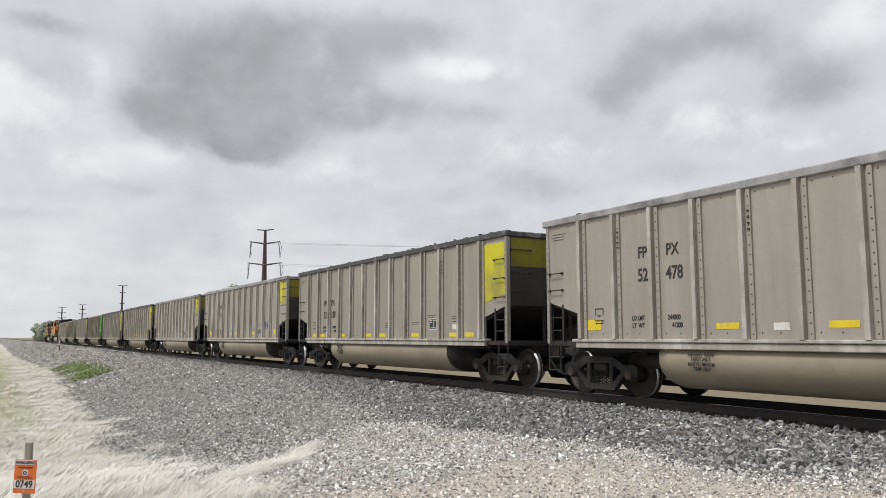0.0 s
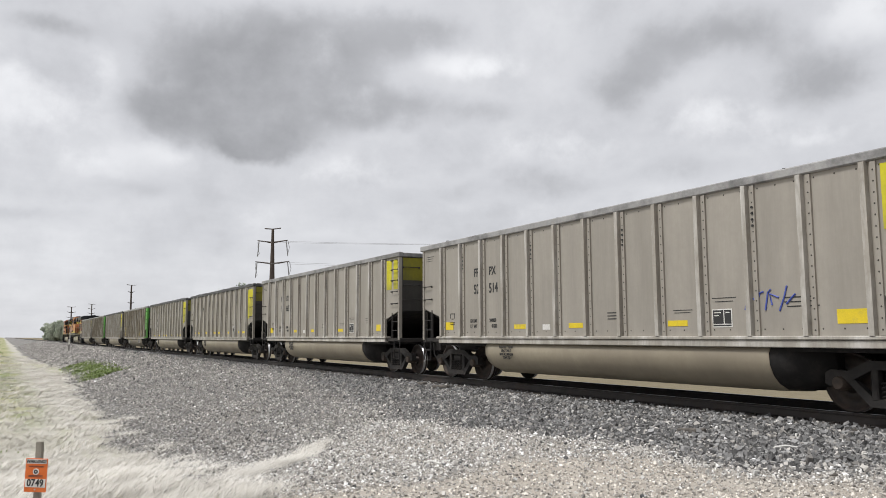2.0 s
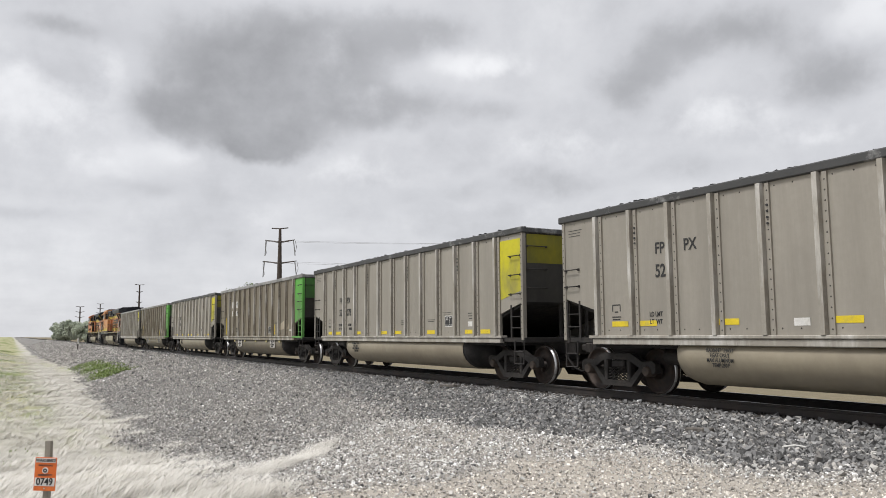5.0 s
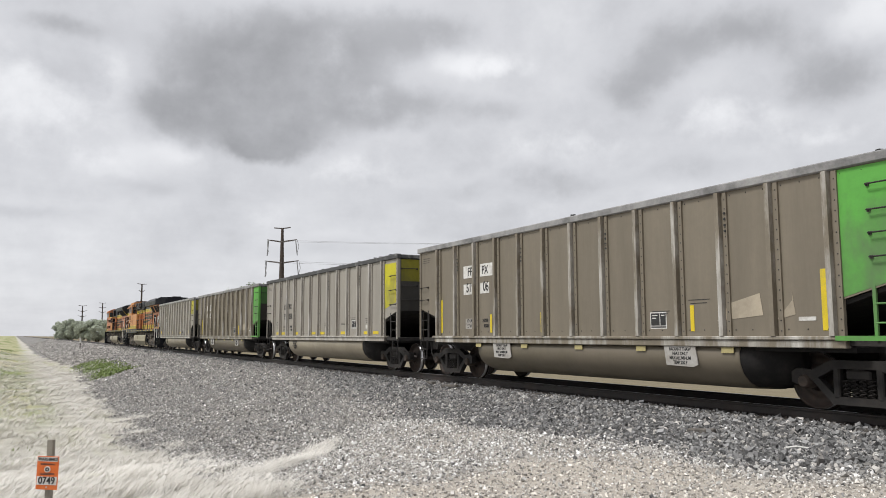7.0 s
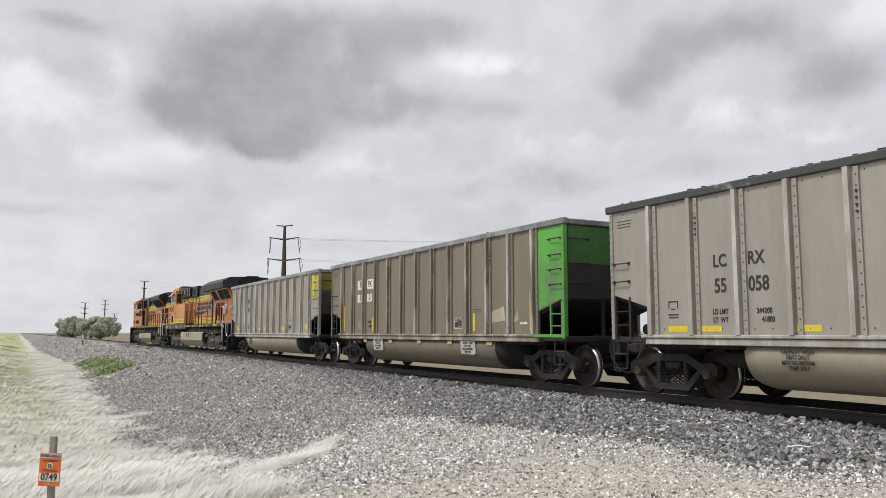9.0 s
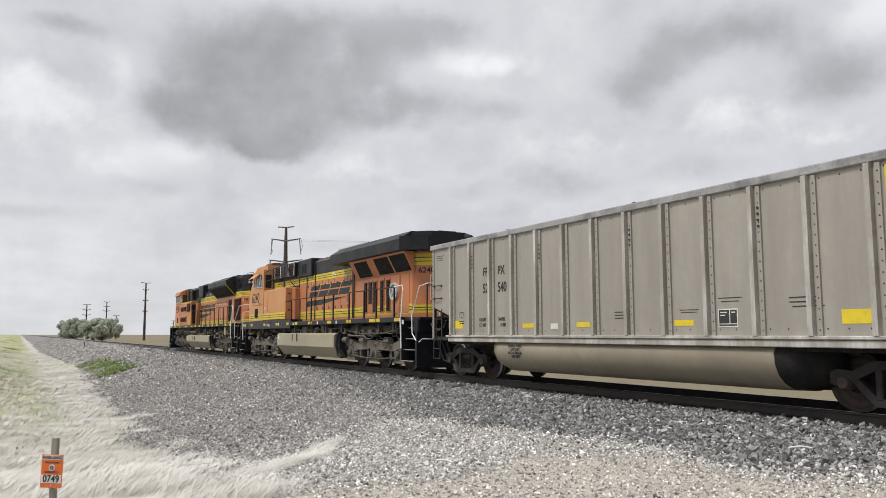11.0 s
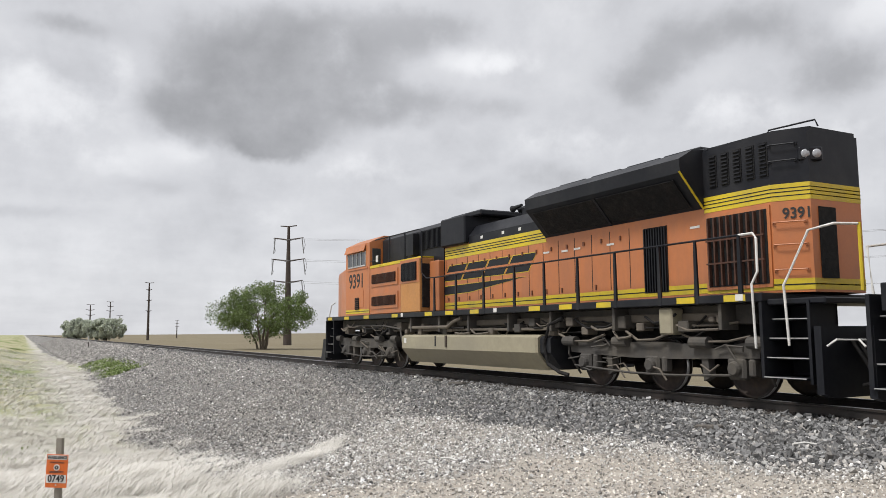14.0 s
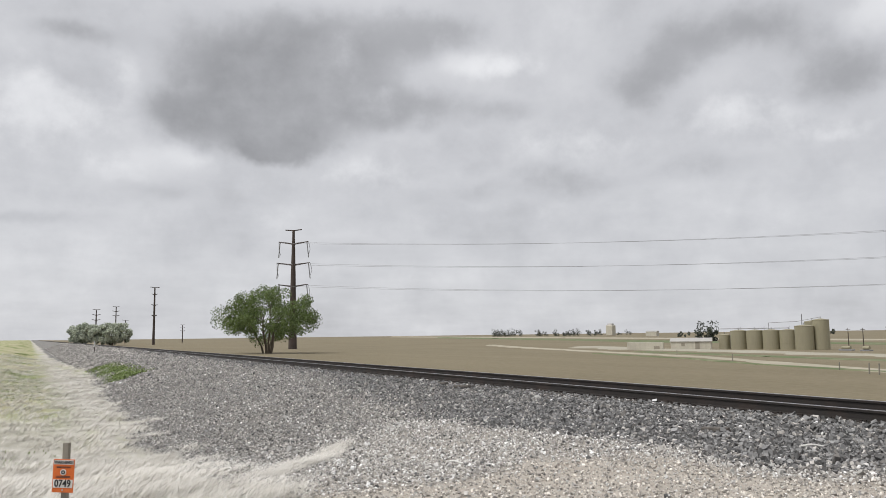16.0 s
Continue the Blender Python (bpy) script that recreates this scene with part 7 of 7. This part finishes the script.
x, y, rnd = spread_over(205000, -95, -3.6, 2.3, 11.28, 5)
keep = rnd.uniform(0, 1, len(x)) < gravel_share(x, y) * (1 - 0.96 * soil_share(x, y))
x, y = x[keep], y[keep]
near, chalk = fresh_share(x, y), chalk_share(x, y)
size = np.random.RandomState(6).gamma(7.0, 0.0051, len(x)) * (1 + 0.22 * near * smooth_step(-17, -9, x)) * (1 + 0.12 * smooth_step(-10, -22, x) + 1.5 * smooth_step(-26, -90, x))
size = np.clip(size * (1 - 0.30 * chalk), 0.013, 0.19)
pick = np.random.RandomState(16).uniform(0, 1, len(x))
dark = pick < 0.10 + 0.72 * near
pale = ~dark & (np.random.RandomState(18).uniform(0, 1, len(x)) < 0.10 + 0.68 * chalk)
rest = ~dark & ~pale
stones("ballast", "grey-brown crushed stone ballast on the bank", x[rest], y[rest], size[rest], STONE, 7)
stones("chalky_ballast", "pale dusty limestone chips below the ballast", x[pale], y[pale], size[pale], STONE_CHALK, 28)
stones("fresh_ballast", "coarser dark grey ballast near the rail", x[dark], y[dark], size[dark], STONE_DARK, 27, 0.3)
x, y, rnd = spread_over(26000, -300, -88, 4.2, 11.0, 51)
keep = rnd.uniform(0, 1, len(x)) < gravel_share(x, y)
x, y = x[keep], y[keep]
stones("far_ballast", "grey crushed stone along the distant bank", x, y, rnd.uniform(0.12, 0.26, len(x)), STONE, 52)
x, y, rnd = spread_over(42000, -11, -4.0, 2.4, 8.6, 8)
keep = rnd.uniform(0, 1, len(x)) < soil_share(x, y) * 0.8
x, y = x[keep], y[keep]
stones("pebbles", "dusty pebbles strewn on bare soil", x, y, np.clip(rnd.gamma(2.2, 0.0075, len(x)), 0.006, 0.042), STONE_PALE, 9)
x, y, rnd = spread_over(3000, -40, -6, 3.0, 10.4, 15)
keep = gravel_share(x, y) > 0.6
x, y = x[keep], y[keep]
stones("pale_stones", "scattered whitish limestone chips on the ballast", x, y, np.clip(rnd.gamma(6.0, 0.009, len(x)), 0.02, 0.12) * (1 - 0.45 * smooth_step(-18, -9, x)), surface("white_stone", (0.50, 0.49, 0.47), (0.4, 0.39, 0.37), 0.3, 9.0, rough=0.85, bump=0.2), 17, 0.25)

# darker patches and blades: thatch shadows put into the colour
STRAW = surface("dry_shadowed_straw", (0.68, 0.65, 0.595), (0.46, 0.435, 0.39), 0.5, 0.7, rough=0.85, bump=0.0, island=0.22)
GREEN_BLADE = surface("green_blade", (0.19, 0.25, 0.075), None, 0, 0.7, rough=0.7, bump=0.0, island=0.5)


def blades(name, label, x, y, length, material, seed, lean=0.55, width=0.010, flat=False):
    rnd = np.random.RandomState(seed)
    n = len(x)
    a = rnd.normal(1.45, 0.55, n) if flat else rnd.uniform(0, 2 * np.pi, n)
    base = np.stack([x, y, land(x, y) - 0.02], -1)
    way = np.stack([np.cos(a), np.sin(a), np.zeros(n)], -1)
    side = np.stack([-np.sin(a), np.cos(a), np.zeros(n)], -1) * (width * rnd.uniform(0.7, 1.5, n) * (1 + smooth_step(8, 60, -x) * 4))[:, None]
    l = length[:, None]
    up = np.array([0, 0, 1.0])
    k = rnd.uniform(0.3, 1.5, n)[:, None] * lean
    if flat is True:
        m = base + (up * 0.30 + way * 0.45 * k) * l
        t = base + (up * 0.42 + way * 0.95 * k) * l
    else:
        m = base + (up * 0.55 + way * 0.22 * k) * l
        t = base + (up * (0.95 - 0.3 * k) + way * 0.85 * k) * l
    v = np.stack([base - side, base + side, m + side * 0.7, m - side * 0.7, t], 1).reshape(-1, 3)
    i = np.arange(n)[:, None] * 5
    me = bpy.data.meshes.new(name)
    faces = np.concatenate([i + np.array([[0, 1, 2, 3]])]).tolist() + (i + np.array([[3, 2, 4]])).tolist()
    me.from_pydata(v.tolist(), [], faces)
    me.materials.append(material)
    return tagged(new(name, me), label, "grass", kind="stuff")


x, y, rnd = spread_over(185000, -150, -7.0, -4.0, 6.2, 31)
clump = patchy(x, y, 0.5, 3) + 0.7 * patchy(x, y, 1.4, 4)
keep = rnd.uniform(0, 1, len(x)) < (1 - gravel_share(x, y)) * (0.25 + 0.75 * (clump > -0.1)) * (1 - soil_share(x, y))
x, y = x[keep], y[keep]
cl = np.clip(0.5 + 0.4 * (patchy(x, y, 0.5, 3) + 0.7 * patchy(x, y, 1.4, 4)), 0, 1)
blades("dry_grass", "bleached dry straw-coloured grass in the ditch", x, y, np.random.RandomState(32).uniform(0.10, 0.36, len(x)) * (0.5 + 0.9 * cl), STRAW, 33, 0.8, 0.0045, True)
rnd = np.random.RandomState(41)
q = rnd.uniform(0, 1, 4200) ** 0.8
x, y = -11.2 - 4.1 * q + rnd.normal(0, 0.20, 4200), 2.8 + 2.8 * q + rnd.normal(0, 0.16, 4200)
blades("grass_tuft", "tongue of taller bleached dry grass on the gravel bank", x, y, rnd.uniform(0.18, 0.44, 4200), STRAW, 43, 0.95, 0.0035, True)
c = np.array([(-17.6, 3.5), (-16.4, 3.1), (-20.5, 3.9), (-23.6, 4.1), (-27.0, 3.5), (-33.0, 4.3), (-10.2, 2.6), (-13.6, 3.0)])
j = rnd.randint(0, len(c), 2600)
x, y = c[j, 0] + rnd.normal(0, 0.5, 2600), c[j, 1] + rnd.normal(0, 0.22, 2600)
blades("grass_tuft", "taller tufts of bleached dry grass at the gravel's edge", x, y, rnd.uniform(0.2, 0.42, 2600), STRAW, 46, 0.95, 0.0035, True)
x, y = rnd.uniform(-84, -58, 12000), rnd.normal(6.2, 0.5, 12000)
blades("weeds", "patch of low green weeds on the gravel bank", x, y, rnd.uniform(0.08, 0.26, 12000), GREEN_BLADE, 44, 0.8, 0.010)
x, y = rnd.uniform(-190, -22, 9000), rnd.normal(-1.2, 0.9, 9000)
keep = np.sin(x * 0.21) + np.sin(x * 0.083 + 1) > -0.2
blades("green_grass", "patches of fresh green grass among the straw", x[keep], y[keep] + 0.004 * (x[keep] + 100), rnd.uniform(0.06, 0.16, keep.sum()), GREEN_BLADE, 45, 0.9, 0.006)
x, y, rnd = spread_over(7000, -230, -52, 4.6, 8.2, 61)
keep = patchy(x, y, 5.0, 12) + 0.6 * patchy(x, y, 1.7, 13) > 0.35
x, y = x[keep], y[keep]
blades("dry_grass", "thin patches of dry grass on the distant bank", x, y, rnd.uniform(0.15, 0.4, len(x)), STRAW, 62, 0.8, 0.006)


# ---- what moves: the train rolls by and slows a little ----
SWAY_T = (0, 0.5, 1.5, 2.0, 2.5, 3.0, 3.5, 4.0, 6.5, 7.0, 7.5, 9.0, 11.5)
SWAY = (-0.08, 0.03, 0.06, -0.02, 0.13, 0.21, 0.01, 0.24, 0.12, 0.30, 0.13, 0.15, 0.0)


def run(t):
    return -14.5 + 13.12 * t - 0.044 * t * t + float(np.interp(t, SWAY_T, SWAY))


def motions():
    times = [0.5 * i for i in range(33)]
    for thing, place in TRAIN:
        walk(thing, [(t, pose(run(t) + place, TRACK_Y, 0)) for t in times])
    turning = {}
    for wheel, r in WHEELS:
        if r not in turning:
            walk(wheel, [(i / FPS, pose(0, 0, 0, 0, math.degrees((run(i / FPS) - run(0)) / r) , 0)) for i in range(481)])
            turning[r] = wheel
        else:
            keys, first = wheel.animation_data_create(), turning[r].animation_data
            wheel.rotation_mode = "QUATERNION"
            keys.action = first.action
            keys.action_slot = first.action_slot


motions()
